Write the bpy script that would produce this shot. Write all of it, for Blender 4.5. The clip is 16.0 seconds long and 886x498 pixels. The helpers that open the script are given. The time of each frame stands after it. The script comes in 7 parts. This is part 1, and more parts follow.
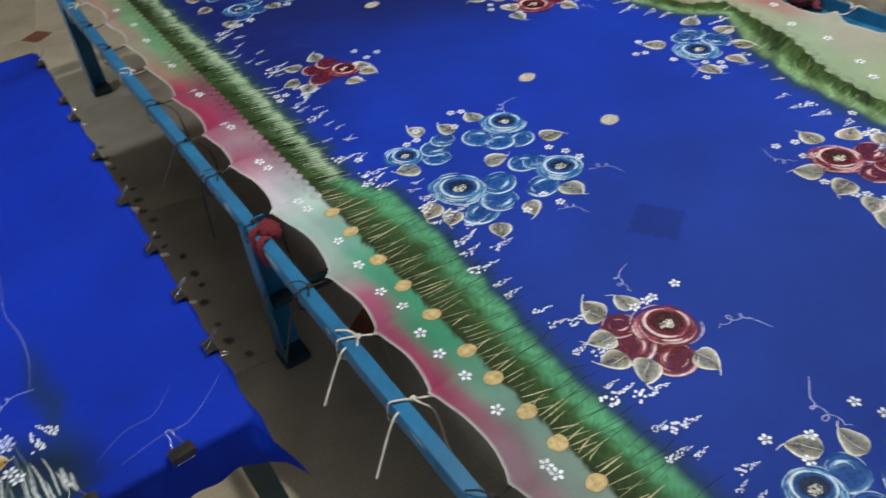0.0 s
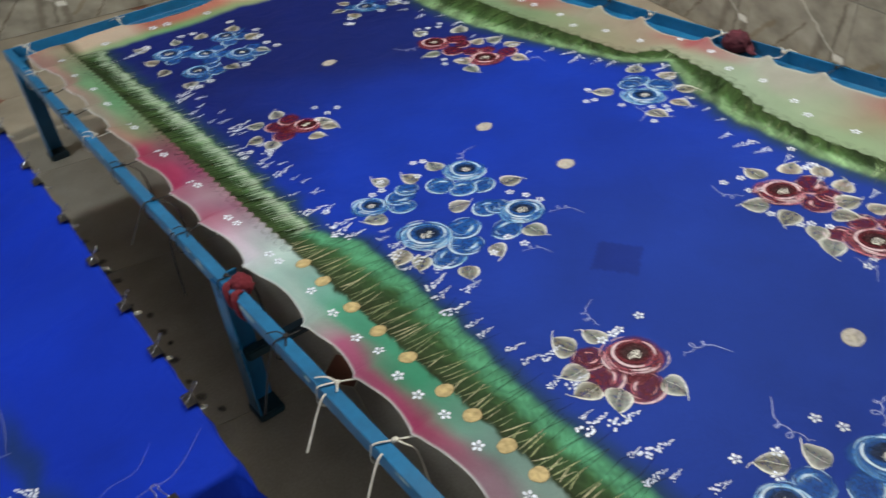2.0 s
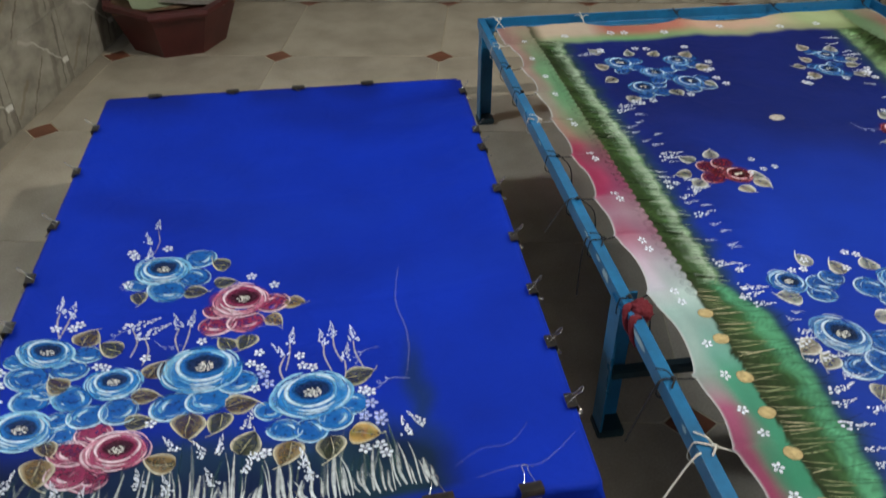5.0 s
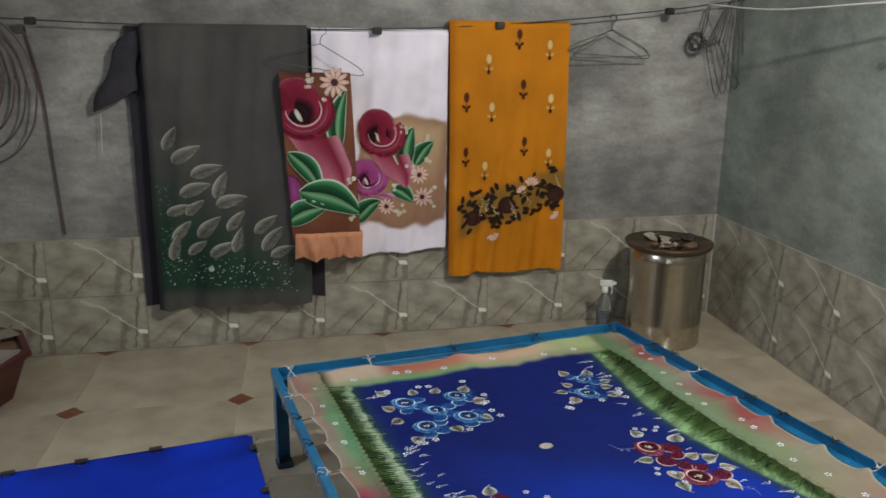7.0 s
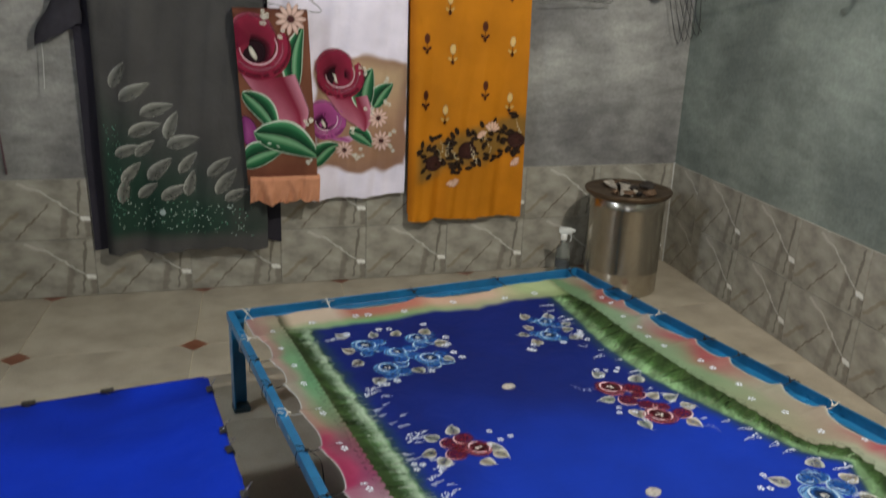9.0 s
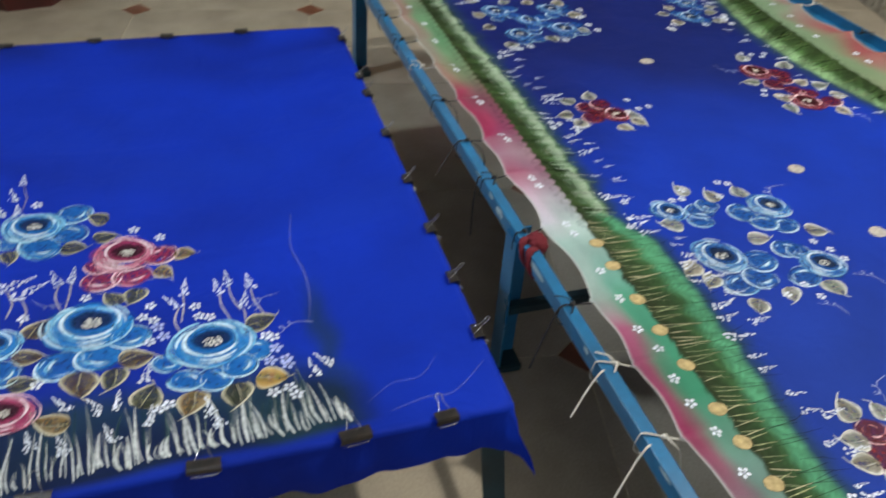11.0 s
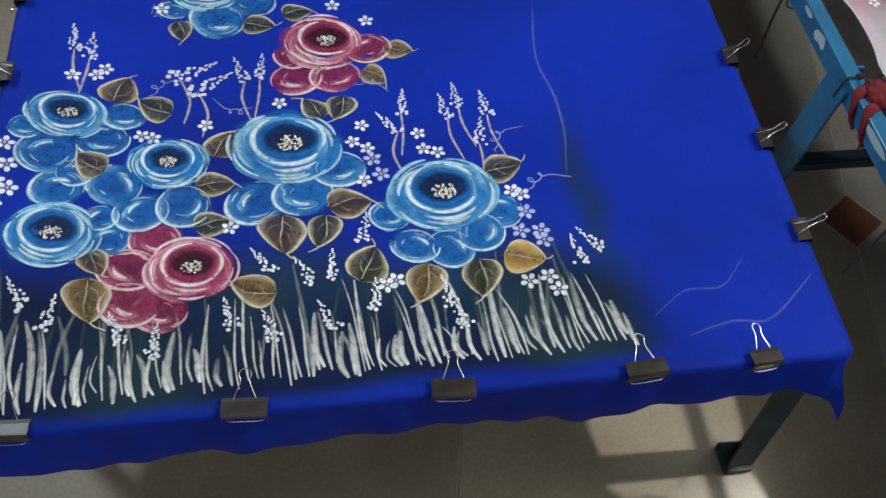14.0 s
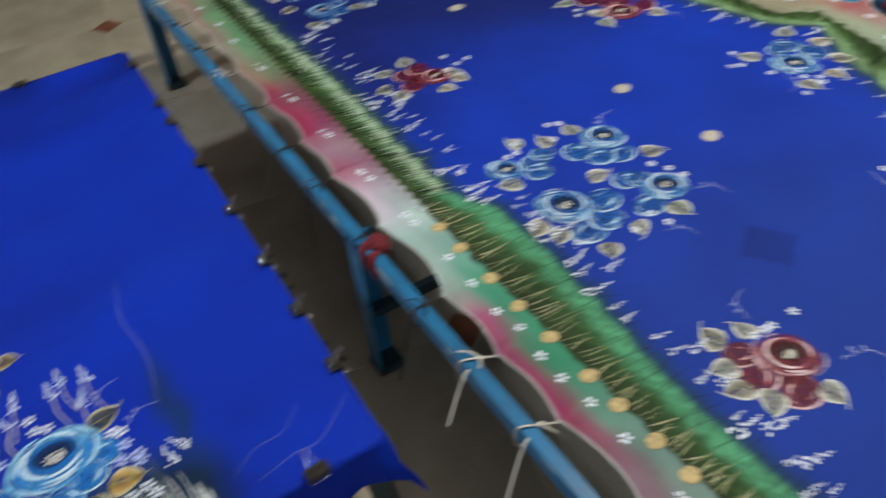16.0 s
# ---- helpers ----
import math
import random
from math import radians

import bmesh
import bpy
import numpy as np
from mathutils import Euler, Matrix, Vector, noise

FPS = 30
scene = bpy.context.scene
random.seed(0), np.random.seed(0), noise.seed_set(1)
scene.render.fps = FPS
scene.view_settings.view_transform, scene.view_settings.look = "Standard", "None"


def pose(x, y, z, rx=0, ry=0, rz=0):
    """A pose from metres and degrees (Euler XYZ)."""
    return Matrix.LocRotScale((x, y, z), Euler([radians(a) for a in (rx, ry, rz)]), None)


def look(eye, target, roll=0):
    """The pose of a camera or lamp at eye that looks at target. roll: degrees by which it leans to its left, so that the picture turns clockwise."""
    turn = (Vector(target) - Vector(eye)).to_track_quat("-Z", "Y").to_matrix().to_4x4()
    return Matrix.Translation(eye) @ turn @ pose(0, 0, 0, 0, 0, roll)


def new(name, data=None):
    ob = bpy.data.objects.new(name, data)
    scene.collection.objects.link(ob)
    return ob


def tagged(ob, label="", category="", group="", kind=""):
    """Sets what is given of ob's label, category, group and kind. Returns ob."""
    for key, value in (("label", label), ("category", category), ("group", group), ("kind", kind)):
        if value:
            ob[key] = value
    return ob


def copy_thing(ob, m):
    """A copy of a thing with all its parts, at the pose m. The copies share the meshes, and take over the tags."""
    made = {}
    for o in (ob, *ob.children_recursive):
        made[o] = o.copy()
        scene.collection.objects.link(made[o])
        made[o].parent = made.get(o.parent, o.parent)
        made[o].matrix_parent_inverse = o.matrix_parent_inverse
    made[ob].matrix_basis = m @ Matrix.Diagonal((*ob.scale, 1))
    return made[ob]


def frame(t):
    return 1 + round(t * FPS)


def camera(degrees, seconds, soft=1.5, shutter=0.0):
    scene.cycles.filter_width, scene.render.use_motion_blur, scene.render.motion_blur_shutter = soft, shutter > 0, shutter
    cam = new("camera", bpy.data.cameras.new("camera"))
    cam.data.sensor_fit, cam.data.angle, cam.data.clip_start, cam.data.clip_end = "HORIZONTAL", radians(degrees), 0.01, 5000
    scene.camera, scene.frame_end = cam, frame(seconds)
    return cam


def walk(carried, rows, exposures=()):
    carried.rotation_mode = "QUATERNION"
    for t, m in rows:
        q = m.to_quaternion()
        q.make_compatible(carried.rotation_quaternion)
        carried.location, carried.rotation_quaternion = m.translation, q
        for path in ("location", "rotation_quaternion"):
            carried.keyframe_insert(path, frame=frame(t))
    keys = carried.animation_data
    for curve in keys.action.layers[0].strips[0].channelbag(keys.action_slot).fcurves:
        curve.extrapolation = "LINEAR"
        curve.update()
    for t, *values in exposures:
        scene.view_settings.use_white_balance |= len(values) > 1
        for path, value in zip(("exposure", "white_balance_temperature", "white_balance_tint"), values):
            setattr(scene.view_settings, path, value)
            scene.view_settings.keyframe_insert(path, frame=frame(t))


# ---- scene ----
cam = camera(57.4, 16.0, shutter=0.5)
PATH = [
    (0, (-0.264, -1.518, 1.129), (0.505, -0.206, -0.17), -5.7),
    (0.5, (-0.249, -1.544, 1.135), (0.633, -0.269, -0.127), -6.2),
    (1, (-0.244, -1.564, 1.14), (0.703, -0.301, -0.087), -7.4),
    (1.5, (-0.265, -1.557, 1.142), (0.705, -0.297, -0.071), -7.4),
    (2, (-0.305, -1.534, 1.147), (0.608, -0.229, -0.061), -5.4),
    (2.5, (-0.354, -1.504, 1.131), (0.398, -0.086, -0.063), -3.1),
    (3, (-0.412, -1.477, 1.102), (0.145, 0.026, -0.095), -1.1),
    (3.2, (-0.439, -1.466, 1.092), (0.039, 0.047, -0.126), -0.6),
    (5.3, (-0.462, -1.471, 1.266), (-0.226, 0.152, 0.121), -0.0),
    (5.5, (-0.438, -1.477, 1.303), (-0.087, 0.21, 0.289), 0.4),
    (5.8, (-0.391, -1.537, 1.27), (0.048, 0.247, 0.48), -0.6),
    (6, (-0.408, -1.519, 1.341), (0.141, 0.258, 0.606), 1.3),
    (6.5, (-0.406, -1.546, 1.37), (0.243, 0.258, 0.802), 1.0),
    (7, (-0.381, -1.542, 1.364), (0.328, 0.257, 0.854), 0.7),
    (7.5, (-0.379, -1.546, 1.361), (0.395, 0.231, 0.87), 0.9),
    (8, (-0.378, -1.526, 1.355), (0.434, 0.235, 0.863), 1.2),
    (8.2, (-0.373, -1.519, 1.351), (0.443, 0.24, 0.86), 1.2),
    (10.3, (-0.466, -1.492, 1.194), (0.246, 0.061, 0.156), 4.5),
    (10.5, (-0.481, -1.492, 1.179), (0.198, 0.036, 0.081), 4.4),
    (11, (-0.514, -1.482, 1.156), (0.03, 0.005, -0.066), 4.5),
    (11.5, (-0.536, -1.458, 1.128), (-0.123, -0.042, -0.222), 5.0),
    (12, (-0.566, -1.377, 1.109), (-0.217, -0.06, -0.354), 5.7),
    (12.5, (-0.618, -1.274, 1.092), (-0.293, -0.025, -0.436), 7.1),
    (13, (-0.642, -1.183, 1.048), (-0.37, -0.054, -0.58), 7.2),
    (13.5, (-0.653, -1.129, 1.03), (-0.39, -0.089, -0.658), 7.6),
    (14, (-0.659, -1.105, 1.034), (-0.394, -0.065, -0.654), 8.0),
    (14.5, (-0.648, -1.117, 1.04), (-0.387, -0.08, -0.65), 7.9),
    (15, (-0.587, -1.193, 1.104), (-0.305, -0.052, -0.514), 2.3),
    (15.5, (-0.478, -1.309, 1.162), (-0.06, 0.014, -0.278), -3.6),
    (16, (-0.359, -1.416, 1.193), (0.344, -0.104, -0.143), -5.9),
]
walk(cam, [(t, look(eye, target, roll)) for t, eye, target, roll in PATH], exposures=[(0, 0.05), (3, 0.08), (5.5, 0.0), (6.5, -0.2), (7, -0.16), (8, -0.12), (10.5, 0.10), (11.5, 0.27), (12.5, 0.20), (13, 0.06), (14, 0.02), (14.6, 0.02), (15.5, 0.12), (16, 0.02)])

# ---- light ----
world = bpy.data.worlds.new("room_world")
scene.world = world
world.use_nodes = True
world.node_tree.nodes["Background"].inputs[0].default_value = (0.6, 0.7, 0.85, 1)
world.node_tree.nodes["Background"].inputs[1].default_value = 0.05


def area_lamp(name, eye, target, size_x, size_y, watts, colour):
    data = bpy.data.lights.new(name, "AREA")
    data.shape, data.size, data.size_y = "RECTANGLE", size_x, size_y
    data.energy, data.color = watts, colour
    ob = new(name, data)
    ob.matrix_world = look(eye, target)
    return ob


# a bare bulb under the ceiling, daylight behind the lattice of the side window and a weak fill lamp added in an unseen
# front opening
bulb = bpy.data.lights.new("ceiling_bulb", "POINT")
bulb.energy, bulb.shadow_soft_size, bulb.color = 150, 0.04, (1.0, 0.96, 0.86)
new("ceiling_bulb", bulb).location = (1.20, -0.65, 2.45)
area_lamp("window_daylight", (-1.735, 0.32, 1.74), (-0.3, -0.6, 0.3), 0.42, 0.38, 74, (0.80, 0.90, 1.0))
# added fill that lifts the floor and the gap between the frames
area_lamp("front_fill", (-0.975, -2.87, 1.05), (-0.1, -0.7, 0.3), 0.8, 1.8, 8, (0.88, 0.92, 1.0))


# ---- materials ----
def material(name, colour, rough=0.7, metal=0.0, dark=None, scale=8.0, fine=120.0, bump=0.0, coords="Object", amount=0.6, sheen=0.0, spec=0.5, rub=0.0):
    """A surface with stains at one scale and grain at another."""
    mat = bpy.data.materials.new(name)
    mat.use_nodes = True
    nodes, links = mat.node_tree.nodes, mat.node_tree.links
    bsdf = nodes["Principled BSDF"]
    place = nodes.new("ShaderNodeTexCoord")
    big, small = nodes.new("ShaderNodeTexNoise"), nodes.new("ShaderNodeTexNoise")
    big.inputs["Scale"].default_value, small.inputs["Scale"].default_value = scale, fine
    big.inputs["Detail"].default_value = 6
    small.inputs["Detail"].default_value = 3
    for n in (big, small):
        links.new(place.outputs[coords], n.inputs["Vector"])
    ramp = nodes.new("ShaderNodeMapRange")
    ramp.inputs[1].default_value, ramp.inputs[2].default_value = 0.38, 0.66
    links.new(big.outputs["Fac"], ramp.inputs[0])
    mix = nodes.new("ShaderNodeMix")
    mix.data_type = "RGBA"
    mix.inputs["A"].default_value = (*colour, 1)
    mix.inputs["B"].default_value = (*(dark or [c * 0.72 for c in colour]), 1)
    level = nodes.new("ShaderNodeMath")
    level.operation = "MULTIPLY"
    level.inputs[1].default_value = amount
    links.new(ramp.outputs[0], level.inputs[0])
    links.new(level.outputs[0], mix.inputs["Factor"])
    grain = nodes.new("ShaderNodeMix")
    grain.data_type, grain.blend_type = "RGBA", "OVERLAY"
    grain.inputs["Factor"].default_value = 0.22
    links.new(mix.outputs["Result"], grain.inputs["A"])
    links.new(small.outputs["Fac"], grain.inputs["B"])
    links.new(grain.outputs["Result"], bsdf.inputs["Base Color"])
    if rub:
        # trowel marks: long blotches drawn out along the wall
        long, squeeze = nodes.new("ShaderNodeTexNoise"), nodes.new("ShaderNodeMapping")
        squeeze.inputs["Scale"].default_value = (1.0, 1.0, 2.4)
        squeeze.inputs["Rotation"].default_value = (0.5, 0.4, 0.0)
        long.inputs["Scale"].default_value, long.inputs["Detail"].default_value = 7.0, 9
        long.inputs["Roughness"].default_value, long.inputs["Distortion"].default_value = 0.62, 0.15
        links.new(place.outputs[coords], squeeze.inputs["Vector"])
        links.new(squeeze.outputs[0], long.inputs["Vector"])
        wear = nodes.new("ShaderNodeMapRange")
        wear.inputs[1].default_value, wear.inputs[2].default_value = 0.34, 0.66
        wear.inputs[3].default_value, wear.inputs[4].default_value = 1.0 - rub, 1.0 + 0.5 * rub
        links.new(long.outputs["Fac"], wear.inputs[0])
        rubbed = nodes.new("ShaderNodeVectorMath")
        rubbed.operation = "SCALE"
        links.new(grain.outputs["Result"], rubbed.inputs[0])
        links.new(wear.outputs[0], rubbed.inputs["Scale"])
        links.new(rubbed.outputs[0], bsdf.inputs["Base Color"])
    rg = nodes.new("ShaderNodeMapRange")
    rg.inputs[3].default_value, rg.inputs[4].default_value = max(0.02, rough - 0.1), min(1.0, rough + 0.12)
    links.new(big.outputs["Fac"], rg.inputs[0])
    links.new(rg.outputs[0], bsdf.inputs["Roughness"])
    bsdf.inputs["Metallic"].default_value = metal
    bsdf.inputs["Specular IOR Level"].default_value = spec
    if sheen:
        bsdf.inputs["Sheen Weight"].default_value = sheen
    if bump:
        b = nodes.new("ShaderNodeBump")
        b.inputs["Strength"].default_value, b.inputs["Distance"].default_value = bump, 0.004
        links.new(small.outputs["Fac"], b.inputs["Height"])
        links.new(b.outputs["Normal"], bsdf.inputs["Normal"])
    return mat


def cloth_material(name, rough=0.75, weave=900.0, alpha=False, sheen=0.0, spec=0.14, grain=0.13, dry_low=0.62):
    """Cloth or brushwork whose dye is kept with the mesh as the colour 'dye'."""
    mat = bpy.data.materials.new(name)
    mat.use_nodes = True
    nodes, links = mat.node_tree.nodes, mat.node_tree.links
    bsdf = nodes["Principled BSDF"]
    dye = nodes.new("ShaderNodeVertexColor")
    dye.layer_name = "dye"
    place = nodes.new("ShaderNodeTexCoord")
    big, small = nodes.new("ShaderNodeTexNoise"), nodes.new("ShaderNodeTexNoise")
    big.inputs["Scale"].default_value, big.inputs["Detail"].default_value = 5.0, 7
    small.inputs["Scale"].default_value, small.inputs["Detail"].default_value = weave, 2
    for n in (big, small):
        links.new(place.outputs["Object"], n.inputs["Vector"])
    blotch = nodes.new("ShaderNodeMapRange")
    blotch.inputs[1].default_value, blotch.inputs[2].default_value = 0.3, 0.7
    blotch.inputs[3].default_value, blotch.inputs[4].default_value = 0.84, 1.14
    links.new(big.outputs["Fac"], blotch.inputs[0])
    thread = nodes.new("ShaderNodeMapRange")
    thread.inputs[1].default_value, thread.inputs[2].default_value = 0.25, 0.75
    thread.inputs[3].default_value, thread.inputs[4].default_value = 1 - grain, 1 + grain
    links.new(small.outputs["Fac"], thread.inputs[0])
    both = nodes.new("ShaderNodeMath")
    both.operation = "MULTIPLY"
    links.new(blotch.outputs[0], both.inputs[0])
    links.new(thread.outputs[0], both.inputs[1])
    tint = nodes.new("ShaderNodeVectorMath")
    tint.operation = "SCALE"
    links.new(dye.outputs["Color"], tint.inputs[0])
    links.new(both.outputs[0], tint.inputs["Scale"])
    links.new(tint.outputs[0], bsdf.inputs["Base Color"])
    bsdf.inputs["Roughness"].default_value = rough
    bsdf.inputs["Specular IOR Level"].default_value = spec
    bsdf.inputs["Sheen Weight"].default_value = sheen
    bump = nodes.new("ShaderNodeBump")
    bump.inputs["Strength"].default_value, bump.inputs["Distance"].default_value = 0.12, 0.001
    links.new(small.outputs["Fac"], bump.inputs["Height"])
    links.new(bump.outputs["Normal"], bsdf.inputs["Normal"])
    if not alpha:
        crumple, soft = nodes.new("ShaderNodeTexNoise"), nodes.new("ShaderNodeBump")
        crumple.inputs["Scale"].default_value, crumple.inputs["Detail"].default_value, crumple.inputs["Distortion"].default_value = 11.0, 4, 0.8
        soft.inputs["Strength"].default_value, soft.inputs["Distance"].default_value = 0.50, 0.010
        links.new(place.outputs["Object"], crumple.inputs["Vector"])
        links.new(crumple.outputs["Fac"], soft.inputs["Height"])
        links.new(soft.outputs["Normal"], bump.inputs["Normal"])
    if alpha:
        streak = nodes.new("ShaderNodeTexNoise")
        streak.inputs["Scale"].default_value, streak.inputs["Detail"].default_value = 130.0, 4
        links.new(place.outputs["Object"], streak.inputs["Vector"])
        dry = nodes.new("ShaderNodeMapRange")
        dry.inputs[1].default_value, dry.inputs[2].default_value = 0.3, 0.6
        dry.inputs[3].default_value, dry.inputs[4].default_value = dry_low, 1.0
        links.new(streak.outputs["Fac"], dry.inputs[0])
        cover = nodes.new("ShaderNodeMath")
        cover.operation = "MULTIPLY"
        links.new(dye.outputs["Alpha"], cover.inputs[0])
        links.new(dry.outputs[0], cover.inputs[1])
        links.new(cover.outputs[0], bsdf.inputs["Alpha"])
    return mat


def tile_material():
    """Glazed wall tile printed with marble: dark veins, a pale vein and a small white square."""
    mat = bpy.data.materials.new("marble_wall_tile")
    mat.use_nodes = True
    nodes, links = mat.node_tree.nodes, mat.node_tree.links
    bsdf = nodes["Principled BSDF"]
    uv = nodes.new("ShaderNodeUVMap")
    wob = nodes.new("ShaderNodeTexNoise")
    wob.inputs["Scale"].default_value, wob.inputs["Detail"].default_value = 9.0, 5
    links.new(uv.outputs[0], wob.inputs["Vector"])
    off = nodes.new("ShaderNodeVectorMath")
    off.operation = "MULTIPLY_ADD"
    off.inputs[1].default_value, off.inputs[2].default_value = (0.09, 0.09, 0), (-0.045, -0.045, 0)
    links.new(wob.outputs["Color"], off.inputs[0])
    where = nodes.new("ShaderNodeVectorMath")
    links.new(uv.outputs[0], where.inputs[0])
    links.new(off.outputs[0], where.inputs[1])
    cloud = nodes.new("ShaderNodeTexNoise")
    cloud.inputs["Scale"].default_value, cloud.inputs["Detail"].default_value = 3.5, 8
    links.new(uv.outputs[0], cloud.inputs["Vector"])
    ramp = nodes.new("ShaderNodeValToRGB")
    e = ramp.color_ramp.elements
    e[0].position, e[0].color = 0.3, (0.19, 0.178, 0.150, 1)
    e[1].position, e[1].color = 0.72, (0.45, 0.43, 0.375, 1)
    mid = e.new(0.5)
    mid.color = (0.335, 0.313, 0.262, 1)
    links.new(cloud.outputs["Fac"], ramp.inputs[0])
    last = ramp.outputs[0]

    def vein(x0, y0, x1, y1, width, colour, strength):
        nonlocal last
        dx, dy = x1 - x0, y1 - y0
        size = math.hypot(dx, dy)
        out = []
        for axis, shift in (((dx / size, dy / size, 0), 0), ((-dy / size, dx / size, 0), 1)):
            sub = nodes.new("ShaderNodeVectorMath")
            sub.operation = "SUBTRACT"
            sub.inputs[1].default_value = (x0, y0, 0)
            links.new(where.outputs[0], sub.inputs[0])
            dot = nodes.new("ShaderNodeVectorMath")
            dot.operation = "DOT_PRODUCT"
            dot.inputs[1].default_value = axis
            links.new(sub.outputs[0], dot.inputs[0])
            m = nodes.new("ShaderNodeMath")
            m.operation = "SUBTRACT"
            m.inputs[1].default_value = size / 2 if not shift else 0
            links.new(dot.outputs["Value"], m.inputs[0])
            a = nodes.new("ShaderNodeMath")
            a.operation = "ABSOLUTE"
            links.new(m.outputs[0], a.inputs[0])
            r = nodes.new("ShaderNodeMapRange")
            r.interpolation_type = "SMOOTHSTEP"
            lim = size / 2 if not shift else width
            r.inputs[1].default_value, r.inputs[2].default_value = lim * 0.4 if shift else lim * 0.85, lim
            r.inputs[3].default_value, r.inputs[4].default_value = 1, 0
            links.new(a.outputs[0], r.inputs[0])
            out.append(r.outputs[0])
        both = nodes.new("ShaderNodeMath")
        both.operation = "MULTIPLY"
        links.new(out[0], both.inputs[0])
        links.new(out[1], both.inputs[1])
        lev = nodes.new("ShaderNodeMath")
        lev.operation = "MULTIPLY"
        lev.inputs[1].default_value = strength
        links.new(both.outputs[0], lev.inputs[0])
        mix = nodes.new("ShaderNodeMix")
        mix.data_type = "RGBA"
        links.new(lev.outputs[0], mix.inputs["Factor"])
        links.new(last, mix.inputs["A"])
        mix.inputs["B"].default_value = (*colour, 1)
        last = mix.outputs["Result"]

    vein(0.84, 0.02, 0.92, 1.0, 0.018, (0.06, 0.05, 0.035), 0.6)
    vein(0.70, 0.0, 0.76, 0.55, 0.05, (0.12, 0.10, 0.08), 0.5)
    vein(0.98, 0.0, 0.96, 0.4, 0.05, (0.10, 0.08, 0.06), 0.55)
    vein(0.22, 0.0, 0.62, 0.62, 0.014, (0.09, 0.06, 0.03), 0.65)
    vein(0.02, 0.1, 0.30, 0.5, 0.03, (0.20, 0.15, 0.08), 0.5)
    vein(0.48, 0.86, 0.90, 0.36, 0.016, (0.70, 0.69, 0.64), 0.6)
    vein(0.30, 0.95, 0.52, 0.8, 0.03, (0.62, 0.60, 0.55), 0.5)
    vein(0.895, 0.335, 1.0, 0.335, 0.05, (0.85, 0.84, 0.80), 0.95)
    links.new(last, bsdf.inputs["Base Color"])
    bsdf.inputs["Roughness"].default_value = 0.3
    return mat


CEMENT = material("cement_plaster", (0.36, 0.355, 0.335), 0.85, dark=(0.135, 0.130, 0.130), scale=2.3, fine=60, bump=0.5, amount=0.9, rub=0.26)
CEMENT_SIDE = material("grey_green_plaster", (0.28, 0.32, 0.285), 0.85, dark=(0.14, 0.165, 0.15), scale=2.3, fine=60, bump=0.5, amount=0.85, rub=0.20)
FLOOR_TILE = material("beige_floor_tile", (0.44, 0.385, 0.30), 0.21, dark=(0.29, 0.25, 0.195), scale=5, fine=200, amount=0.75)
GROUT = material("floor_grout", (0.47, 0.40, 0.28), 0.9, scale=20)
DIAMOND = material("red_brown_tile", (0.20, 0.075, 0.04), 0.35, dark=(0.13, 0.045, 0.025), scale=14)
WALL_TILE = tile_material()
WALL_GROUT = material("wall_grout", (0.30, 0.29, 0.26), 0.9, scale=20)
BLUE_STEEL = material("blue_painted_steel", (0.014, 0.15, 0.33), 0.30, dark=(0.010, 0.075, 0.16), scale=11, fine=90, amount=0.6)
DARK_STEEL = material("dark_teal_painted_steel", (0.012, 0.045, 0.06), 0.45, dark=(0.02, 0.02, 0.022), scale=12)
WORN = material("bare_worn_paint", (0.42, 0.55, 0.60), 0.5, scale=30)
BLACK_TAPE = material("black_cloth_tie", (0.012, 0.011, 0.012), 0.8, scale=60)
WHITE_TAPE = material("white_cotton_tie", (0.60, 0.57, 0.51), 0.85, scale=60)
RED_RAG = material("crimson_rag", (0.14, 0.007, 0.016), 0.9, dark=(0.09, 0.004, 0.012), scale=40, bump=0.5)
MAROON_RAG = material("maroon_rag", (0.09, 0.012, 0.025), 0.9, dark=(0.03, 0.006, 0.012), scale=40, bump=0.5)
CLIP_BLACK = material("black_enamel_steel", (0.014, 0.013, 0.013), 0.35, dark=(0.05, 0.035, 0.025), scale=60)
CHROME = material("bright_steel", (0.72, 0.72, 0.70), 0.18, 1.0, scale=30)
STAINLESS = material("stainless_steel", (0.56, 0.52, 0.45), 0.2, 1.0, dark=(0.38, 0.34, 0.28), scale=5, fine=60)
WIRE = material("dull_wire", (0.10, 0.10, 0.10), 0.5, 0.6, scale=40)
CORD_DARK = material("dark_cord", (0.035, 0.035, 0.035), 0.8, scale=60)
CORD_WHITE = material("white_cord", (0.62, 0.62, 0.60), 0.7, scale=60)
CLOTH = cloth_material("dyed_cloth", 0.72)
PRINT = cloth_material("printed_paint", 0.7, 500.0, alpha=True, spec=0.15, grain=0.04, dry_low=0.93)
BRUSHWORK = cloth_material("fabric_paint", 0.6, 500.0, alpha=True, spec=0.2, grain=0.05)


# ---- helpers for building ----
def finish(name, bm, mat, smooth=False):
    mesh = bpy.data.meshes.new(name)
    bm.normal_update()
    bm.to_mesh(mesh)
    bm.free()
    if mat:
        mesh.materials.append(mat)
    if smooth:
        mesh.shade_smooth()
    return mesh


def part(name, bm, mat, parent=None, label="", smooth=False):
    ob = new(name, finish(name, bm, mat, smooth) if isinstance(bm, bmesh.types.BMesh) else bm)
    ob.parent = parent
    if label:
        ob["label"] = label
    return ob


def thing(name, label, category, m=None, group="", kind=""):
    ob = new(name)
    if m is not None:
        ob.matrix_world = m
    ob.empty_display_size = 0.05
    return tagged(ob, label, category, group, kind)


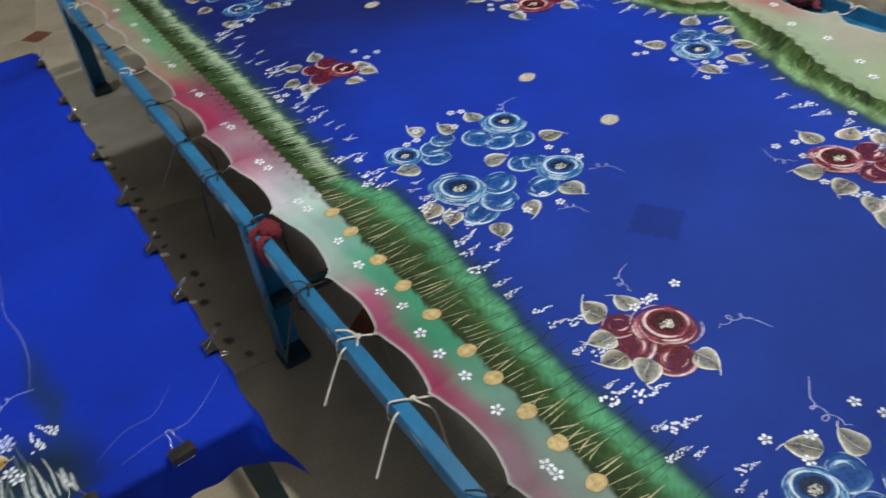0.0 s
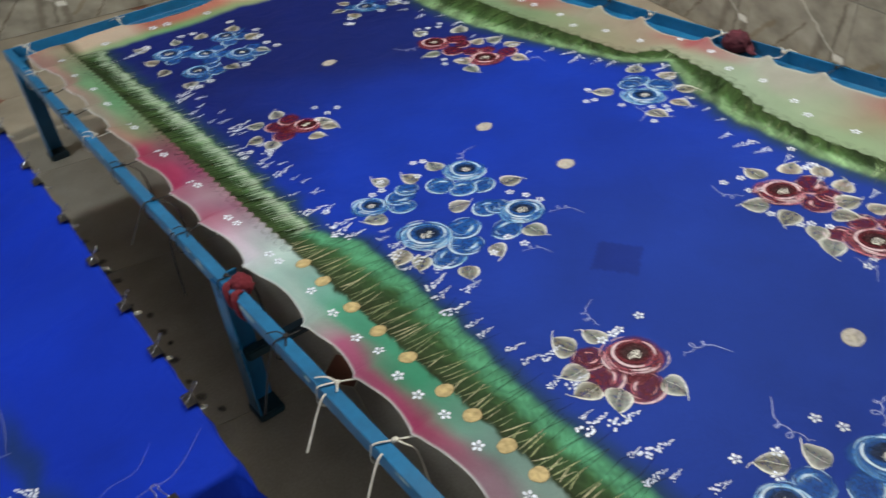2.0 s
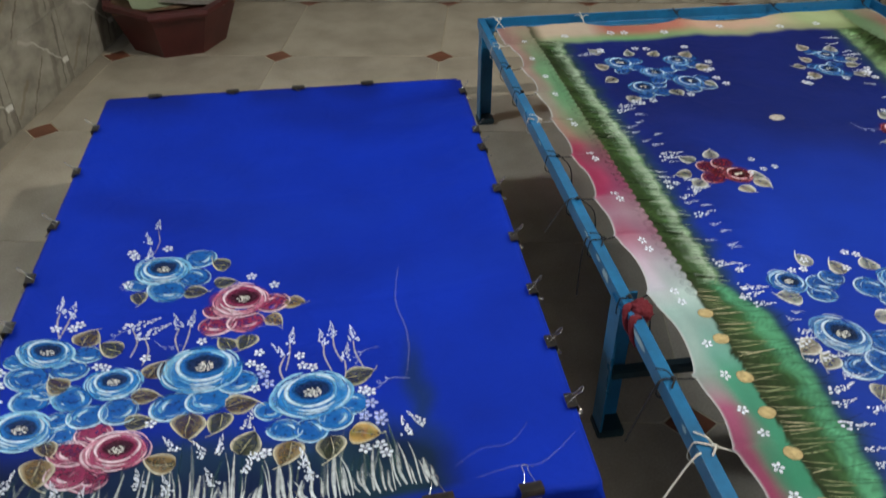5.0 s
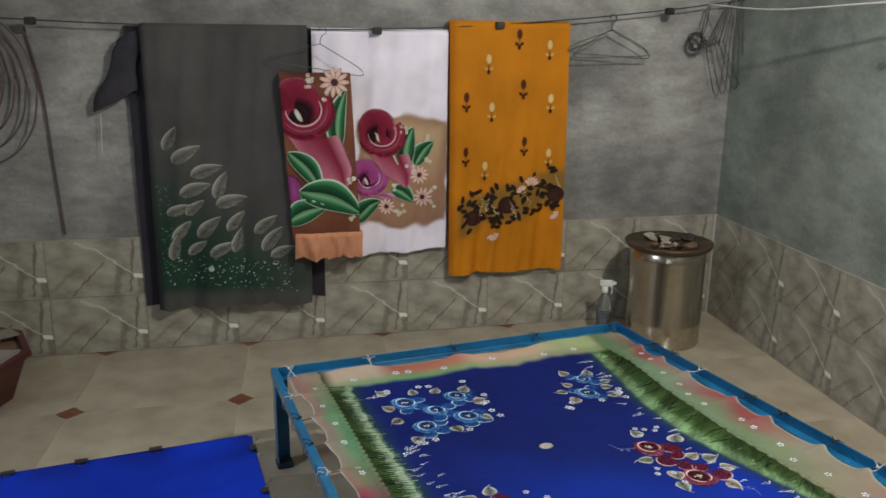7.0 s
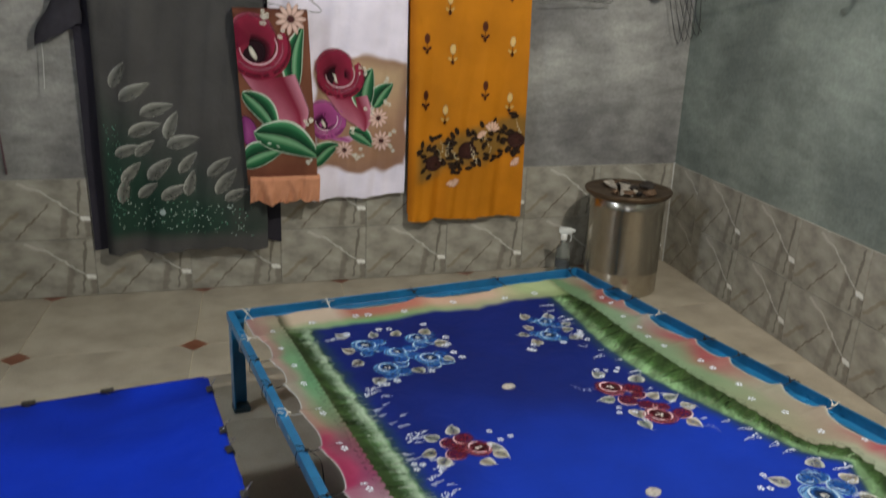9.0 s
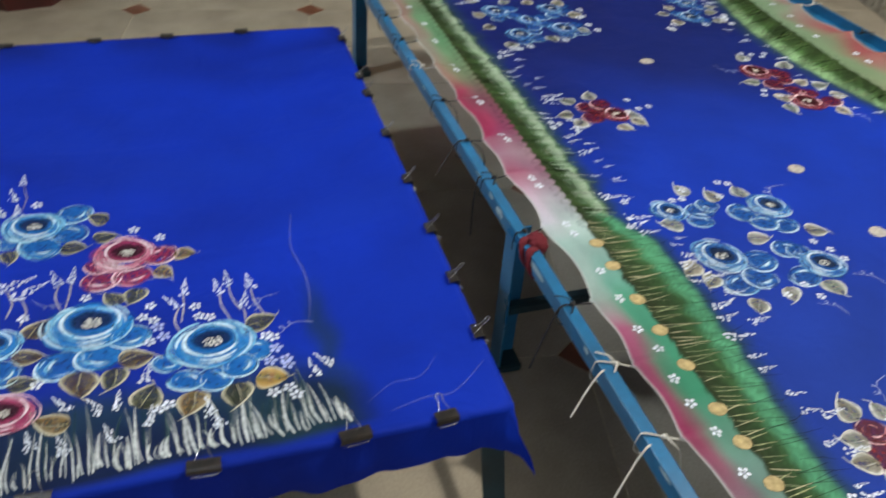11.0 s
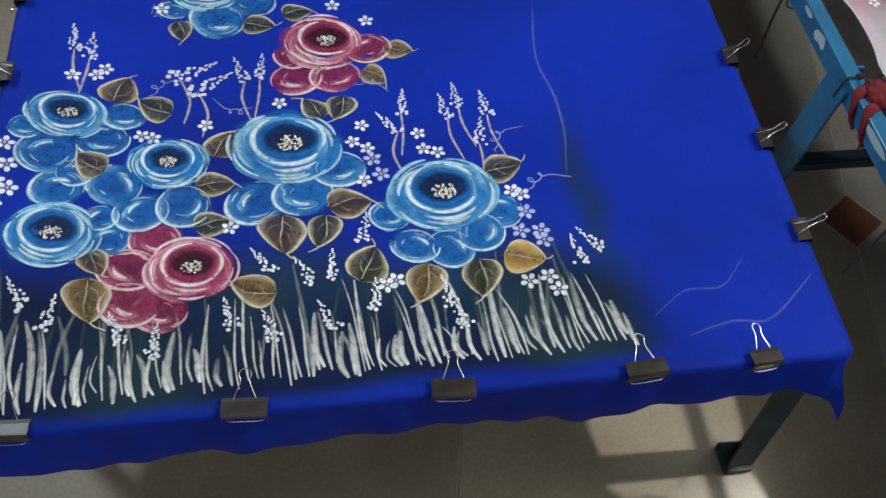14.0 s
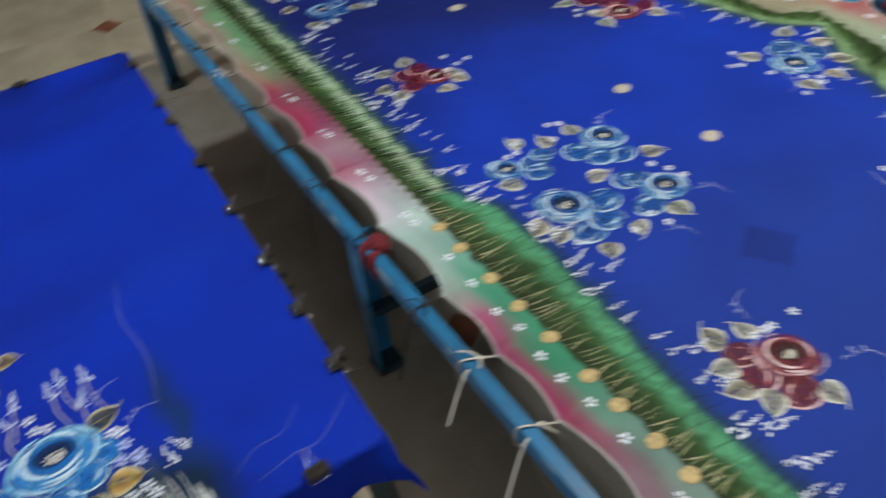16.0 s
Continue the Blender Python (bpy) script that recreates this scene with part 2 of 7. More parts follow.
def box(bm, x0, y0, z0, x1, y1, z1, bevel=0.0, m=None):
    made = bmesh.ops.create_cube(bm, size=1.0)["verts"]
    put = Matrix.Translation(((x0 + x1) / 2, (y0 + y1) / 2, (z0 + z1) / 2)) @ Matrix.Diagonal((x1 - x0, y1 - y0, z1 - z0, 1))
    bmesh.ops.transform(bm, matrix=(m @ put) if m is not None else put, verts=made)
    if bevel:
        edges = list({e for v in made for e in v.link_edges})
        bmesh.ops.bevel(bm, geom=edges, offset=bevel, segments=2, affect="EDGES", clamp_overlap=True)
    return bm


def tube(bm, points, radius, sides=8, flat=1.0, taper=None):
    """A round or flattened tube along points, closed at its ends."""
    pts = [Vector(p) for p in points]
    rings = []
    for i, p in enumerate(pts):
        d = (pts[min(i + 1, len(pts) - 1)] - pts[max(i - 1, 0)]).normalized()
        side = d.cross(Vector((0, 0, 1)))
        side = Vector((1, 0, 0)) if side.length < 1e-4 else side.normalized()
        up = side.cross(d)
        r = radius * (taper[i] if taper else 1)
        rings.append([bm.verts.new(p + r * (math.cos(a) * side + flat * math.sin(a) * up)) for a in [2 * math.pi * k / sides for k in range(sides)]])
    for a, b in zip(rings, rings[1:]):
        for k in range(sides):
            bm.faces.new((a[k], a[(k + 1) % sides], b[(k + 1) % sides], b[k]))
    bm.faces.new(rings[0][::-1])
    bm.faces.new(rings[-1])
    return bm


def lathe(bm, profile, sides=40, m=None):
    rings = []
    for r, z in profile:
        rings.append([bm.verts.new((r * math.cos(2 * math.pi * k / sides), r * math.sin(2 * math.pi * k / sides), z)) for k in range(sides)])
    for a, b in zip(rings, rings[1:]):
        for k in range(sides):
            bm.faces.new((a[k], a[(k + 1) % sides], b[(k + 1) % sides], b[k]))
    bm.faces.new(rings[0][::-1])
    bm.faces.new(rings[-1])
    if m is not None:
        bmesh.ops.transform(bm, matrix=m, verts=[v for ring in rings for v in ring])
    return bm


def sweep(points, steps=6):
    """A smooth line through points."""
    pts = [Vector(p) for p in points]
    out = []
    for i in range(len(pts) - 1):
        a, b, c, d = pts[max(i - 1, 0)], pts[i], pts[i + 1], pts[min(i + 2, len(pts) - 1)]
        for k in range(steps):
            t = k / steps
            out.append(0.5 * (2 * b + (c - a) * t + (2 * a - 5 * b + 4 * c - d) * t * t + (3 * b - 3 * c + d - a) * t ** 3))
    out.append(pts[-1])
    return out


def lerp(a, b, t):
    t = min(1.0, max(0.0, t))
    return tuple(x + (y - x) * t for x, y in zip(a, b))


def step(a, b, x):
    t = min(1.0, max(0.0, (x - a) / (b - a)))
    return t * t * (3 - 2 * t)


def ramp(stops, t):
    for (a, ca), (b, cb) in zip(stops, stops[1:]):
        if t <= b:
            return lerp(ca, cb, (t - a) / (b - a))
    return stops[-1][1]


def wave(*p):
    return noise.noise(Vector(p))


def sheet(nx, ny, place, dye):
    """A grid mesh: place(u, v) gives each corner, dye(x, y, z, u, v) its colour."""
    verts, cols, faces = [], [], []
    for j in range(ny + 1):
        for i in range(nx + 1):
            u, v = i / nx, j / ny
            p = place(u, v)
            verts.append(p)
            c = dye(p[0], p[1], p[2], u, v)
            cols.append((*c, 1.0) if len(c) == 3 else c)
    for j in range(ny):
        for i in range(nx):
            a = j * (nx + 1) + i
            faces.append((a, a + 1, a + nx + 2, a + nx + 1))
    return verts, faces, cols


def dyed(name, verts, faces, cols, mat):
    mesh = bpy.data.meshes.new(name)
    mesh.from_pydata([tuple(v) for v in verts], [], faces)
    layer = mesh.color_attributes.new("dye", "FLOAT_COLOR", "POINT")
    layer.data.foreach_set("color", np.array(cols, dtype=np.float32).ravel())
    mesh.materials.append(mat)
    mesh.shade_smooth()
    return mesh


# ---- room ----
# back wall runs from the left corner to the right corner; both side walls lean a little off square
WX, WY = Vector((0.9887, -0.1496, 0)), Vector((0.1496, 0.9887, 0))
W0 = Vector((0.076, 2.005, 0))
SIDE = Vector((-0.213, -0.977, 0))
LEFT_U, RIGHT_U, CEILING = -1.29, 2.305, 2.85
WALL_ANGLE = math.degrees(math.atan2(WX.y, WX.x))


def on_wall(u, off=0.0, z=0.0):
    """A place at u along the back wall, off metres in front of it."""
    return W0 + u * WX - off * WY + Vector((0, 0, z))


CORNER_R, CORNER_L = on_wall(RIGHT_U), on_wall(LEFT_U)
DEPTH = 4.9


def wall(name, a, b, mat, label, back, opening=None):
    """A wall of 0.15 m thickness from a to b, with its inner face on that line; opening: from, to, sill, head."""
    bm = bmesh.new()
    d = (b - a).normalized()
    out = Vector((d.y, -d.x, 0)) * back
    size = (b - a).length
    blocks = [(-0.15, size + 0.15, 0.0, CEILING)]
    if opening:
        s0, s1, z0, z1 = opening
        blocks = [(-0.15, s0, 0.0, CEILING), (s1, size + 0.15, 0.0, CEILING), (s0, s1, z1, CEILING)] + ([(s0, s1, 0.0, z0)] if z0 else [])
    for s0, s1, z0, z1 in blocks:
        low = [a + d * s0, a + d * s1, a + d * s1 + out * 0.15, a + d * s0 + out * 0.15]
        v0 = [bm.verts.new(p + Vector((0, 0, z0))) for p in low]
        v1 = [bm.verts.new(p + Vector((0, 0, z1))) for p in low]
        for k in range(4):
            bm.faces.new((v0[k], v0[(k + 1) % 4], v1[(k + 1) % 4], v1[k]))
        bm.faces.new(v0[::-1])
        bm.faces.new(v1)
    bmesh.ops.recalc_face_normals(bm, faces=bm.faces)
    return tagged(part(name, bm, mat), label, "wall", kind="structure")


FRONT_R, FRONT_L = CORNER_R + SIDE * DEPTH, CORNER_L + SIDE * DEPTH
wall_back = wall("wall_back", CORNER_L, CORNER_R, CEMENT, "unpainted grey cement plaster wall above a tiled dado", -1)
wall_right = wall("wall_right", CORNER_R, FRONT_R, CEMENT_SIDE, "grey-green cement plaster wall above a tiled dado", -1)
wall_left = wall("wall_left", FRONT_L, CORNER_L, CEMENT, "grey cement plaster wall with a tiled dado and a small window", -1, (2.84, 3.20, 1.58, 1.92))
# the opening is added out of view, only to hold the fill lamp
wall_front = wall("wall_front", FRONT_R, FRONT_L, CEMENT, "plain grey cement plaster wall with an added, unseen opening", -1, (1.83, 2.75, 0.0, 2.05))

bm = bmesh.new()
mid = (CORNER_L + CORNER_R + FRONT_L + FRONT_R) / 4
box(bm, mid.x - 3.2, mid.y - 3.6, CEILING, mid.x + 3.2, mid.y + 3.6, CEILING + 0.12)
tagged(part("ceiling", bm, CEMENT), "plain grey cement ceiling slab", "ceiling", kind="structure")

bm = bmesh.new()
box(bm, mid.x - 3.2, mid.y - 3.6, -0.12, mid.x + 3.2, mid.y + 3.6, -0.0016)
floor = tagged(part("floor", bm, GROUT), "beige ceramic tile floor with small red-brown diamond insets", "floor", kind="structure")


# ---- lattice window in the side wall ----
window = thing("window_1", "small side window with a diamond lattice of steel bars", "window", kind="structure")
WIN_D = -SIDE.normalized()
WIN_0 = FRONT_L + WIN_D * 2.84
GRILLE = material("grey_grille_steel", (0.10, 0.10, 0.10), 0.5, 0.3, scale=30)


def on_side(s, z, deep=0.05):
    """A place s along the window's opening, deep metres into the wall."""
    return WIN_0 + WIN_D * s + Vector((-WIN_D.y, WIN_D.x, 0)) * deep + Vector((0, 0, z))


for (s0, z0), (s1, z1) in (((0, 1.59), (0.36, 1.59)), ((0, 1.91), (0.36, 1.91)), ((0.01, 1.58), (0.01, 1.92)), ((0.35, 1.58), (0.35, 1.92))):
    bm = bmesh.new()
    tube(bm, [on_side(s0, z0), on_side(s1, z1)], 0.014, 8)
    part("frame_bar", bm, GRILLE, window)
for way in (1, -1):
    for k in range(-8, 14):
        ends = []
        for t in range(200):
            s, z = 0.36 * t / 199, 1.58 + way * 1.2 * 0.36 * t / 199 + 0.075 * k + (0.0 if way > 0 else 0.06)
            if 1.59 < z < 1.91 and 0.01 < s < 0.35:
                ends.append((s, z))
        if len(ends) > 12:
            bm = bmesh.new()
            tube(bm, [on_side(*ends[0]), on_side(*ends[-1])], 0.0055, 6)
            part("lattice_bar", bm, GRILLE, window)


# ---- low steel frames ----
RIM = 0.333


def rail(parent, a, b, side=1, size=0.034, thick=0.004, top=RIM, mat=BLUE_STEEL, name="rail", flange=0.0):
    """An angle iron from a to b (x, y): an upright flange on that line and a level one towards the left (side 1) or the right
    of the way, at its foot, or at its top where a flange width is given."""
    a, b = Vector((*a, 0)), Vector((*b, 0))
    d = b - a
    bm = bmesh.new()
    shape = [(0, top), (side * thick, top), (side * thick, top - size + thick), (side * size, top - size + thick), (side * size, top - size), (0, top - size)]
    if flange:
        shape = [(0, top), (side * flange, top), (side * flange, top - thick), (side * thick, top - thick), (side * thick, top - size), (0, top - size)]
    rings = [[bm.verts.new((x, y, z)) for y, z in shape] for x in (0, d.length)]
    for k in range(6):
        bm.faces.new((rings[0][k], rings[0][(k + 1) % 6], rings[1][(k + 1) % 6], rings[1][k]))
    bm.faces.new(rings[0])
    bm.faces.new(rings[1])
    bmesh.ops.recalc_face_normals(bm, faces=bm.faces)
    bmesh.ops.bevel(bm, geom=[e for e in bm.edges if abs(e.verts[0].co.x - e.verts[1].co.x) > 0.01], offset=0.0009, segments=1, affect="EDGES")
    bmesh.ops.transform(bm, matrix=pose(a.x, a.y, 0, 0, 0, math.degrees(math.atan2(d.y, d.x))), verts=bm.verts)
    return part(name, bm, mat, parent)


def bar(parent, a, b, width, height, top, mat, name):
    a, b = Vector((*a, 0)), Vector((*b, 0))
    d = b - a
    bm = bmesh.new()
    box(bm, 0, -width / 2, top - height, d.length, width / 2, top, 0.003)
    bmesh.ops.transform(bm, matrix=pose(a.x, a.y, 0, 0, 0, math.degrees(math.atan2(d.y, d.x))), verts=bm.verts)
    return part(name, bm, mat, parent)


def leg(parent, x, y, top, sx=1, sy=1, size=0.042, mat=BLUE_STEEL, splay=0.0):
    """An angle iron standing with its corner at x, y and its flanges towards sx and sy."""
    bm = bmesh.new()
    t = 0.004
    shape = [(0, 0), (size * sx, 0), (size * sx, t * sy), (t * sx, t * sy), (t * sx, size * sy), (0, size * sy)]
    rings = [[bm.verts.new((x + p - o * sx, y + q - o * sy, z)) for p, q in shape] for z, o in ((0.004, splay), (top, 0.0))]
    for k in range(6):
        bm.faces.new((rings[0][k], rings[0][(k + 1) % 6], rings[1][(k + 1) % 6], rings[1][k]))
    bm.faces.new(rings[0])
    bm.faces.new(rings[1])
    bmesh.ops.recalc_face_normals(bm, faces=bm.faces)
    ob = part("leg", bm, mat, parent)
    bm = bmesh.new()
    c = size / 2
    x, y = x - splay * sx, y - splay * sy
    box(bm, x + c * sx - c - 0.003, y + c * sy - c - 0.003, 0.0, x + c * sx + c + 0.003, y + c * sy + c + 0.003, 0.018, 0.003)
    part("foot_cap", bm, DARK_STEEL, ob, "dark foot cap")
    return ob


NEAR_B = -1.80


def right_rail(y):
    return 1.262 + (0.88 - y) * 0.043


frame_b = thing("stretching_frame", "low blue-painted angle-iron stretching frame with chipped paint", "frame")
XL = -0.010
rail(frame_b, (XL, 0.885), (XL, NEAR_B), 1, 0.029, flange=0.021)
rail(frame_b, (right_rail(0.885) + 0.018, 0.885), (right_rail(NEAR_B) + 0.018, NEAR_B), -1)
rail(frame_b, (XL + 0.005, 0.884), (right_rail(0.88) + 0.013, 0.884), -1)
rail(frame_b, (XL + 0.005, NEAR_B + 0.001), (right_rail(NEAR_B) + 0.013, NEAR_B + 0.001), 1)
XR = 0.018
for x, y, sx, sy in ((XL + 0.004, 0.879, 1, -1), (right_rail(0.88) + XR - 0.005, 0.879, -1, -1), (XL - 0.0045, -0.435, 1, -1), (right_rail(-0.435) + XR - 0.005, -0.435, -1, -1), (XL + 0.004, NEAR_B + 0.006, 1, 1), (right_rail(NEAR_B) + XR - 0.005, NEAR_B + 0.006, -1, 1)):
    leg(frame_b, x, y, RIM - 0.029 if abs(y + 0.435) > 0.01 else RIM - 0.012, sx, sy, 0.046)
bar(frame_b, (0.0, -0.452), (right_rail(-0.452) - 0.008, -0.452), 0.022, 0.022, 0.155, DARK_STEEL, "stretcher")
for y, z, w, h in ((-0.385, 0.322, 0.018, 0.008), (-0.34, 0.327, 0.012, 0.004), (-0.27, 0.329, 0.016, 0.003), (-0.56, 0.324, 0.030, 0.006), (-0.75, 0.325, 0.008, 0.004), (-0.98, 0.328, 0.015, 0.003), (0.1, 0.328, 0.012, 0.003)):
    bm = bmesh.new()
    n = 11
    bm.faces.new([bm.verts.new((XL - 0.0006, y + w * math.cos(2 * math.pi * k / n) * (1 + 0.5 * wave(k, y * 9, 1)), min(RIM - 0.001, z + h * math.sin(2 * math.pi * k / n) * (1 + 0.6 * wave(k, y * 9, 4))))) for k in range(n)])
    part("paint_chip", bm, WORN, frame_b, "bare chipped patch in the blue paint")

AX0, AX1, AY0, AY1 = -1.012, -0.158, -0.826, 0.462


def edge_a(y):
    """The work frame is a little wider at its far end."""
    return AX1 + 0.021 * (y - AY0) / (AY1 - AY0)


frame_a = thing("work_frame", "low dark blue-green angle-iron frame under a clipped cloth", "frame")
TOP_A = RIM - 0.005
rail(frame_a, (AX0 + 0.001, AY0), (AX0 + 0.001, AY1), -1, 0.034, 0.004, TOP_A, DARK_STEEL)
rail(frame_a, (AX1 - 0.001, AY0), (edge_a(AY1) - 0.001, AY1), 1, 0.034, 0.004, TOP_A, DARK_STEEL)
rail(frame_a, (AX0 + 0.006, AY0 + 0.001), (AX1 - 0.006, AY0 + 0.001), 1, 0.034, 0.004, TOP_A, DARK_STEEL)
rail(frame_a, (AX0 + 0.006, AY1 - 0.001), (edge_a(AY1) - 0.006, AY1 - 0.001), -1, 0.034, 0.004, TOP_A, DARK_STEEL)
for x, sx in ((AX0 + 0.005, 1), (AX1 - 0.005, -1)):
    for y, sy in ((AY0 + (0.005 if sx < 0 else 0.16), 1), (AY1 - 0.005, -1)):
        leg(frame_a, x + (0.021 if sx < 0 and sy < 0 else 0.0), y, TOP_A - 0.035, sx, sy, 0.034, DARK_STEEL, 0.026)


# ---- cloth on the blue frame ----
BLUE = (0.003, 0.027, 0.325)
NAVY = (0.004, 0.011, 0.105)
B_TOP, B_LOW = 0.815, -1.735
TIES_L = [0.66, 0.50, 0.34, 0.19, 0.02, -0.155, -0.288, -0.463, -0.663, -0.803, -0.938, -1.10, -1.27, -1.44, -1.62]
TIES_R = [0.65, 0.536, 0.41, 0.20, 0.064, -0.12, -0.256, -0.45, -0.61, -0.74, -0.90, -1.08, -1.27, -1.46, -1.64]
TIES_T = [0.30, 0.60, 0.93]


def sag_between(marks, s, depth):
    """How far the hem pulls in between two ties."""
    marks = sorted(marks)
    lo = [m for m in marks if m <= s]
    hi = [m for m in marks if m > s]
    if not lo or not hi:
        return 0.0
    a, b = lo[-1], hi[0]
    t = (s - a) / (b - a)
    return depth * min(1.3, (b - a) / 0.16) * (4 * t * (1 - t)) ** 0.7


def left_hem(y):
    return 0.032 + sag_between(TIES_L, y, 0.024)


def right_hem(y):
    return right_rail(y) - 0.040 - sag_between(TIES_R, y, 0.018)


LEFT_IN = [(-1.8, 0.20), (-1.16, 0.195), (-1.07, 0.191), (-0.96, 0.193), (-0.82, 0.208), (-0.66, 0.219), (-0.53, 0.219), (-0.44, 0.176), (-0.41, 0.181), (-0.24, 0.186), (-0.1, 0.192), (0.16, 0.19), (0.55, 0.185), (0.9, 0.2)]
RIGHT_IN = [(-1.8, 1.03), (-1.14, 1.021), (-0.92, 1.010), (-0.72, 1.026), (-0.574, 1.069), (-0.444, 1.150), (-0.37, 1.080), (-0.09, 1.018), (0.06, 0.985), (0.28, 0.99), (0.64, 1.05), (0.9, 1.06)]
RIGHT_OUT = [(-1.8, 1.09), (-1.0, 1.072), (-0.872, 1.068), (-0.746, 1.087), (-0.60, 1.155), (-0.40, 1.19), (-0.34, 1.118), (-0.09, 1.109), (0.03, 1.10), (0.29, 1.105), (0.56, 1.13), (0.9, 1.11)]


def along(stops, s):
    return ramp([(a, (b,)) for a, b in stops], s)[0]


def band(y, k):
    """Colours of the painted hem, outer and inner edge, along the length."""
    outer = ramp([(-1.8, (0.25, 0.2, 0.2)), (-1.25, (0.32, 0.20, 0.22)), (-1.05, (0.30, 0.17, 0.2)), (-0.93, (0.33, 0.04, 0.10)), (-0.72, (0.42, 0.10, 0.18)), (-0.66, (0.36, 0.42, 0.36)), (-0.5, (0.42, 0.55, 0.47)),
                  (-0.45, (0.66, 0.60, 0.62)), (-0.36, (0.60, 0.42, 0.48)), (-0.27, (0.42, 0.09, 0.15)), (-0.2, (0.48, 0.24, 0.30)), (-0.12, (0.40, 0.035, 0.10)), (0.08, (0.42, 0.05, 0.10)), (0.14, (0.42, 0.22, 0.16)), (0.3, (0.36, 0.30, 0.22)), (0.5, (0.36, 0.22, 0.17)), (0.8, (0.45, 0.22, 0.18))], y)
    inner = ramp([(-1.8, (0.2, 0.26, 0.2)), (-1.2, (0.26, 0.30, 0.26)), (-1.0, (0.19, 0.30, 0.24)), (-0.86, (0.06, 0.30, 0.16)), (-0.66, (0.09, 0.33, 0.20)), (-0.58, (0.24, 0.44, 0.35)), (-0.46, (0.52, 0.60, 0.54)),
                  (-0.36, (0.50, 0.42, 0.44)), (-0.27, (0.36, 0.14, 0.20)), (-0.2, (0.46, 0.26, 0.30)), (-0.1, (0.32, 0.06, 0.13)), (0.05, (0.26, 0.09, 0.11)), (0.16, (0.22, 0.26, 0.14)), (0.35, (0.16, 0.34, 0.16)), (0.55, (0.20, 0.34, 0.17)), (0.8, (0.42, 0.30, 0.20))], y)
    c = lerp(outer, inner, step(0.15, 0.75, k + 0.25 * wave(y * 9, k * 2, 3)))
    c = lerp((0.62, 0.58, 0.54), c, step(0.0, 0.07, k))
    fade = 0.90 + 0.14 * wave(y * 16, k * 3, 8)
    return (c[0] * 0.72 * fade, c[1] * 0.80 * fade, c[2] * 0.88 * fade)


def band_r(y, k):
    outer = ramp([(-1.8, (0.45, 0.4, 0.3)), (-1.05, (0.50, 0.40, 0.32)), (-0.93, (0.42, 0.14, 0.11)), (-0.80, (0.50, 0.40, 0.32)), (-0.6, (0.48, 0.42, 0.34)), (-0.43, (0.46, 0.10, 0.11)), (-0.3, (0.45, 0.30, 0.22)), (-0.1, (0.42, 0.34, 0.24)), (0.1, (0.45, 0.10, 0.10)), (0.25, (0.45, 0.12, 0.12)), (0.4, (0.44, 0.32, 0.26)), (0.6, (0.42, 0.08, 0.08)), (0.8, (0.4, 0.3, 0.2))], y)
    inner = ramp([(-1.8, (0.4, 0.4, 0.26)), (-0.9, (0.36, 0.42, 0.24)), (-0.6, (0.40, 0.44, 0.30)), (-0.3, (0.44, 0.34, 0.22)), (0.0, (0.28, 0.34, 0.18)), (0.4, (0.30, 0.38, 0.22)), (0.8, (0.20, 0.30, 0.14))], y)
    c = lerp(outer, inner, step(0.2, 0.8, k + 0.25 * wave(y * 8, k * 2, 9)))
    c = lerp((0.60, 0.54, 0.46), c, step(0.0, 0.06, k))
    return (c[0] * 0.58, c[1] * 0.68, c[2] * 0.74)


def frill(y, k, pale):
    """The painted green frill: dark at its root, light along its free edge."""
    root, body, tip = (0.020, 0.026, 0.009), (0.034, 0.090, 0.030), (0.080, 0.29, 0.155)
    if pale:
        root, body, tip = (0.022, 0.040, 0.010), (0.045, 0.10, 0.03), (0.17, 0.29, 0.145)
    s = k + 0.10 * wave(y * 45, 0.3, 5) + 0.07 * wave(y * 14, 1.3, 5)
    c = ramp([(0.0, root), (0.42, lerp(root, body, 0.45)), (0.62, body), (0.85, tip), (1.0, tip)], s)
    stripe = 0.62 + 0.95 * abs(wave(y * 130 + 14 * k, 3.1, 7.7))
    if pale:
        stripe *= 0.95 + 0.9 * wave(y * 24 + 2.0 * k, 0.7, 2.2)
    return tuple(v * stripe for v in c)


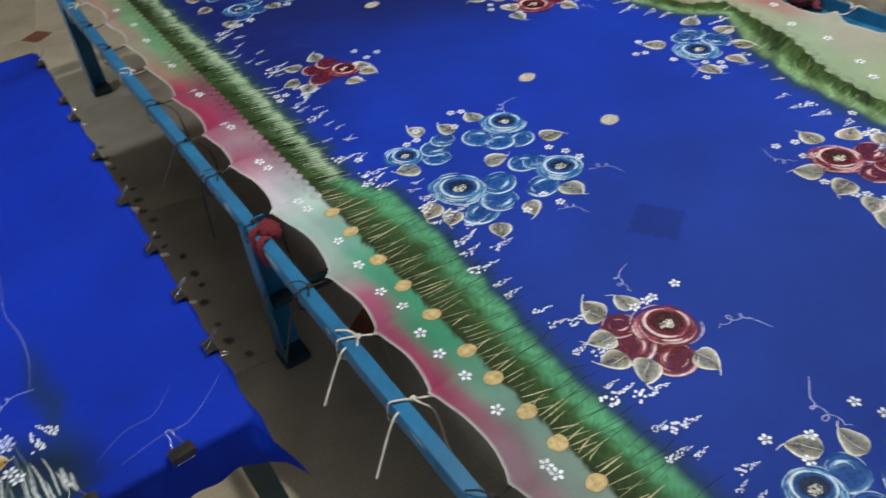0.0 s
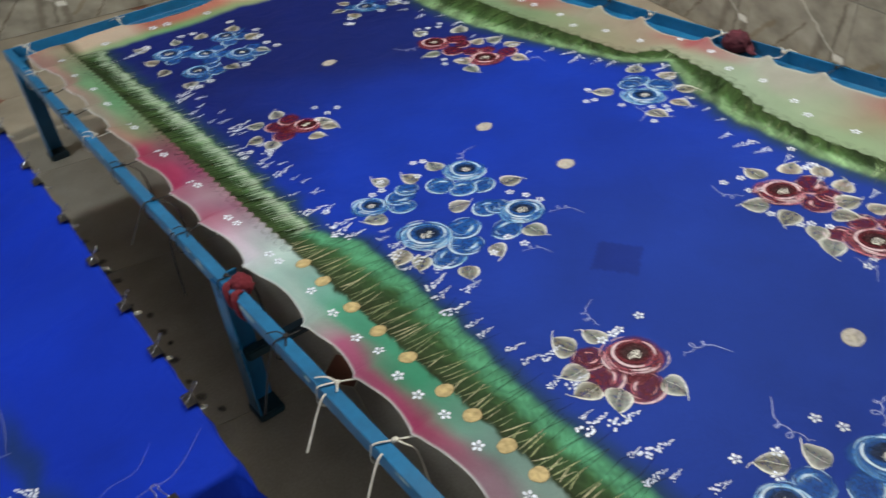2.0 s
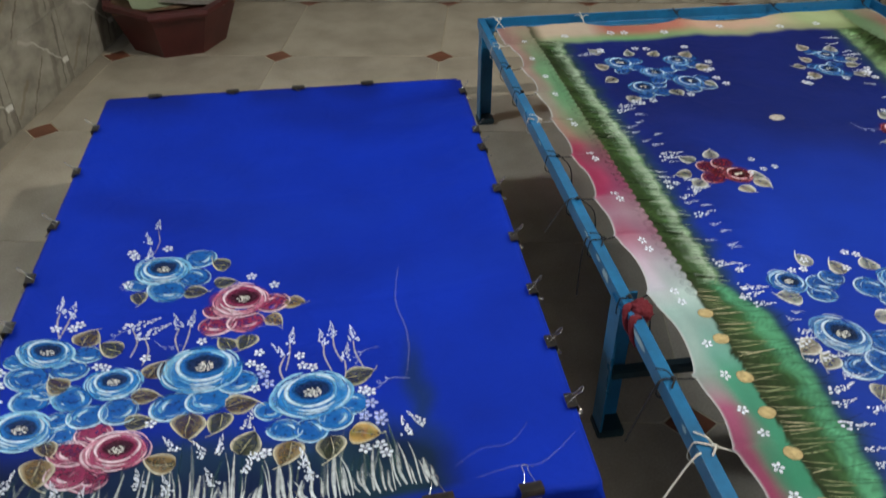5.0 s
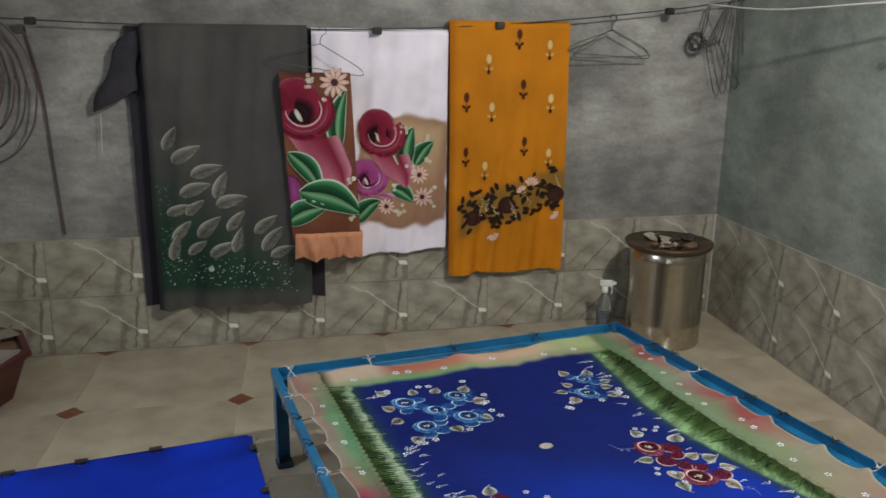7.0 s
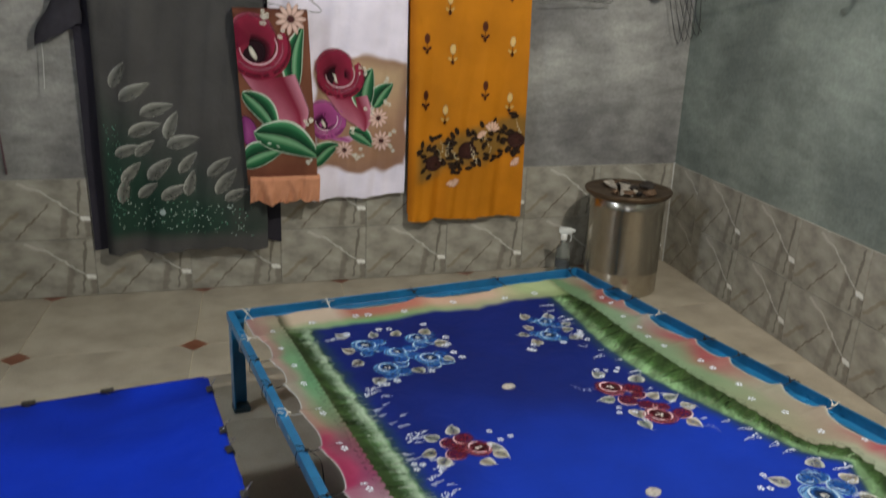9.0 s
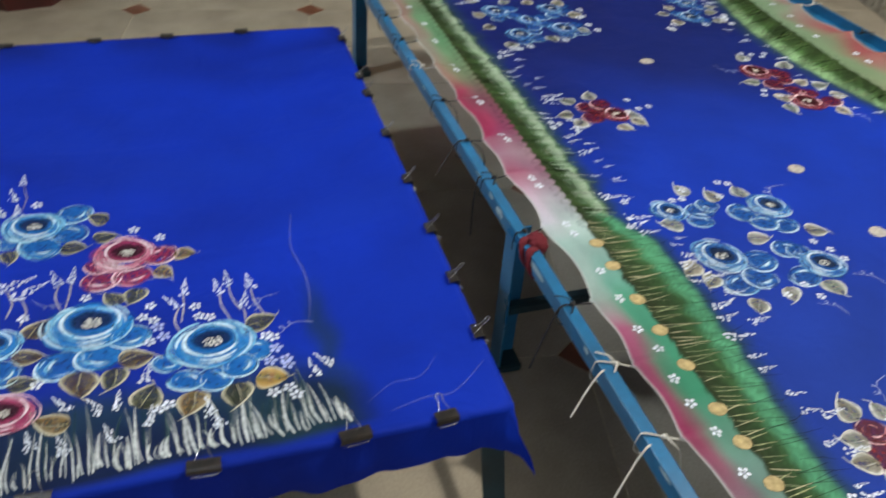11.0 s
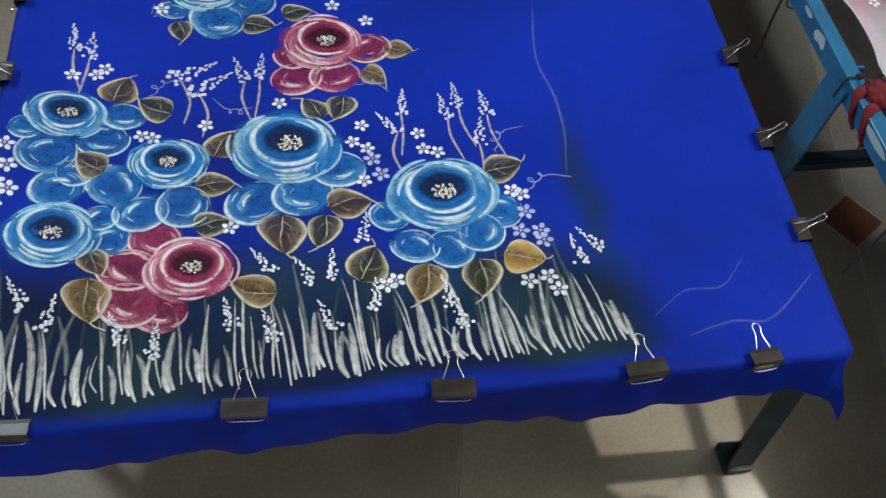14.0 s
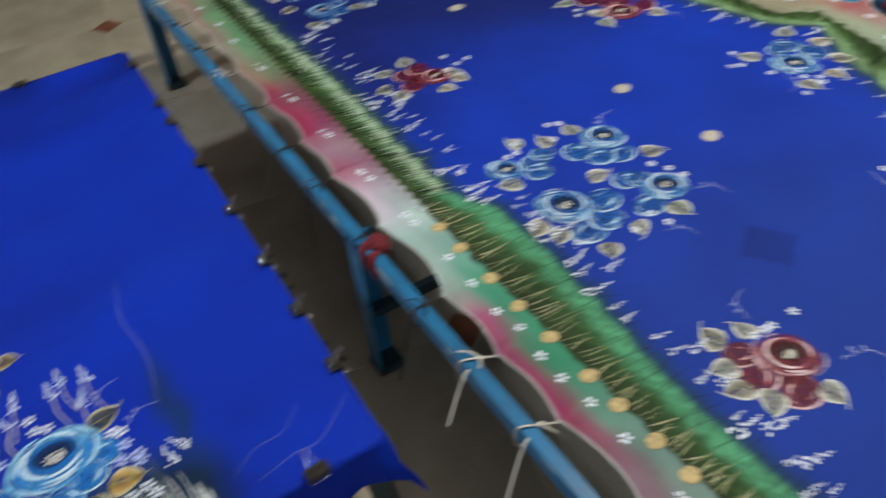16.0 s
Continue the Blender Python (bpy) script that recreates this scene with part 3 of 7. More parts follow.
def dye_b(x, y, z, u, v):
    lh, rh = left_hem(y), right_hem(y)
    lo, li = 0.124 + 0.006 * wave(y * 40, 1, 1), along(LEFT_IN, y) + (0.006 if y < -0.44 else 0.013) * wave(y * 26, 2, 2)
    ro, ri = along(RIGHT_OUT, y) + 0.008 * wave(y * 24, 3, 3), along(RIGHT_IN, y) + 0.007 * wave(y * 24, 4, 4)
    # blue deepens to navy towards the far end
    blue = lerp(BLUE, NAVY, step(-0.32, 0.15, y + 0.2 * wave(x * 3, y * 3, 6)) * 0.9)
    # near end greyed: the cloth's pale sheen is mixed into its colour
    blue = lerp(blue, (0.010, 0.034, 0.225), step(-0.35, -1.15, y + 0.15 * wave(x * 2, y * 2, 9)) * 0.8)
    if max(abs(0.56 * (x - 0.511) - 0.83 * (y + 0.858)), abs(0.83 * (x - 0.511) + 0.56 * (y + 0.858))) < 0.037:
        blue = lerp(blue, (0.004, 0.012, 0.13), 0.55)
    edge_tint = (0.012, 0.035, 0.07)
    if x < 0.6:
        if x < lo:
            return band(y, (x - lh) / (lo - lh))
        if x < li:
            c = frill(y, (x - lo) / (li - lo), y > -0.42)
            if y > -0.43 and x > li - 0.022:
                c = lerp(c, (0.44, 0.54, 0.42), 0.7 * step(li - 0.028, li - 0.006, x + 0.014 * wave(y * 60, 3, 3)))
            c = lerp(band(y, 1), c, step(0, 0.004, x - lo))
        else:
            c = lerp(frill(y, 1.0, y > -0.44), edge_tint, step(0, 0.018 if y < -0.44 else 0.010, x - li))
            c = lerp(c, blue, step(0.004, 0.05 + 0.02 * wave(y * 20, 8, 8), x - li))
    else:
        if x > ro:
            return band_r(y, (rh - x) / max(0.01, rh - ro))
        if x > ri:
            c = frill(y, (ro - x) / (ro - ri), True)
            c = lerp(band_r(y, 1), c, step(0, 0.004, ro - x))
        else:
            c = lerp(frill(y, 1.0, True), edge_tint, step(0, 0.02, ri - x))
            c = lerp(c, blue, step(0.004, 0.06 + 0.02 * wave(y * 20, 9, 8), ri - x))
    top = 0.695 + 0.012 * wave(x * 22, 5, 5) + 0.02 * wave(x * 6, 5, 7)
    if y > top - 0.03 and 0.12 < x < 1.14:
        strip = ramp([(0.1, (0.48, 0.38, 0.28)), (0.3, (0.50, 0.40, 0.32)), (0.36, (0.38, 0.13, 0.10)), (0.58, (0.42, 0.16, 0.12)), (0.64, (0.46, 0.30, 0.22)), (0.85, (0.45, 0.32, 0.24)), (0.98, (0.34, 0.42, 0.22)), (1.2, (0.3, 0.36, 0.2))], x)
        low = ramp([(0.1, (0.30, 0.36, 0.22)), (0.4, (0.14, 0.32, 0.14)), (0.6, (0.22, 0.30, 0.15)), (0.85, (0.30, 0.30, 0.2)), (1.2, (0.2, 0.3, 0.12))], x)
        strip = lerp(low, strip, step(0.0, 0.06, y - top))
        w = step(top - 0.03, top + 0.006, y) * step(0.12, 0.17, x) * step(1.14, 1.09, x)
        c = lerp(c, strip, w)
    return c


def lift_b(x, y):
    lh, rh = left_hem(y), right_hem(y)
    e = min(x - lh, rh - x, B_TOP - y, y - B_LOW)
    k = step(0.12, 0.0, e)
    pucker = 0.0
    if x - lh < 0.10:
        near = min(abs(y - t - 0.12 * (x - lh)) for t in TIES_L)
        pucker = 0.011 * step(0.10, 0.0, x - lh) * math.exp(-(near / 0.016) ** 2)
    elif rh - x < 0.10:
        near = min(abs(y - t) for t in TIES_R)
        pucker = 0.011 * step(0.10, 0.0, rh - x) * math.exp(-(near / 0.016) ** 2)
    return 0.3215 + pucker + 0.0025 * wave(x * 4, y * 4, 2) + k * (0.006 + 0.006 * wave(x * 14, y * 14, 5)) - 0.004 * sag_between(TIES_L, y, 1.0) * step(0.09, 0.0, x - lh)


def place_b(u, v):
    y = B_LOW + (B_TOP - B_LOW) * v
    x = left_hem(y) + (right_hem(y) - left_hem(y)) * u
    y -= step(0.96, 1.0, v) * sag_between(TIES_T, x, 0.03)
    return (x, y, lift_b(x, y))


cloth_b = thing("painted_cloth", "royal blue cloth with painted roses and green border, laced tight", "cloth")
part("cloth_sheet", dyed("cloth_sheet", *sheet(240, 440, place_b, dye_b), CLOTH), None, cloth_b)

# ---- cloth clipped over the dark frame ----
BLUE_A = (0.0015, 0.023, 0.36)


def lift_a(x, y):
    u, v = (x - AX0) / (AX1 - AX0), (y - AY0) / (AY1 - AY0)
    u, v = min(1, max(0, u)), min(1, max(0, v))
    s = (1 - abs(2 * u - 1) ** 3) * (1 - abs(2 * v - 1) ** 4)
    crease = math.exp(-((y + 0.36 + 0.02 * x) / 0.007) ** 2) + 0.7 * math.exp(-((y - 0.02) / 0.007) ** 2) + 0.8 * math.exp(-((x + 0.33 - 0.03 * y) / 0.007) ** 2) + 0.6 * math.exp(-((y + 0.66) / 0.007) ** 2)
    ruck = 0.0042 * step(0.12, 0.0, min(x - AX0, AX1 - x, y - AY0)) * wave(x * 22, y * 22, 13)
    ruck += 0.0030 * step(0.30, 0.05, math.hypot(x - AX1, y - AY0)) * wave((x + y) * 26, (x - y) * 7, 15) + 0.0015 * wave(x * 3, y * 13, 37)
    return RIM - 0.002 - 0.045 * s + 0.0025 * wave(x * 3, y * 3, 11) * s + 0.0020 * crease * s + ruck * min(1.0, 4 * s)


def place_a(u, v):
    x = AX0 - 0.075 + (AX1 - AX0 + 0.075 + 0.040) * u
    y = AY0 - 0.085 + (AY1 - AY0 + 0.085 + 0.05) * v
    cy = min(AY1, max(AY0, y))
    x += (edge_a(cy) - AX1) * max(0.0, (x - AX0) / (AX1 - AX0))
    cx = min(edge_a(cy), max(AX0, x))
    dx, dy = x - cx, y - cy
    z = lift_a(cx, cy)
    over = math.hypot(dx, dy)
    if over > 0:
        hem = 0.84 + 0.22 * wave(cx * 6, cy * 6, 21) + 0.10 * wave(cx * 23, cy * 23, 27)
        z -= over * hem + (0.02 if dx and dy else 0)
        ripple = 0.004 + 0.018 * step(0.0, 0.07, over) * (0.45 + 0.55 * wave(cx * 22, cy * 22, 31))
        cx += math.copysign(ripple, dx) if dx else 0
        cy += math.copysign(ripple, dy) if dy else 0
        if dx > 0 and dy < 0:
            # the loose corner flares out and hangs lower
            k = min(1.0, dx / 0.04) * min(1.0, -dy / 0.085)
            cx, cy, z = cx + 0.024 * k, cy - 0.012 * k, z - 0.030 * k
    return (cx, cy, z)


def dye_a(x, y, z, u, v):
    c = lerp(BLUE_A, (0.0010, 0.011, 0.19), 0.75 * step(-0.1, 0.45, wave(x * 1.6, y * 4.5, 19)))
    c = lerp(c, (0.0025, 0.026, 0.36), 0.6 * step(0.05, 0.5, wave(x * 2.2 + 4, y * 6.0, 23)))
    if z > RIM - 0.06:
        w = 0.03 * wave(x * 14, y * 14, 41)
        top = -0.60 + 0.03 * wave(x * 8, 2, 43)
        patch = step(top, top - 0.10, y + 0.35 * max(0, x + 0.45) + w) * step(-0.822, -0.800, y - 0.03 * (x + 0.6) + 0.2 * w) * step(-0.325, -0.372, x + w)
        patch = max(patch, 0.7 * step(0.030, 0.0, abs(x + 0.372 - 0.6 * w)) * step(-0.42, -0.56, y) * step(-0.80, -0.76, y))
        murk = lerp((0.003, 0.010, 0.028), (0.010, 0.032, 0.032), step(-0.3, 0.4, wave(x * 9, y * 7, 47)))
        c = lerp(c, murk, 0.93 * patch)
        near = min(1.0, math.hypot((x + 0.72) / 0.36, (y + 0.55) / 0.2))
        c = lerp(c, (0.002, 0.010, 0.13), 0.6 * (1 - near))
    # darker blotches in a strip along the far edge
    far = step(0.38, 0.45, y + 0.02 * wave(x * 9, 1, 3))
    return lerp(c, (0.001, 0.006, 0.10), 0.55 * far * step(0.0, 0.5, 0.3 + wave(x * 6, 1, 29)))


cloth_a = thing("clipped_cloth", "royal blue cloth with painted roses over white grass, clipped down", "cloth")
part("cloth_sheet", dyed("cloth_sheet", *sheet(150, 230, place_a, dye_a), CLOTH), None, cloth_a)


# ---- brushwork ----
class Brush:
    """Collects thin strokes of paint laid on a surface; over(a, b, h) gives the place at a, b on the cloth, h above it."""

    def __init__(self, over, paint=None):
        self.over, self.v, self.f, self.c, self.paint = over, [], [], [], paint or BRUSHWORK

    def point(self, a, b, h, colour, alpha):
        self.v.append(self.over(a, b, h))
        self.c.append((*colour, alpha))
        return len(self.v) - 1

    def blob(self, x, y, rx, ry, ang, inner, outer, h, soft=0.72, alpha=1.0, n=18, wob=0.0):
        c, s = math.cos(ang), math.sin(ang)
        mid = self.point(x, y, h, inner, alpha)
        rings = []
        for k, a in ((soft, alpha), (1.0, 0.0)):
            ring = []
            for i in range(n):
                t = 2 * math.pi * i / n
                r = k * (1 + wob * wave(math.cos(t) * 1.5 + x * 40, math.sin(t) * 1.5 + y * 40, 3))
                p, q = rx * r * math.cos(t), ry * r * math.sin(t)
                ring.append(self.point(x + c * p - s * q, y + s * p + c * q, h, outer, a))
            rings.append(ring)
        for i in range(n):
            j = (i + 1) % n
            self.f.append((mid, rings[0][i], rings[0][j]))
            self.f.append((rings[0][i], rings[1][i], rings[1][j], rings[0][j]))

    def stroke(self, pts, width, colour, h, alpha=1.0, ends=0.15, edge=0.25, fade=0.0):
        n = len(pts)
        rows = []
        for i, p in enumerate(pts):
            a, b = pts[max(i - 1, 0)], pts[min(i + 1, n - 1)]
            dx, dy = b[0] - a[0], b[1] - a[1]
            d = math.hypot(dx, dy) or 1.0
            w = width / 2 * (ends + (1 - ends) * math.sin(math.pi * (0.08 + 0.84 * i / (n - 1))))
            nx, ny = -dy / d * w, dx / d * w
            k = alpha * (1 - fade * i / (n - 1))
            rows.append((self.point(p[0] + nx, p[1] + ny, h, colour, k * edge), self.point(p[0], p[1], h, colour, k), self.point(p[0] - nx, p[1] - ny, h, colour, k * edge)))
        for a, b in zip(rows, rows[1:]):
            self.f.append((a[0], a[1], b[1], b[0]))
            self.f.append((a[1], a[2], b[2], b[1]))

    def arc(self, x, y, rx, ry, ang, a0, a1, width, colour, h, alpha=1.0, n=12):
        c, s = math.cos(ang), math.sin(ang)
        pts = []
        for i in range(n + 1):
            t = math.radians(a0 + (a1 - a0) * i / n)
            p, q = rx * math.cos(t), ry * math.sin(t)
            pts.append((x + c * p - s * q, y + s * p + c * q))
        self.stroke(pts, width, colour, h, alpha, 0.12, 0.5)

    def sided(self, x, y, rx, ry, ang, a0, a1, depth, colour, h, alpha=1.0, n=16, wob=0.05):
        """A side-loaded brush mark: full along its outer edge, fading inwards and at both ends."""
        c, s = math.cos(ang), math.sin(ang)
        rows = []
        for i in range(n + 1):
            u = i / n
            t = math.radians(a0 + (a1 - a0) * u)
            end = min(1.0, 5 * u, 5 * (1 - u))
            k = 1 + wob * wave(u * 4 + x * 60, y * 60, a0 * 0.1)
            row = []
            for q, al in ((1.03, 0.0), (0.985, 1.0), (1 - depth * 0.35, 0.62), (1 - depth, 0.0)):
                px, py = rx * k * q * math.cos(t), ry * k * q * math.sin(t)
                row.append(self.point(x + c * px - s * py, y + s * px + c * py, h, colour, alpha * al * end))
            rows.append(row)
        for p, q in zip(rows, rows[1:]):
            for k in range(3):
                self.f.append((p[k], p[k + 1], q[k + 1], q[k]))

    def dot(self, x, y, r, colour, h, alpha=1.0):
        self.blob(x, y, r, r, 0, colour, colour, h, 0.75, alpha, 6)

    def done(self, name, parent, label=""):
        return part(name, dyed(name, self.v, self.f, self.c, self.paint), None, parent, label)


rnd = random.Random(7)
CREAM, WHITE, LILAC = (0.80, 0.76, 0.62), (0.76, 0.81, 0.92), (0.42, 0.48, 0.85)
SKY = dict(dark=(0.002, 0.010, 0.045), deep=(0.004, 0.065, 0.34), mid=(0.020, 0.25, 0.64), light=(0.36, 0.76, 0.97))
PINK = dict(dark=(0.022, 0.003, 0.012), deep=(0.14, 0.008, 0.045), mid=(0.46, 0.055, 0.16), light=(0.90, 0.50, 0.62))
COBALT = dict(dark=(0.002, 0.010, 0.032), deep=(0.004, 0.045, 0.23), mid=(0.012, 0.13, 0.46), light=(0.32, 0.64, 0.92))
WINE = dict(dark=(0.022, 0.003, 0.006), deep=(0.085, 0.005, 0.012), mid=(0.15, 0.009, 0.022), light=(0.56, 0.19, 0.26))


def bowl(cv, x, y, r, pal, ang=0.0, squash=0.88, fine=True):
    """The open cup of a rose: a soft translucent body, a dark hollow set high in it, thick lips below and stamens."""
    c, s = math.cos(ang), math.sin(ang)
    snow = lerp(pal["light"], (0.95, 0.97, 1.0), 0.65)

    def at(p, q):
        return x + r * (c * p - s * q * squash), y + r * (s * p + c * q * squash)

    def tone(k):
        return lerp(pal["mid"], pal["light"], k)

    def crescent(px, py, rad, way, half, depth, colour, h, alpha):
        qx, qy = at(px, py)
        cv.sided(qx, qy, r * rad, r * rad * squash, ang, way - half, way + half, depth, colour, h, alpha, wob=0.07)

    def line(px, py, rad, way, half, wide, colour, h, alpha, flat=1.0):
        qx, qy = at(px, py)
        cv.arc(qx, qy, r * rad, r * rad * squash * flat, ang, way - half, way + half, r * wide, colour, h, alpha, 14)

    # body, darker towards its foot, with broad washes
    cv.blob(x, y, r * 1.10, r * squash * 1.08, ang, lerp(pal["deep"], pal["mid"], 0.20), lerp(pal["deep"], pal["mid"], 0.70), 0.0010, 0.78, 0.90, 26, 0.14)
    for k, way in enumerate((-165, 160, 100, 30, -20, -75, -120)):
        way += rnd.uniform(-15, 15)
        w = math.radians(way)
        off = rnd.uniform(0.06, 0.26)
        crescent(off * math.cos(w), off * math.sin(w), rnd.uniform(0.72, 0.90), way, rnd.uniform(40, 75), rnd.uniform(0.24, 0.44), tone(rnd.uniform(0.0, 0.80)), 0.0012 + 0.00006 * k, 0.75)
    # the inner cup and its hollow
    ox, oy = rnd.uniform(-0.04, 0.06), 0.17
    qx, qy = at(ox, oy)
    cv.blob(qx, qy, r * 0.66, r * squash * 0.60, ang, lerp(pal["dark"], pal["deep"], 0.7), lerp(pal["deep"], pal["mid"], 0.45), 0.0018, 0.85, 0.9, 22, 0.10)
    crescent(ox, oy, 0.68, 195, 75, 0.16, tone(0.70), 0.0020, 0.95)
    crescent(ox, oy, 0.68, 20, 65, 0.18, tone(0.45), 0.0020, 0.90)
    qx, qy = at(ox + 0.03, oy + 0.03)
    cv.blob(qx, qy, r * 0.55, r * squash * 0.47, ang, pal["dark"], lerp(pal["dark"], pal["deep"], 0.15), 0.0022, 0.74, 1.0, 20, 0.18)
    crescent(ox, oy + 0.02, 0.54, 130, 50, 0.34, lerp(pal["deep"], pal["mid"], 0.30), 0.00225, 0.7)
    # lips under the hollow
    crescent(ox, oy - 0.06, 0.70, -90, 75, 0.22, tone(0.60), 0.0023, 0.95)
    crescent(ox + 0.02, oy - 0.20, 0.74, -95, 60, 0.20, tone(0.35), 0.0024, 0.90)
    line(ox, oy, 0.67, rnd.uniform(150, 205), rnd.uniform(50, 75), 0.12, snow, 0.0026, 0.90)
    line(ox + 0.02, oy, 0.67, rnd.uniform(10, 50), rnd.uniform(28, 48), 0.10, snow, 0.0026, 0.85)
    line(ox, oy - 0.05, 0.66, rnd.uniform(-105, -70), rnd.uniform(35, 52), 0.11, snow, 0.0027, 0.90)
    if fine:
        line(ox + rnd.uniform(-0.05, 0.08), oy - 0.15, 0.74, rnd.uniform(-125, -70), rnd.uniform(24, 42), 0.10, snow, 0.0027, 0.75)
        line(ox + rnd.uniform(-0.08, 0.08), oy - 0.30, 0.72, rnd.uniform(-120, -60), rnd.uniform(18, 36), 0.09, snow, 0.0027, 0.60)
        for k in range(13):
            way = rnd.uniform(0, 360)
            w = math.radians(way)
            off = rnd.uniform(0.0, 0.25)
            line(off * math.cos(w), off * math.sin(w), rnd.uniform(0.70, 0.92), way, rnd.uniform(18, 42), rnd.uniform(0.045, 0.105), lerp(tone(1.0), snow, rnd.random()), 0.0025, rnd.uniform(0.5, 0.95))
    qx, qy = at(ox + 0.03, oy - 0.12)
    for k in range(70 if fine else 14):
        a, d = rnd.uniform(0, 6.28), rnd.random() ** 0.55
        cv.dot(qx + r * 0.25 * d * math.cos(a), qy + r * 0.19 * d * math.sin(a), r * rnd.uniform(0.017, 0.032) * (1 if fine else 2.0), (0.82, 0.81, 0.74), 0.0031, 0.95)


def petal(cv, x, y, r, pal, h=0.0, fine=True):
    """A round outer petal: a translucent wash with broad pale curls along its sides and short ones inside."""
    a = rnd.uniform(110, 250)
    snow = lerp(pal["light"], (0.95, 0.97, 1.0), 0.55)
    turn = rnd.uniform(-0.5, 0.5)
    flat = rnd.uniform(0.82, 1.0)
    cv.blob(x, y, r * 1.14, r * 1.10 * flat, turn, lerp(pal["deep"], pal["mid"], rnd.uniform(0.0, 0.35)), lerp(pal["deep"], pal["mid"], rnd.uniform(0.25, 0.6)), 0.0004 + h, 0.74, 0.84, 18, 0.16)
    cv.sided(x, y, r * 1.08, r * 1.04 * flat, turn, a - 40, a + 170, rnd.uniform(0.26, 0.40), lerp(pal["mid"], pal["light"], rnd.uniform(0.25, 0.75)), 0.0005 + h, 0.80, wob=0.10)
    cv.arc(x, y, r * 1.04, r * flat, turn, a - 15, a + rnd.uniform(90, 180), r * rnd.uniform(0.10, 0.17), snow, 0.00065 + h, 0.9, 18)
    if fine:
        b = a + rnd.uniform(150, 220)
        cv.arc(x, y, r * rnd.uniform(0.92, 1.04), r * 0.95 * flat, turn, b, b + rnd.uniform(50, 110), r * rnd.uniform(0.06, 0.12), lerp(pal["mid"], snow, 0.7), 0.0007 + h, 0.7, 12)
        b = rnd.choice((60, 130, 250, 300)) + rnd.uniform(-25, 25)
        cv.sided(x, y, r * 0.66, r * 0.60 * flat, turn, b - 70, b + 70, 0.6, lerp(pal["mid"], pal["light"], rnd.uniform(0.3, 0.7)), 0.0006 + h, 0.75, wob=0.12)
        cv.arc(x + 0.05 * r, y, r * 0.50, r * 0.46 * flat, turn, b - 40, b + 35, r * rnd.uniform(0.12, 0.20), snow, 0.0008 + h, 0.85)
        for k in range(4):
            b = rnd.uniform(0, 360)
            q = rnd.uniform(0.45, 1.05)
            cv.arc(x, y, r * q, r * q * flat, turn, b, b + rnd.uniform(30, 70), r * rnd.uniform(0.05, 0.10), lerp(pal["mid"], snow, rnd.uniform(0.4, 1.0)), 0.00075 + h, 0.75, 10)


def leaf(cv, x, y, size, ang, fill, rim, h=0.0010, curl=0.25, fine=True, wide=0.50, solid=0.92):
    """A rounded leaf: dark along its spine, pale along its side-loaded rim, with brushed veins."""
    c, s = math.cos(ang), math.sin(ang)

    def at(p, q):
        return x + size * (c * p - s * q), y + size * (s * p + c * q)

    n = 12
    cols, inl, inr = [], [], []
    for i in range(n + 1):
        t = i / n
        w = wide * (0.02 + math.sin(math.pi * t ** 0.75) ** 0.7) * (1 - 0.22 * t) * (1 + 0.07 * wave(t * 4, x * 90, y * 90))
        bend = curl * 0.3 * t * t
        deep = tuple(v * rnd.uniform(0.25, 0.5) for v in fill)
        row = []
        for q, col, al in ((1.06, rim, 0.0), (0.98, rim, 0.95), (0.74, lerp(fill, rim, 0.10), solid), (0.10, deep, solid), (-0.60, tuple(v * 0.8 for v in fill), solid), (-0.97, lerp(fill, rim, 0.5), 0.95), (-1.06, rim, 0.0)):
            row.append(cv.point(*at(t - 0.5, bend + w * q), h, col, al))
        cols.append(row)
        inl.append(at(t - 0.5, bend + w * 0.96))
        inr.append(at(t - 0.5, bend - w * 0.95))
    for p, q in zip(cols, cols[1:]):
        for k in range(6):
            cv.f.append((p[k], q[k], q[k + 1], p[k + 1]))
    tip = [at(0.58, curl * 0.45), at(0.66, curl * 0.75)]
    cv.stroke(inl[1:] + tip, size * 0.10, rim, h + 0.0003, 0.95)
    cv.stroke(inr[2:-1], size * 0.075, rim, h + 0.0003, 0.85)
    if fine:
        cv.stroke([at(-0.44, 0), at(-0.15, 0.03), at(0.15, 0.03), at(0.40, 0.16 * curl)], size * 0.060, rim, h + 0.0004, 0.75, fade=0.6)
        for t, q in ((-0.20, 0.6), (0.04, 0.5), (-0.10, -0.6)):
            t, q = t + rnd.uniform(-0.06, 0.06), q * rnd.uniform(0.7, 1.15)
            cv.stroke([at(t - 0.10, 0.01), at(t + 0.02, q * wide * 0.7), at(t + 0.24, q * wide)], size * 0.045, rim, h + 0.0004, rnd.uniform(0.3, 0.6), fade=0.6)


def floret(cv, x, y, r, colour=WHITE, h=0.0012, squash=1.0):
    turn = rnd.uniform(0, 6.28)
    for k in range(5):
        a = turn + k * 1.2566
        cv.blob(x + r * 0.62 * math.cos(a), y + r * 0.62 * squash * math.sin(a), r * 0.44, r * 0.34, a, colour, colour, h, 0.7, 1.0, 7)
    cv.dot(x, y, r * 0.2, (0.45, 0.45, 0.6), h + 0.0003)


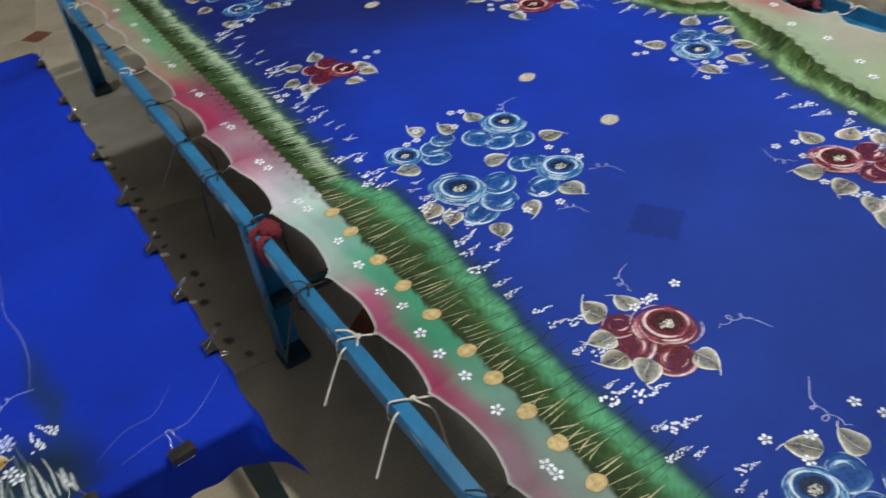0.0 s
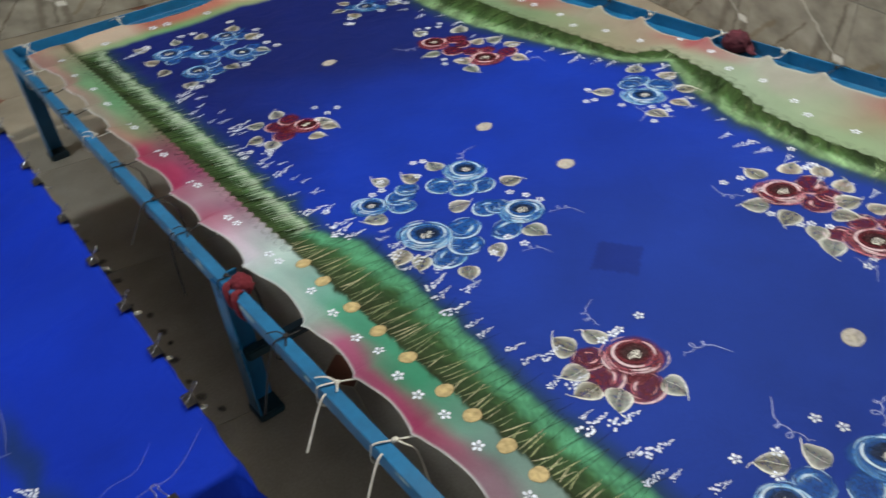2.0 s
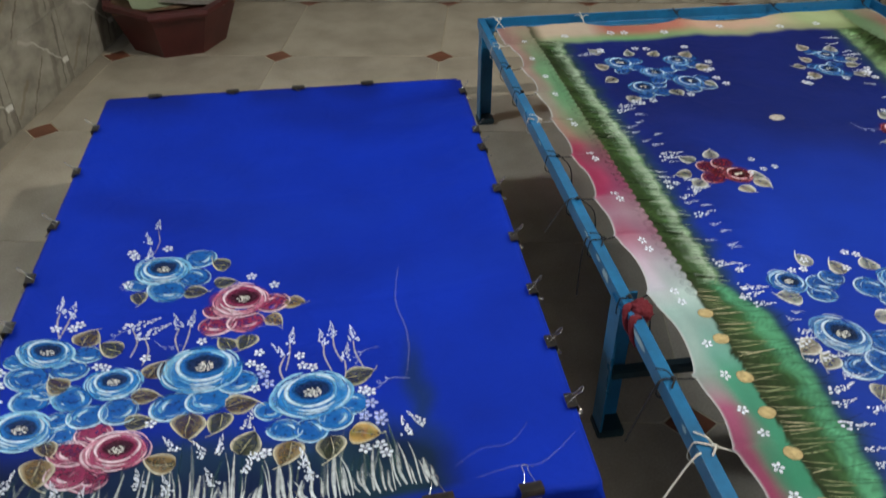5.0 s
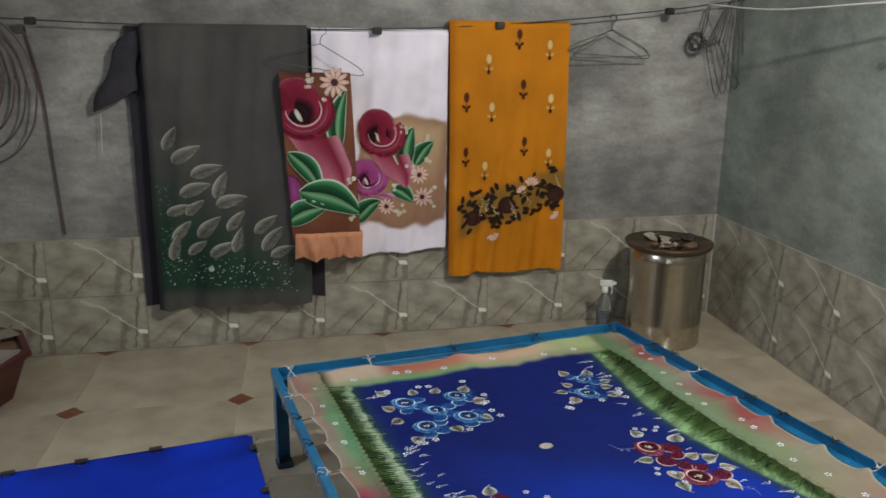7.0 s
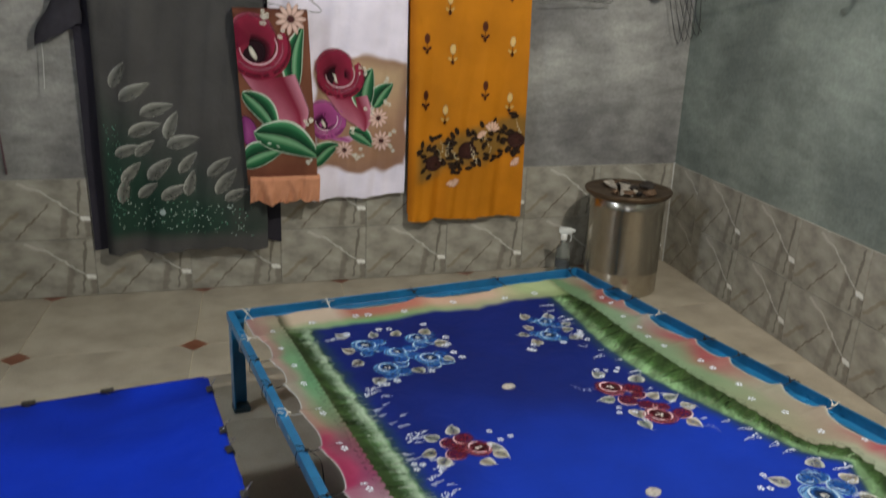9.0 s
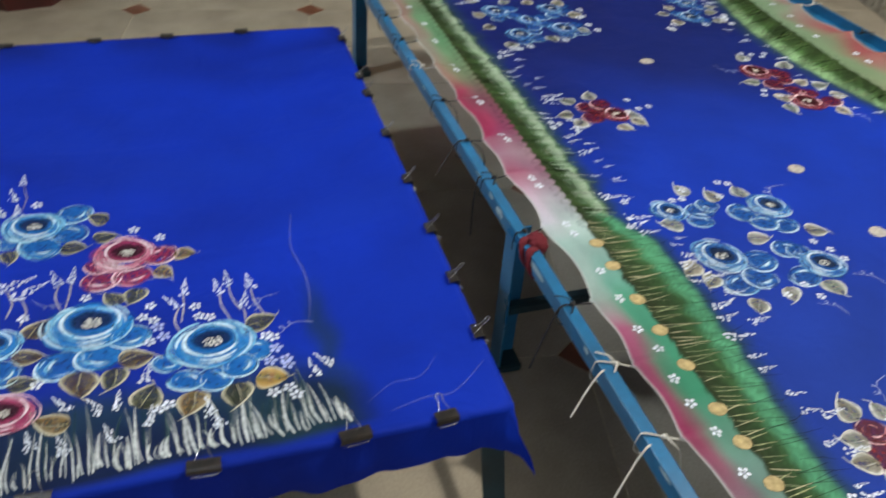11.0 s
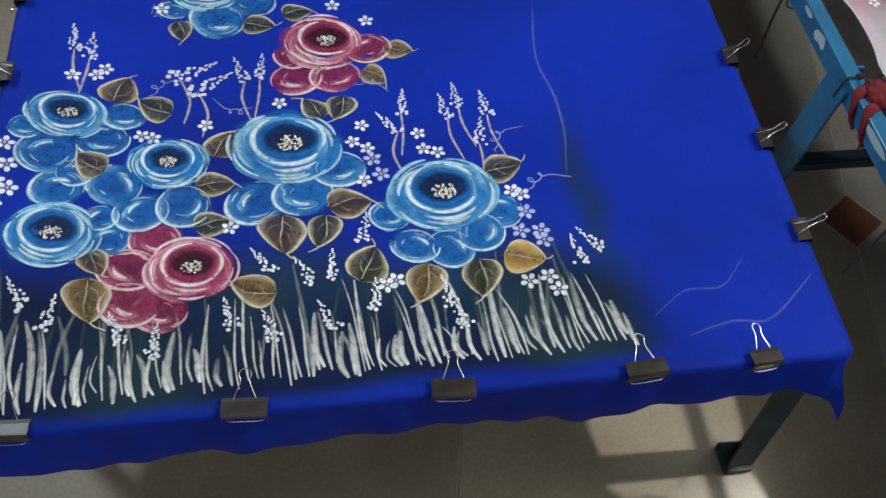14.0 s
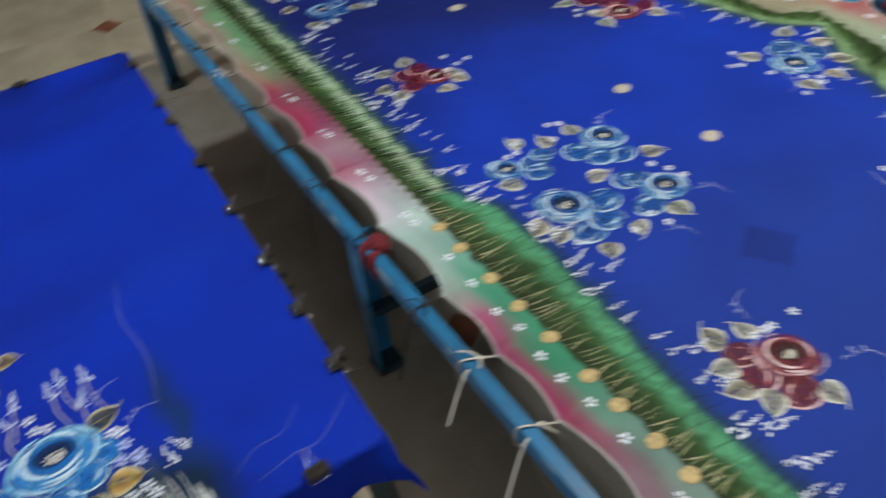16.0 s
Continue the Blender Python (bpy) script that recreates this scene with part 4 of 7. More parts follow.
def spike(cv, x, y, size, ang, colour=WHITE, h=0.0014, dots=32):
    """A flower spike dabbed with small dots, pointed at its far end."""
    for k in range(dots):
        t = k / (dots - 1)
        w = 0.22 * (1 - t) ** 0.8
        q = rnd.uniform(-w, w)
        p = t - 0.5
        cv.dot(x + size * (math.cos(ang) * p - math.sin(ang) * q), y + size * (math.sin(ang) * p + math.cos(ang) * q), size * 0.064 * (1 - 0.55 * t) * rnd.uniform(0.75, 1.2), colour, h, 0.95)


def tendril(cv, x, y, size, ang, colour=LILAC, h=0.0012, loops=3):
    pts = []
    for i in range(44):
        t = i / 43
        r = 0.10 * size * math.sin(math.pi * min(1, t * 1.5)) if t < 0.66 else 0.0
        p = size * t + r * math.cos(t * loops * 9.4)
        q = size * 0.25 * math.sin(t * 3.6) + r * math.sin(t * loops * 9.4)
        pts.append((x + math.cos(ang) * p - math.sin(ang) * q, y + math.sin(ang) * p + math.cos(ang) * q))
    cv.stroke(pts, size * 0.035, colour, h, 0.8, 0.4)


def over_a(x, y, h):
    return (x, y, lift_a(x, y) + h)


def over_b(x, y, h):
    return (x, y, lift_b(x, y) + h)


def painted_rose(parent, over, pal, cups, petals, label, fine=True, ang=0.0):
    """One painted rose: its cups (x, y, radius) and outer petals (x, y, radius)."""
    rose = parent
    if cups:
        cv = Brush(over)
        for x, y, r in cups:
            bowl(cv, x, y, r, pal, ang + rnd.uniform(-0.2, 0.2), fine=fine)
        rose = cv.done("painted_rose", parent, label)
    for k, (x, y, r) in enumerate(petals):
        cv = Brush(over)
        petal(cv, x, y, r, pal, 0.0002 * (k % 3), fine)
        cv.done("petal", rose)


def painted_leaf(parent, over, x, y, size, ang, fill, rim, fine=True):
    cv = Brush(over)
    leaf(cv, x, y, size * 0.84, math.radians(ang), fill, rim, curl=rnd.choice((-1, 1)) * rnd.uniform(0.3, 0.8), fine=fine, wide=rnd.uniform(0.44, 0.56), solid=0.82)
    cv.done("painted_leaf", parent)


OLIVE, GOLD, BROWN = (0.065, 0.070, 0.040), (0.25, 0.16, 0.060), (0.12, 0.082, 0.042)
RIM_A, RIM_B = (0.62, 0.58, 0.44), (0.80, 0.81, 0.76)

# roses over the grass
A_BLUE, A_PINK = "painted light blue rose", "painted pink rose"
painted_rose(cloth_a, over_a, SKY, [(-0.947, -0.448, 0.040)], [(-0.959, -0.503, 0.030), (-0.906, -0.482, 0.027), (-0.887, -0.446, 0.022), (-0.944, -0.552, 0.026)], A_BLUE)
painted_rose(cloth_a, over_a, SKY, [(-0.836, -0.515, 0.040)], [(-0.889, -0.545, 0.029), (-0.860, -0.581, 0.028), (-0.816, -0.574, 0.028)], A_BLUE)
painted_rose(cloth_a, over_a, SKY, [(-0.707, -0.492, 0.061)], [(-0.740, -0.572, 0.033), (-0.688, -0.566, 0.033), (-0.648, -0.530, 0.030)], A_BLUE)
painted_rose(cloth_a, over_a, SKY, [(-0.533, -0.576, 0.058)], [(-0.573, -0.645, 0.026), (-0.535, -0.652, 0.025), (-0.499, -0.633, 0.026), (-0.473, -0.604, 0.026), (-0.596, -0.602, 0.022)], A_BLUE)
painted_rose(cloth_a, over_a, SKY, [(-0.944, -0.612, 0.043)], [(-0.889, -0.617, 0.022), (-0.900, -0.589, 0.018)], A_BLUE)
painted_rose(cloth_a, over_a, PINK, [(-0.806, -0.658, 0.044)], [(-0.843, -0.619, 0.026), (-0.867, -0.655, 0.030), (-0.862, -0.698, 0.028), (-0.832, -0.708, 0.026)], A_PINK)
painted_rose(cloth_a, over_a, PINK, [(-0.655, -0.321, 0.050)], [(-0.691, -0.383, 0.031), (-0.642, -0.381, 0.031), (-0.599, -0.334, 0.029), (-0.695, -0.345, 0.022)], A_PINK)
painted_rose(cloth_a, over_a, SKY, [(-0.800, -0.220, 0.048)], [(-0.738, -0.185, 0.030), (-0.745, -0.241, 0.032), (-0.786, -0.279, 0.034), (-0.840, -0.262, 0.020)], A_BLUE)
painted_rose(cloth_a, over_a, SKY, [], [(-0.985, -0.470, 0.016), (-0.930, -0.530, 0.018)], A_BLUE)
for x, y, size, ang, fill in (
        (-0.895, -0.405, 0.052, 75, BROWN), (-0.855, -0.433, 0.050, 160, OLIVE), (-0.778, -0.486, 0.052, 65, BROWN), (-0.917, -0.518, 0.044, 150, BROWN), (-0.785, -0.544, 0.050, 10, BROWN),
        (-0.787, -0.598, 0.046, 20, OLIVE), (-0.901, -0.647, 0.042, -70, BROWN), (-0.716, -0.617, 0.062, -100, BROWN), (-0.667, -0.617, 0.052, -95, OLIVE), (-0.640, -0.578, 0.056, 20, BROWN)):
    painted_leaf(cloth_a, over_a, x, y, size, ang, fill, RIM_A)
for x, y, size, ang, fill in (
        (-0.905, -0.691, 0.062, -95, GOLD), (-0.744, -0.691, 0.058, 170, GOLD), (-0.623, -0.666, 0.058, 60, OLIVE), (-0.566, -0.695, 0.060, -100, GOLD), (-0.505, -0.693, 0.058, -85, OLIVE),
        (-0.458, -0.673, 0.054, -20, (0.62, 0.38, 0.10)), (-0.458, -0.545, 0.056, 5, OLIVE), (-0.593, -0.381, 0.042, -30, GOLD), (-0.560, -0.341, 0.042, -25, GOLD), (-0.638, -0.435, 0.048, -100, OLIVE)):
    painted_leaf(cloth_a, over_a, x, y, size, ang, fill, RIM_A)
for x, y, size, ang, fill in ((-0.669, -0.433, 0.044, 110, OLIVE), (-0.699, -0.209, 0.046, 160, OLIVE), (-0.687, -0.262, 0.046, 20, OLIVE), (-0.736, -0.289, 0.048, -20, OLIVE), (-0.829, -0.300, 0.042, -70, OLIVE)):
    painted_leaf(cloth_a, over_a, x, y, size, ang, fill, RIM_A)

cv = Brush(over_a)
for x, y in ((-0.946, -0.387), (-0.921, -0.384), (-0.912, -0.373), (-0.866, -0.475), (-0.854, -0.478), (-0.797, -0.458), (-0.712, -0.424), (-0.617, -0.466), (-0.629, -0.491), (-0.613, -0.502), (-0.551, -0.483), (-0.547, -0.507), (-0.531, -0.513), (-0.620, -0.550), (-0.768, -0.606)):
    floret(cv, x, y, 0.0095)
for x, y in ((-0.454, -0.578), (-0.444, -0.584), (-0.459, -0.703), (-0.437, -0.699), (-0.430, -0.717), (-0.598, -0.689), (-0.608, -0.694), (-0.597, -0.284), (-0.855, -0.262), (-0.639, -0.253), (-1.000, -0.497), (-0.994, -0.526), (-1.003, -0.548), (-0.990, -0.556), (-1.002, -0.574), (-0.862, -0.165), (-0.855, -0.178), (-0.80, -0.150)):
    floret(cv, x, y, 0.0105)
for x, y in ((-0.608, -0.518), (-0.600, -0.541), (-0.444, -0.610), (-0.455, -0.636), (-0.433, -0.638), (-0.432, -0.651)):
    floret(cv, x, y, 0.011, LILAC)
tagged(cv.done("floret_scatter", cloth_a, "small white painted florets"), kind="stuff")

cv = Brush(over_a)
for x, y, ang in ((-0.950, -0.326, 95), (-0.930, -0.337, 88), (-0.813, -0.370, 30), (-0.792, -0.391, 38), (-0.759, -0.367, 110), (-0.733, -0.362, 85), (-0.565, -0.430, 82), (-0.586, -0.463, 125), (-0.515, -0.441, 100), (-0.498, -0.423, 95), (-0.465, -0.439, 95), (-0.476, -0.484, 80)):
    spike(cv, x, y, 0.042 if abs(ang - 34) > 6 else 0.06, math.radians(ang), lerp(WHITE, LILAC, 0.25))
    cv.stroke([(p.x, p.y) for p in sweep([(x - 0.02 * math.cos(math.radians(ang)), y - 0.02 * math.sin(math.radians(ang)), 0), (x + 0.003 * (1 if ang > 90 else -1), y - 0.048, 0), (x + 0.014 * (1 if ang > 90 else -0.6), y - 0.085, 0)], 6)], 0.0042, (0.56, 0.52, 0.58), 0.0009, 0.75, 0.35, 0.4)
for x, y, ang in ((-0.625, -0.615, 80), (-0.735, -0.651, 125), (-0.692, -0.667, 120), (-0.663, -0.662, 85), (-0.621, -0.704, 85), (-0.547, -0.706, 100), (-0.540, -0.735, 110), (-0.400, -0.667, 95), (-0.382, -0.655, 125), (-0.965, -0.682, 120), (-0.934, -0.704, 80), (-0.873, -0.725, 110), (-0.767, -0.715, 105), (-0.728, -0.733, 110), (-0.671, -0.725, 115), (-0.835, -0.742, 85), (-0.83, -0.166, 95), (-0.842, -0.115, 100)):
    spike(cv, x, y, 0.040, math.radians(ang))
cv.stroke([(-0.822, -0.165), (-0.818, -0.125), (-0.826, -0.085)], 0.004, (0.4, 0.36, 0.45), 0.0009, 0.8)
spike(cv, -0.828, -0.066, 0.034, 1.6)
for x, y, size, ang in ((-0.86, -0.418, 0.055, 40), (-0.742, -0.428, 0.05, 170), (-0.622, -0.400, 0.045, -10), (-0.462, -0.52, 0.055, 50), (-0.438, -0.585, 0.06, 25), (-0.852, -0.28, 0.03, 120)):
    tendril(cv, x, y, size, math.radians(ang))
tagged(cv.done("spike_scatter", cloth_a, "white dabbed flower spikes and tendrils"), kind="stuff")

cv = Brush(over_a)
x = -0.998
while x < -0.368:
    base = -0.803 + 0.026 * (x + 0.99) + rnd.uniform(-0.009, 0.008)
    tall = rnd.choice((0.035, 0.045, 0.055, 0.075, 0.10)) * rnd.uniform(0.8, 1.2)
    lean = rnd.uniform(-0.008, 0.002) * tall / 0.05
    bow = rnd.uniform(-0.004, 0.004)
    k = rnd.uniform(0.72, 1.08)
    pts = [(p.x, p.y) for p in sweep([(x + 0.004, base, 0), (x + bow, base + tall * 0.3, 0), (x + lean * 0.35 + bow, base + tall * 0.65, 0), (x + lean, base + tall, 0)], 4)]
    cv.stroke(pts, rnd.choice((0.0030, 0.0042, 0.0055, 0.0075)) * rnd.uniform(0.8, 1.15), tuple(min(1.0, v * k) for v in (0.93, 0.98, 0.98)), 0.0006 + rnd.uniform(0, 0.0003), rnd.uniform(0.85, 1.0), 0.25, 0.40, rnd.uniform(0.45, 0.95))
    x += rnd.uniform(0.0038, 0.0095)
for k in range(46):
    x, base = rnd.uniform(-0.99, -0.38), rnd.uniform(-0.79, -0.755)
    tall, lean = rnd.uniform(0.06, 0.14), rnd.uniform(-0.022, 0.018)
    pts = [(p.x, p.y) for p in sweep([(x, base, 0), (x + lean * 0.2, base + tall * 0.4, 0), (x + lean, base + tall, 0)], 4)]
    cv.stroke(pts, rnd.uniform(0.003, 0.006), rnd.choice(((0.03, 0.10, 0.085), (0.22, 0.29, 0.26), (0.07, 0.14, 0.12), (0.40, 0.46, 0.44))), 0.0003, 0.55, 0.3, 0.2, 0.5)
tagged(cv.done("painted_grass", cloth_a, "white painted grass blades"), kind="stuff")

cv = Brush(over_a)
chalk = (0.30, 0.34, 0.62)
cv.stroke(sweep([(-0.370, -0.27, 0), (-0.384, -0.366, 0), (-0.374, -0.44, 0), (-0.375, -0.50, 0), (-0.386, -0.56, 0)]), 0.0045, chalk, 0.0004, 0.26)
cv.stroke(sweep([(-0.340, -0.762, 0), (-0.30, -0.735, 0), (-0.26, -0.735, 0), (-0.225, -0.70, 0)]), 0.0032, chalk, 0.0004, 0.20)
cv.stroke(sweep([(-0.315, -0.790, 0), (-0.265, -0.778, 0), (-0.225, -0.78, 0), (-0.165, -0.735, 0)]), 0.0040, chalk, 0.0004, 0.24)
cv.done("chalk_mark", cloth_a, "faint pale chalk lines")

# roses on the laced cloth
B_BLUE, B_WINE = "painted cobalt blue rose", "painted wine red rose"
BIG = (0.40, -0.56)
painted_rose(cloth_b, over_b, COBALT, [(0.318, -0.592, 0.047)], [(0.384, -0.619, 0.030), (0.357, -0.660, 0.029), (0.314, -0.666, 0.032)], B_BLUE, ang=-0.8)
painted_rose(cloth_b, over_b, COBALT, [(0.489, -0.654, 0.040)], [(0.436, -0.673, 0.030), (0.452, -0.600, 0.026), (0.470, -0.612, 0.022)], B_BLUE, ang=-0.8)
painted_rose(cloth_b, over_b, COBALT, [(0.300, -0.452, 0.034)], [(0.361, -0.462, 0.028), (0.345, -0.490, 0.024), (0.385, -0.450, 0.022)], B_BLUE, ang=-0.8)
painted_rose(cloth_b, over_b, COBALT, [(0.502, -0.478, 0.040)], [(0.493, -0.535, 0.027), (0.438, -0.485, 0.027), (0.460, -0.520, 0.026)], B_BLUE, ang=-0.8)
painted_rose(cloth_b, over_b, WINE, [(0.358, -1.026, 0.043)], [(0.310, -0.985, 0.024), (0.298, -1.026, 0.031), (0.325, -1.073, 0.030), (0.335, -1.05, 0.02)], B_WINE, ang=-0.8)
painted_rose(cloth_b, over_b, COBALT, [(0.447, -1.340, 0.042)], [(0.394, -1.353, 0.028), (0.424, -1.388, 0.026), (0.456, -1.402, 0.026)], B_BLUE, ang=-0.8)
painted_rose(cloth_b, over_b, COBALT, [(0.302, -1.300, 0.036)], [(0.349, -1.303, 0.027), (0.330, -1.350, 0.028), (0.290, -1.365, 0.028)], B_BLUE, ang=-0.8)
painted_rose(cloth_b, over_b, WINE, [(0.851, -0.930, 0.044)], [(0.909, -0.949, 0.030), (0.866, -0.992, 0.030), (0.900, -0.990, 0.022)], B_WINE, ang=-0.8)
painted_rose(cloth_b, over_b, WINE, [(0.830, -1.115, 0.046)], [(0.867, -1.070, 0.026), (0.897, -1.108, 0.026), (0.812, -1.062, 0.024), (0.88, -1.14, 0.02)], B_WINE, ang=-0.8)
painted_rose(cloth_b, over_b, COBALT, [(0.968, -0.520, 0.044)], [(1.015, -0.455, 0.030), (1.037, -0.507, 0.030), (0.99, -0.46, 0.024)], B_BLUE, ang=-0.8)
painted_rose(cloth_b, over_b, WINE, [(0.832, 0.046, 0.042)], [(0.888, 0.027, 0.028), (0.838, -0.024, 0.026), (0.88, -0.01, 0.022)], B_WINE, False, ang=-0.8)
painted_rose(cloth_b, over_b, WINE, [(0.861, -0.119, 0.044)], [(0.926, -0.126, 0.028), (0.87, -0.06, 0.024), (0.90, -0.08, 0.022)], B_WINE, False, ang=-0.8)
painted_rose(cloth_b, over_b, WINE, [(0.376, -0.088, 0.036)], [(0.329, -0.046, 0.026), (0.364, -0.036, 0.024), (0.322, -0.090, 0.026), (0.345, -0.07, 0.02)], B_WINE, False, ang=-0.8)
for cx, cy, r in ((0.315, 0.515, 0.042), (0.325, 0.360, 0.038), (0.455, 0.380, 0.040), (0.475, 0.515, 0.036), (0.385, 0.445, 0.034)):
    painted_rose(cloth_b, over_b, COBALT, [(cx, cy, r)], [(cx + 0.04, cy - 0.03, 0.024), (cx + 0.045, cy + 0.015, 0.022), (cx - 0.005, cy - 0.045, 0.022)], B_BLUE, False, ang=-0.8)
for cx, cy, r in ((0.860, 0.400, 0.038), (0.900, 0.492, 0.030)):
    painted_rose(cloth_b, over_b, COBALT, [(cx, cy, r)], [(cx + 0.035, cy + 0.03, 0.022), (cx + 0.03, cy - 0.03, 0.020), (cx - 0.03, cy + 0.03, 0.018)], B_BLUE, False, ang=-0.8)


def b_leaves(cx, cy, places, size=0.046, fine=True):
    for x, y in places:
        ang = math.degrees(math.atan2(y - cy, x - cx)) + rnd.uniform(-25, 25)
        painted_leaf(cloth_b, over_b, x, y, size * rnd.uniform(0.9, 1.1), ang, rnd.choice(((0.34, 0.34, 0.29), (0.30, 0.32, 0.27), (0.26, 0.25, 0.19), (0.42, 0.37, 0.27))), RIM_B, fine)


b_leaves(0.41, -0.56, ((0.252, -0.611), (0.268, -0.647), (0.310, -0.721), (0.387, -0.709), (0.465, -0.712), (0.543, -0.563), (0.473, -0.423), (0.420, -0.564), (0.359, -0.395), (0.408, -0.424), (0.284, -0.492)))
b_leaves(0.345, -1.02, ((0.298, -0.945), (0.350, -0.960), (0.274, -0.994), (0.263, -1.030), (0.282, -1.063), (0.358, -1.099)))
b_leaves(0.41, -1.34, ((0.344, -1.254), (0.389, -1.283), (0.505, -1.385), (0.26, -1.33)))
b_leaves(0.86, -1.00, ((0.874, -0.861), (0.930, -0.893), (0.961, -0.938), (0.945, -0.993), (0.791, -0.920), (0.793, -0.980), (0.788, -1.036), (0.904, -1.025), (0.861, -1.043), (0.921, -1.069), (0.948, -1.094), (0.916, -1.140), (0.771, -1.072)), 0.05)
b_leaves(0.99, -0.50, ((0.925, -0.441), (1.057, -0.415), (1.082, -0.488), (1.059, -0.559), (0.995, -0.593), (0.926, -0.590)), 0.052)
b_leaves(0.86, -0.03, ((0.847, 0.125), (0.931, 0.069), (0.916, -0.029), (0.952, -0.052), (0.815, -0.090), (0.966, -0.100), (0.925, -0.173), (0.80, -0.14), (0.79, 0.0)), 0.05, False)
b_leaves(0.35, -0.07, ((0.296, -0.009), (0.352, 0.004), (0.414, -0.095), (0.416, -0.125), (0.370, -0.146), (0.279, -0.109), (0.264, -0.066)), 0.044, False)
b_leaves(0.39, 0.44, ((0.27, 0.60), (0.36, 0.58), (0.43, 0.57), (0.53, 0.46), (0.51, 0.36), (0.40, 0.32), (0.28, 0.30), (0.26, 0.42), (0.26, 0.50), (0.52, 0.55)), 0.046, False)
b_leaves(0.88, 0.43, ((0.80, 0.37), (0.94, 0.42), (0.93, 0.36), (0.96, 0.46), (0.83, 0.47), (0.86, 0.55), (0.94, 0.53), (0.79, 0.43)), 0.042, False)

for x, y in ((0.656, -0.596), (0.642, -0.373), (0.584, 0.150), (0.609, -1.204)):
    cv = Brush(over_b)
    cv.blob(x, y, 0.021, 0.017, 0.3, (0.50, 0.45, 0.36), (0.45, 0.42, 0.40), 0.0008, 0.85, 0.95, 16, 0.15)
    cv.arc(x, y, 0.017, 0.013, 0.3, 30, 200, 0.004, (0.7, 0.66, 0.55), 0.0011, 0.7)
    cv.done("painted_dot", cloth_b, "pale beige painted dot")

cv = Brush(over_b)
for cx, cy, dx, dy, n in ((0.36, -0.40, 0.16, 0.03, 7), (0.40, -0.70, 0.06, 0.03, 3), (0.53, -0.60, 0.02, 0.05, 3), (0.38, -0.955, 0.05, 0.02, 4), (0.40, -1.26, 0.09, 0.04, 5), (0.82, -0.87, 0.05, 0.03, 4), (0.79, -1.00, 0.03, 0.05, 4), (0.80, -1.16, 0.06, 0.03, 4), (0.98, -0.89, 0.03, 0.04, 3), (0.92, -0.56, 0.05, 0.05, 6), (0.88, -0.43, 0.03, 0.03, 3), (0.43, -0.06, 0.05, 0.04, 4), (0.24, -0.10, 0.03, 0.05, 4), (0.86, 0.13, 0.07, 0.03, 5), (0.80, -0.10, 0.03, 0.06, 4), (0.40, 0.62, 0.14, 0.02, 6), (0.54, 0.42, 0.02, 0.08, 5), (0.36, 0.29, 0.10, 0.02, 4), (0.82, 0.34, 0.08, 0.02, 4), (0.96, 0.40, 0.02, 0.08, 4), (0.80, -1.20, 0.3, 0.06, 0)):
    for k in range(n):
        floret(cv, cx + rnd.uniform(-dx, dx), cy + rnd.uniform(-dy, dy), 0.0085 if cy < 0.2 else 0.0115)
for y in (0.193, 0.025, -0.144, -0.311, -0.470):
    floret(cv, 0.088, y + 0.012, 0.0095)
    floret(cv, 0.093, y - 0.012, 0.0095)
for y in (0.34, 0.46, 0.58, 0.70, -0.584, -0.661, -0.726, -0.774, -0.833, -0.878, -0.935, -1.00, -1.10, -1.115, -1.2, -1.29, -1.38, -1.47):
    floret(cv, 0.092 + rnd.uniform(-0.005, 0.005), y, 0.0095)
for k in range(24):
    y = 0.62 - k * 0.085 + rnd.uniform(-0.02, 0.02)
    floret(cv, along(RIGHT_OUT, y) + rnd.uniform(0.03, 0.075), y, 0.0105)
for x in (0.22, 0.36, 0.40, 0.52, 0.70, 0.88, 1.0):
    floret(cv, x, 0.73 + rnd.uniform(-0.015, 0.015), 0.013)
tagged(cv.done("floret_scatter", cloth_b, "small white painted florets"), kind="stuff")

cv = Brush(over_b)
for y0, side in [(0.60 - 0.025 * k, 1) for k in range(86)] + [(0.60 - 0.042 * k, -1) for k in range(50)]:
    y = y0 + rnd.uniform(-0.012, 0.012)
    edge = along(LEFT_IN, y) if side > 0 else along(RIGHT_IN, y)
    x = edge + side * rnd.uniform(0.028, 0.085)
    if (0.2 < x < 0.56 and 0.3 < y < 0.56) or rnd.random() < 0.12:
        continue
    ang = (rnd.uniform(-0.25, 0.35) if side > 0 else math.pi - rnd.uniform(-0.2, 0.5))
    spike(cv, x, y, rnd.choice((0.022, 0.03, 0.038, 0.05)), ang, lerp(WHITE, LILAC, rnd.uniform(0, 0.25)), 0.0014, 26)
for x, y, size, ang in ((0.52, -0.46, 0.07, 40), (0.52, -0.69, 0.06, -40), (0.41, -0.74, 0.05, -40), (0.37, -0.95, 0.06, 60), (0.41, -1.07, 0.07, -30), (0.41, -1.27, 0.08, 80), (0.49, -1.32, 0.08, 20), (0.80, -0.89, 0.06, 110), (0.85, -1.18, 0.06, -20), (0.77, -1.11, 0.06, -110), (0.92, -0.53, 0.07, -120), (0.80, 0.06, 0.07, 150), (0.93, -0.19, 0.05, -60)):
    tendril(cv, x, y, size, math.radians(ang))
tagged(cv.done("spike_scatter", cloth_b, "white dabbed flower spikes and tendrils"), kind="stuff")

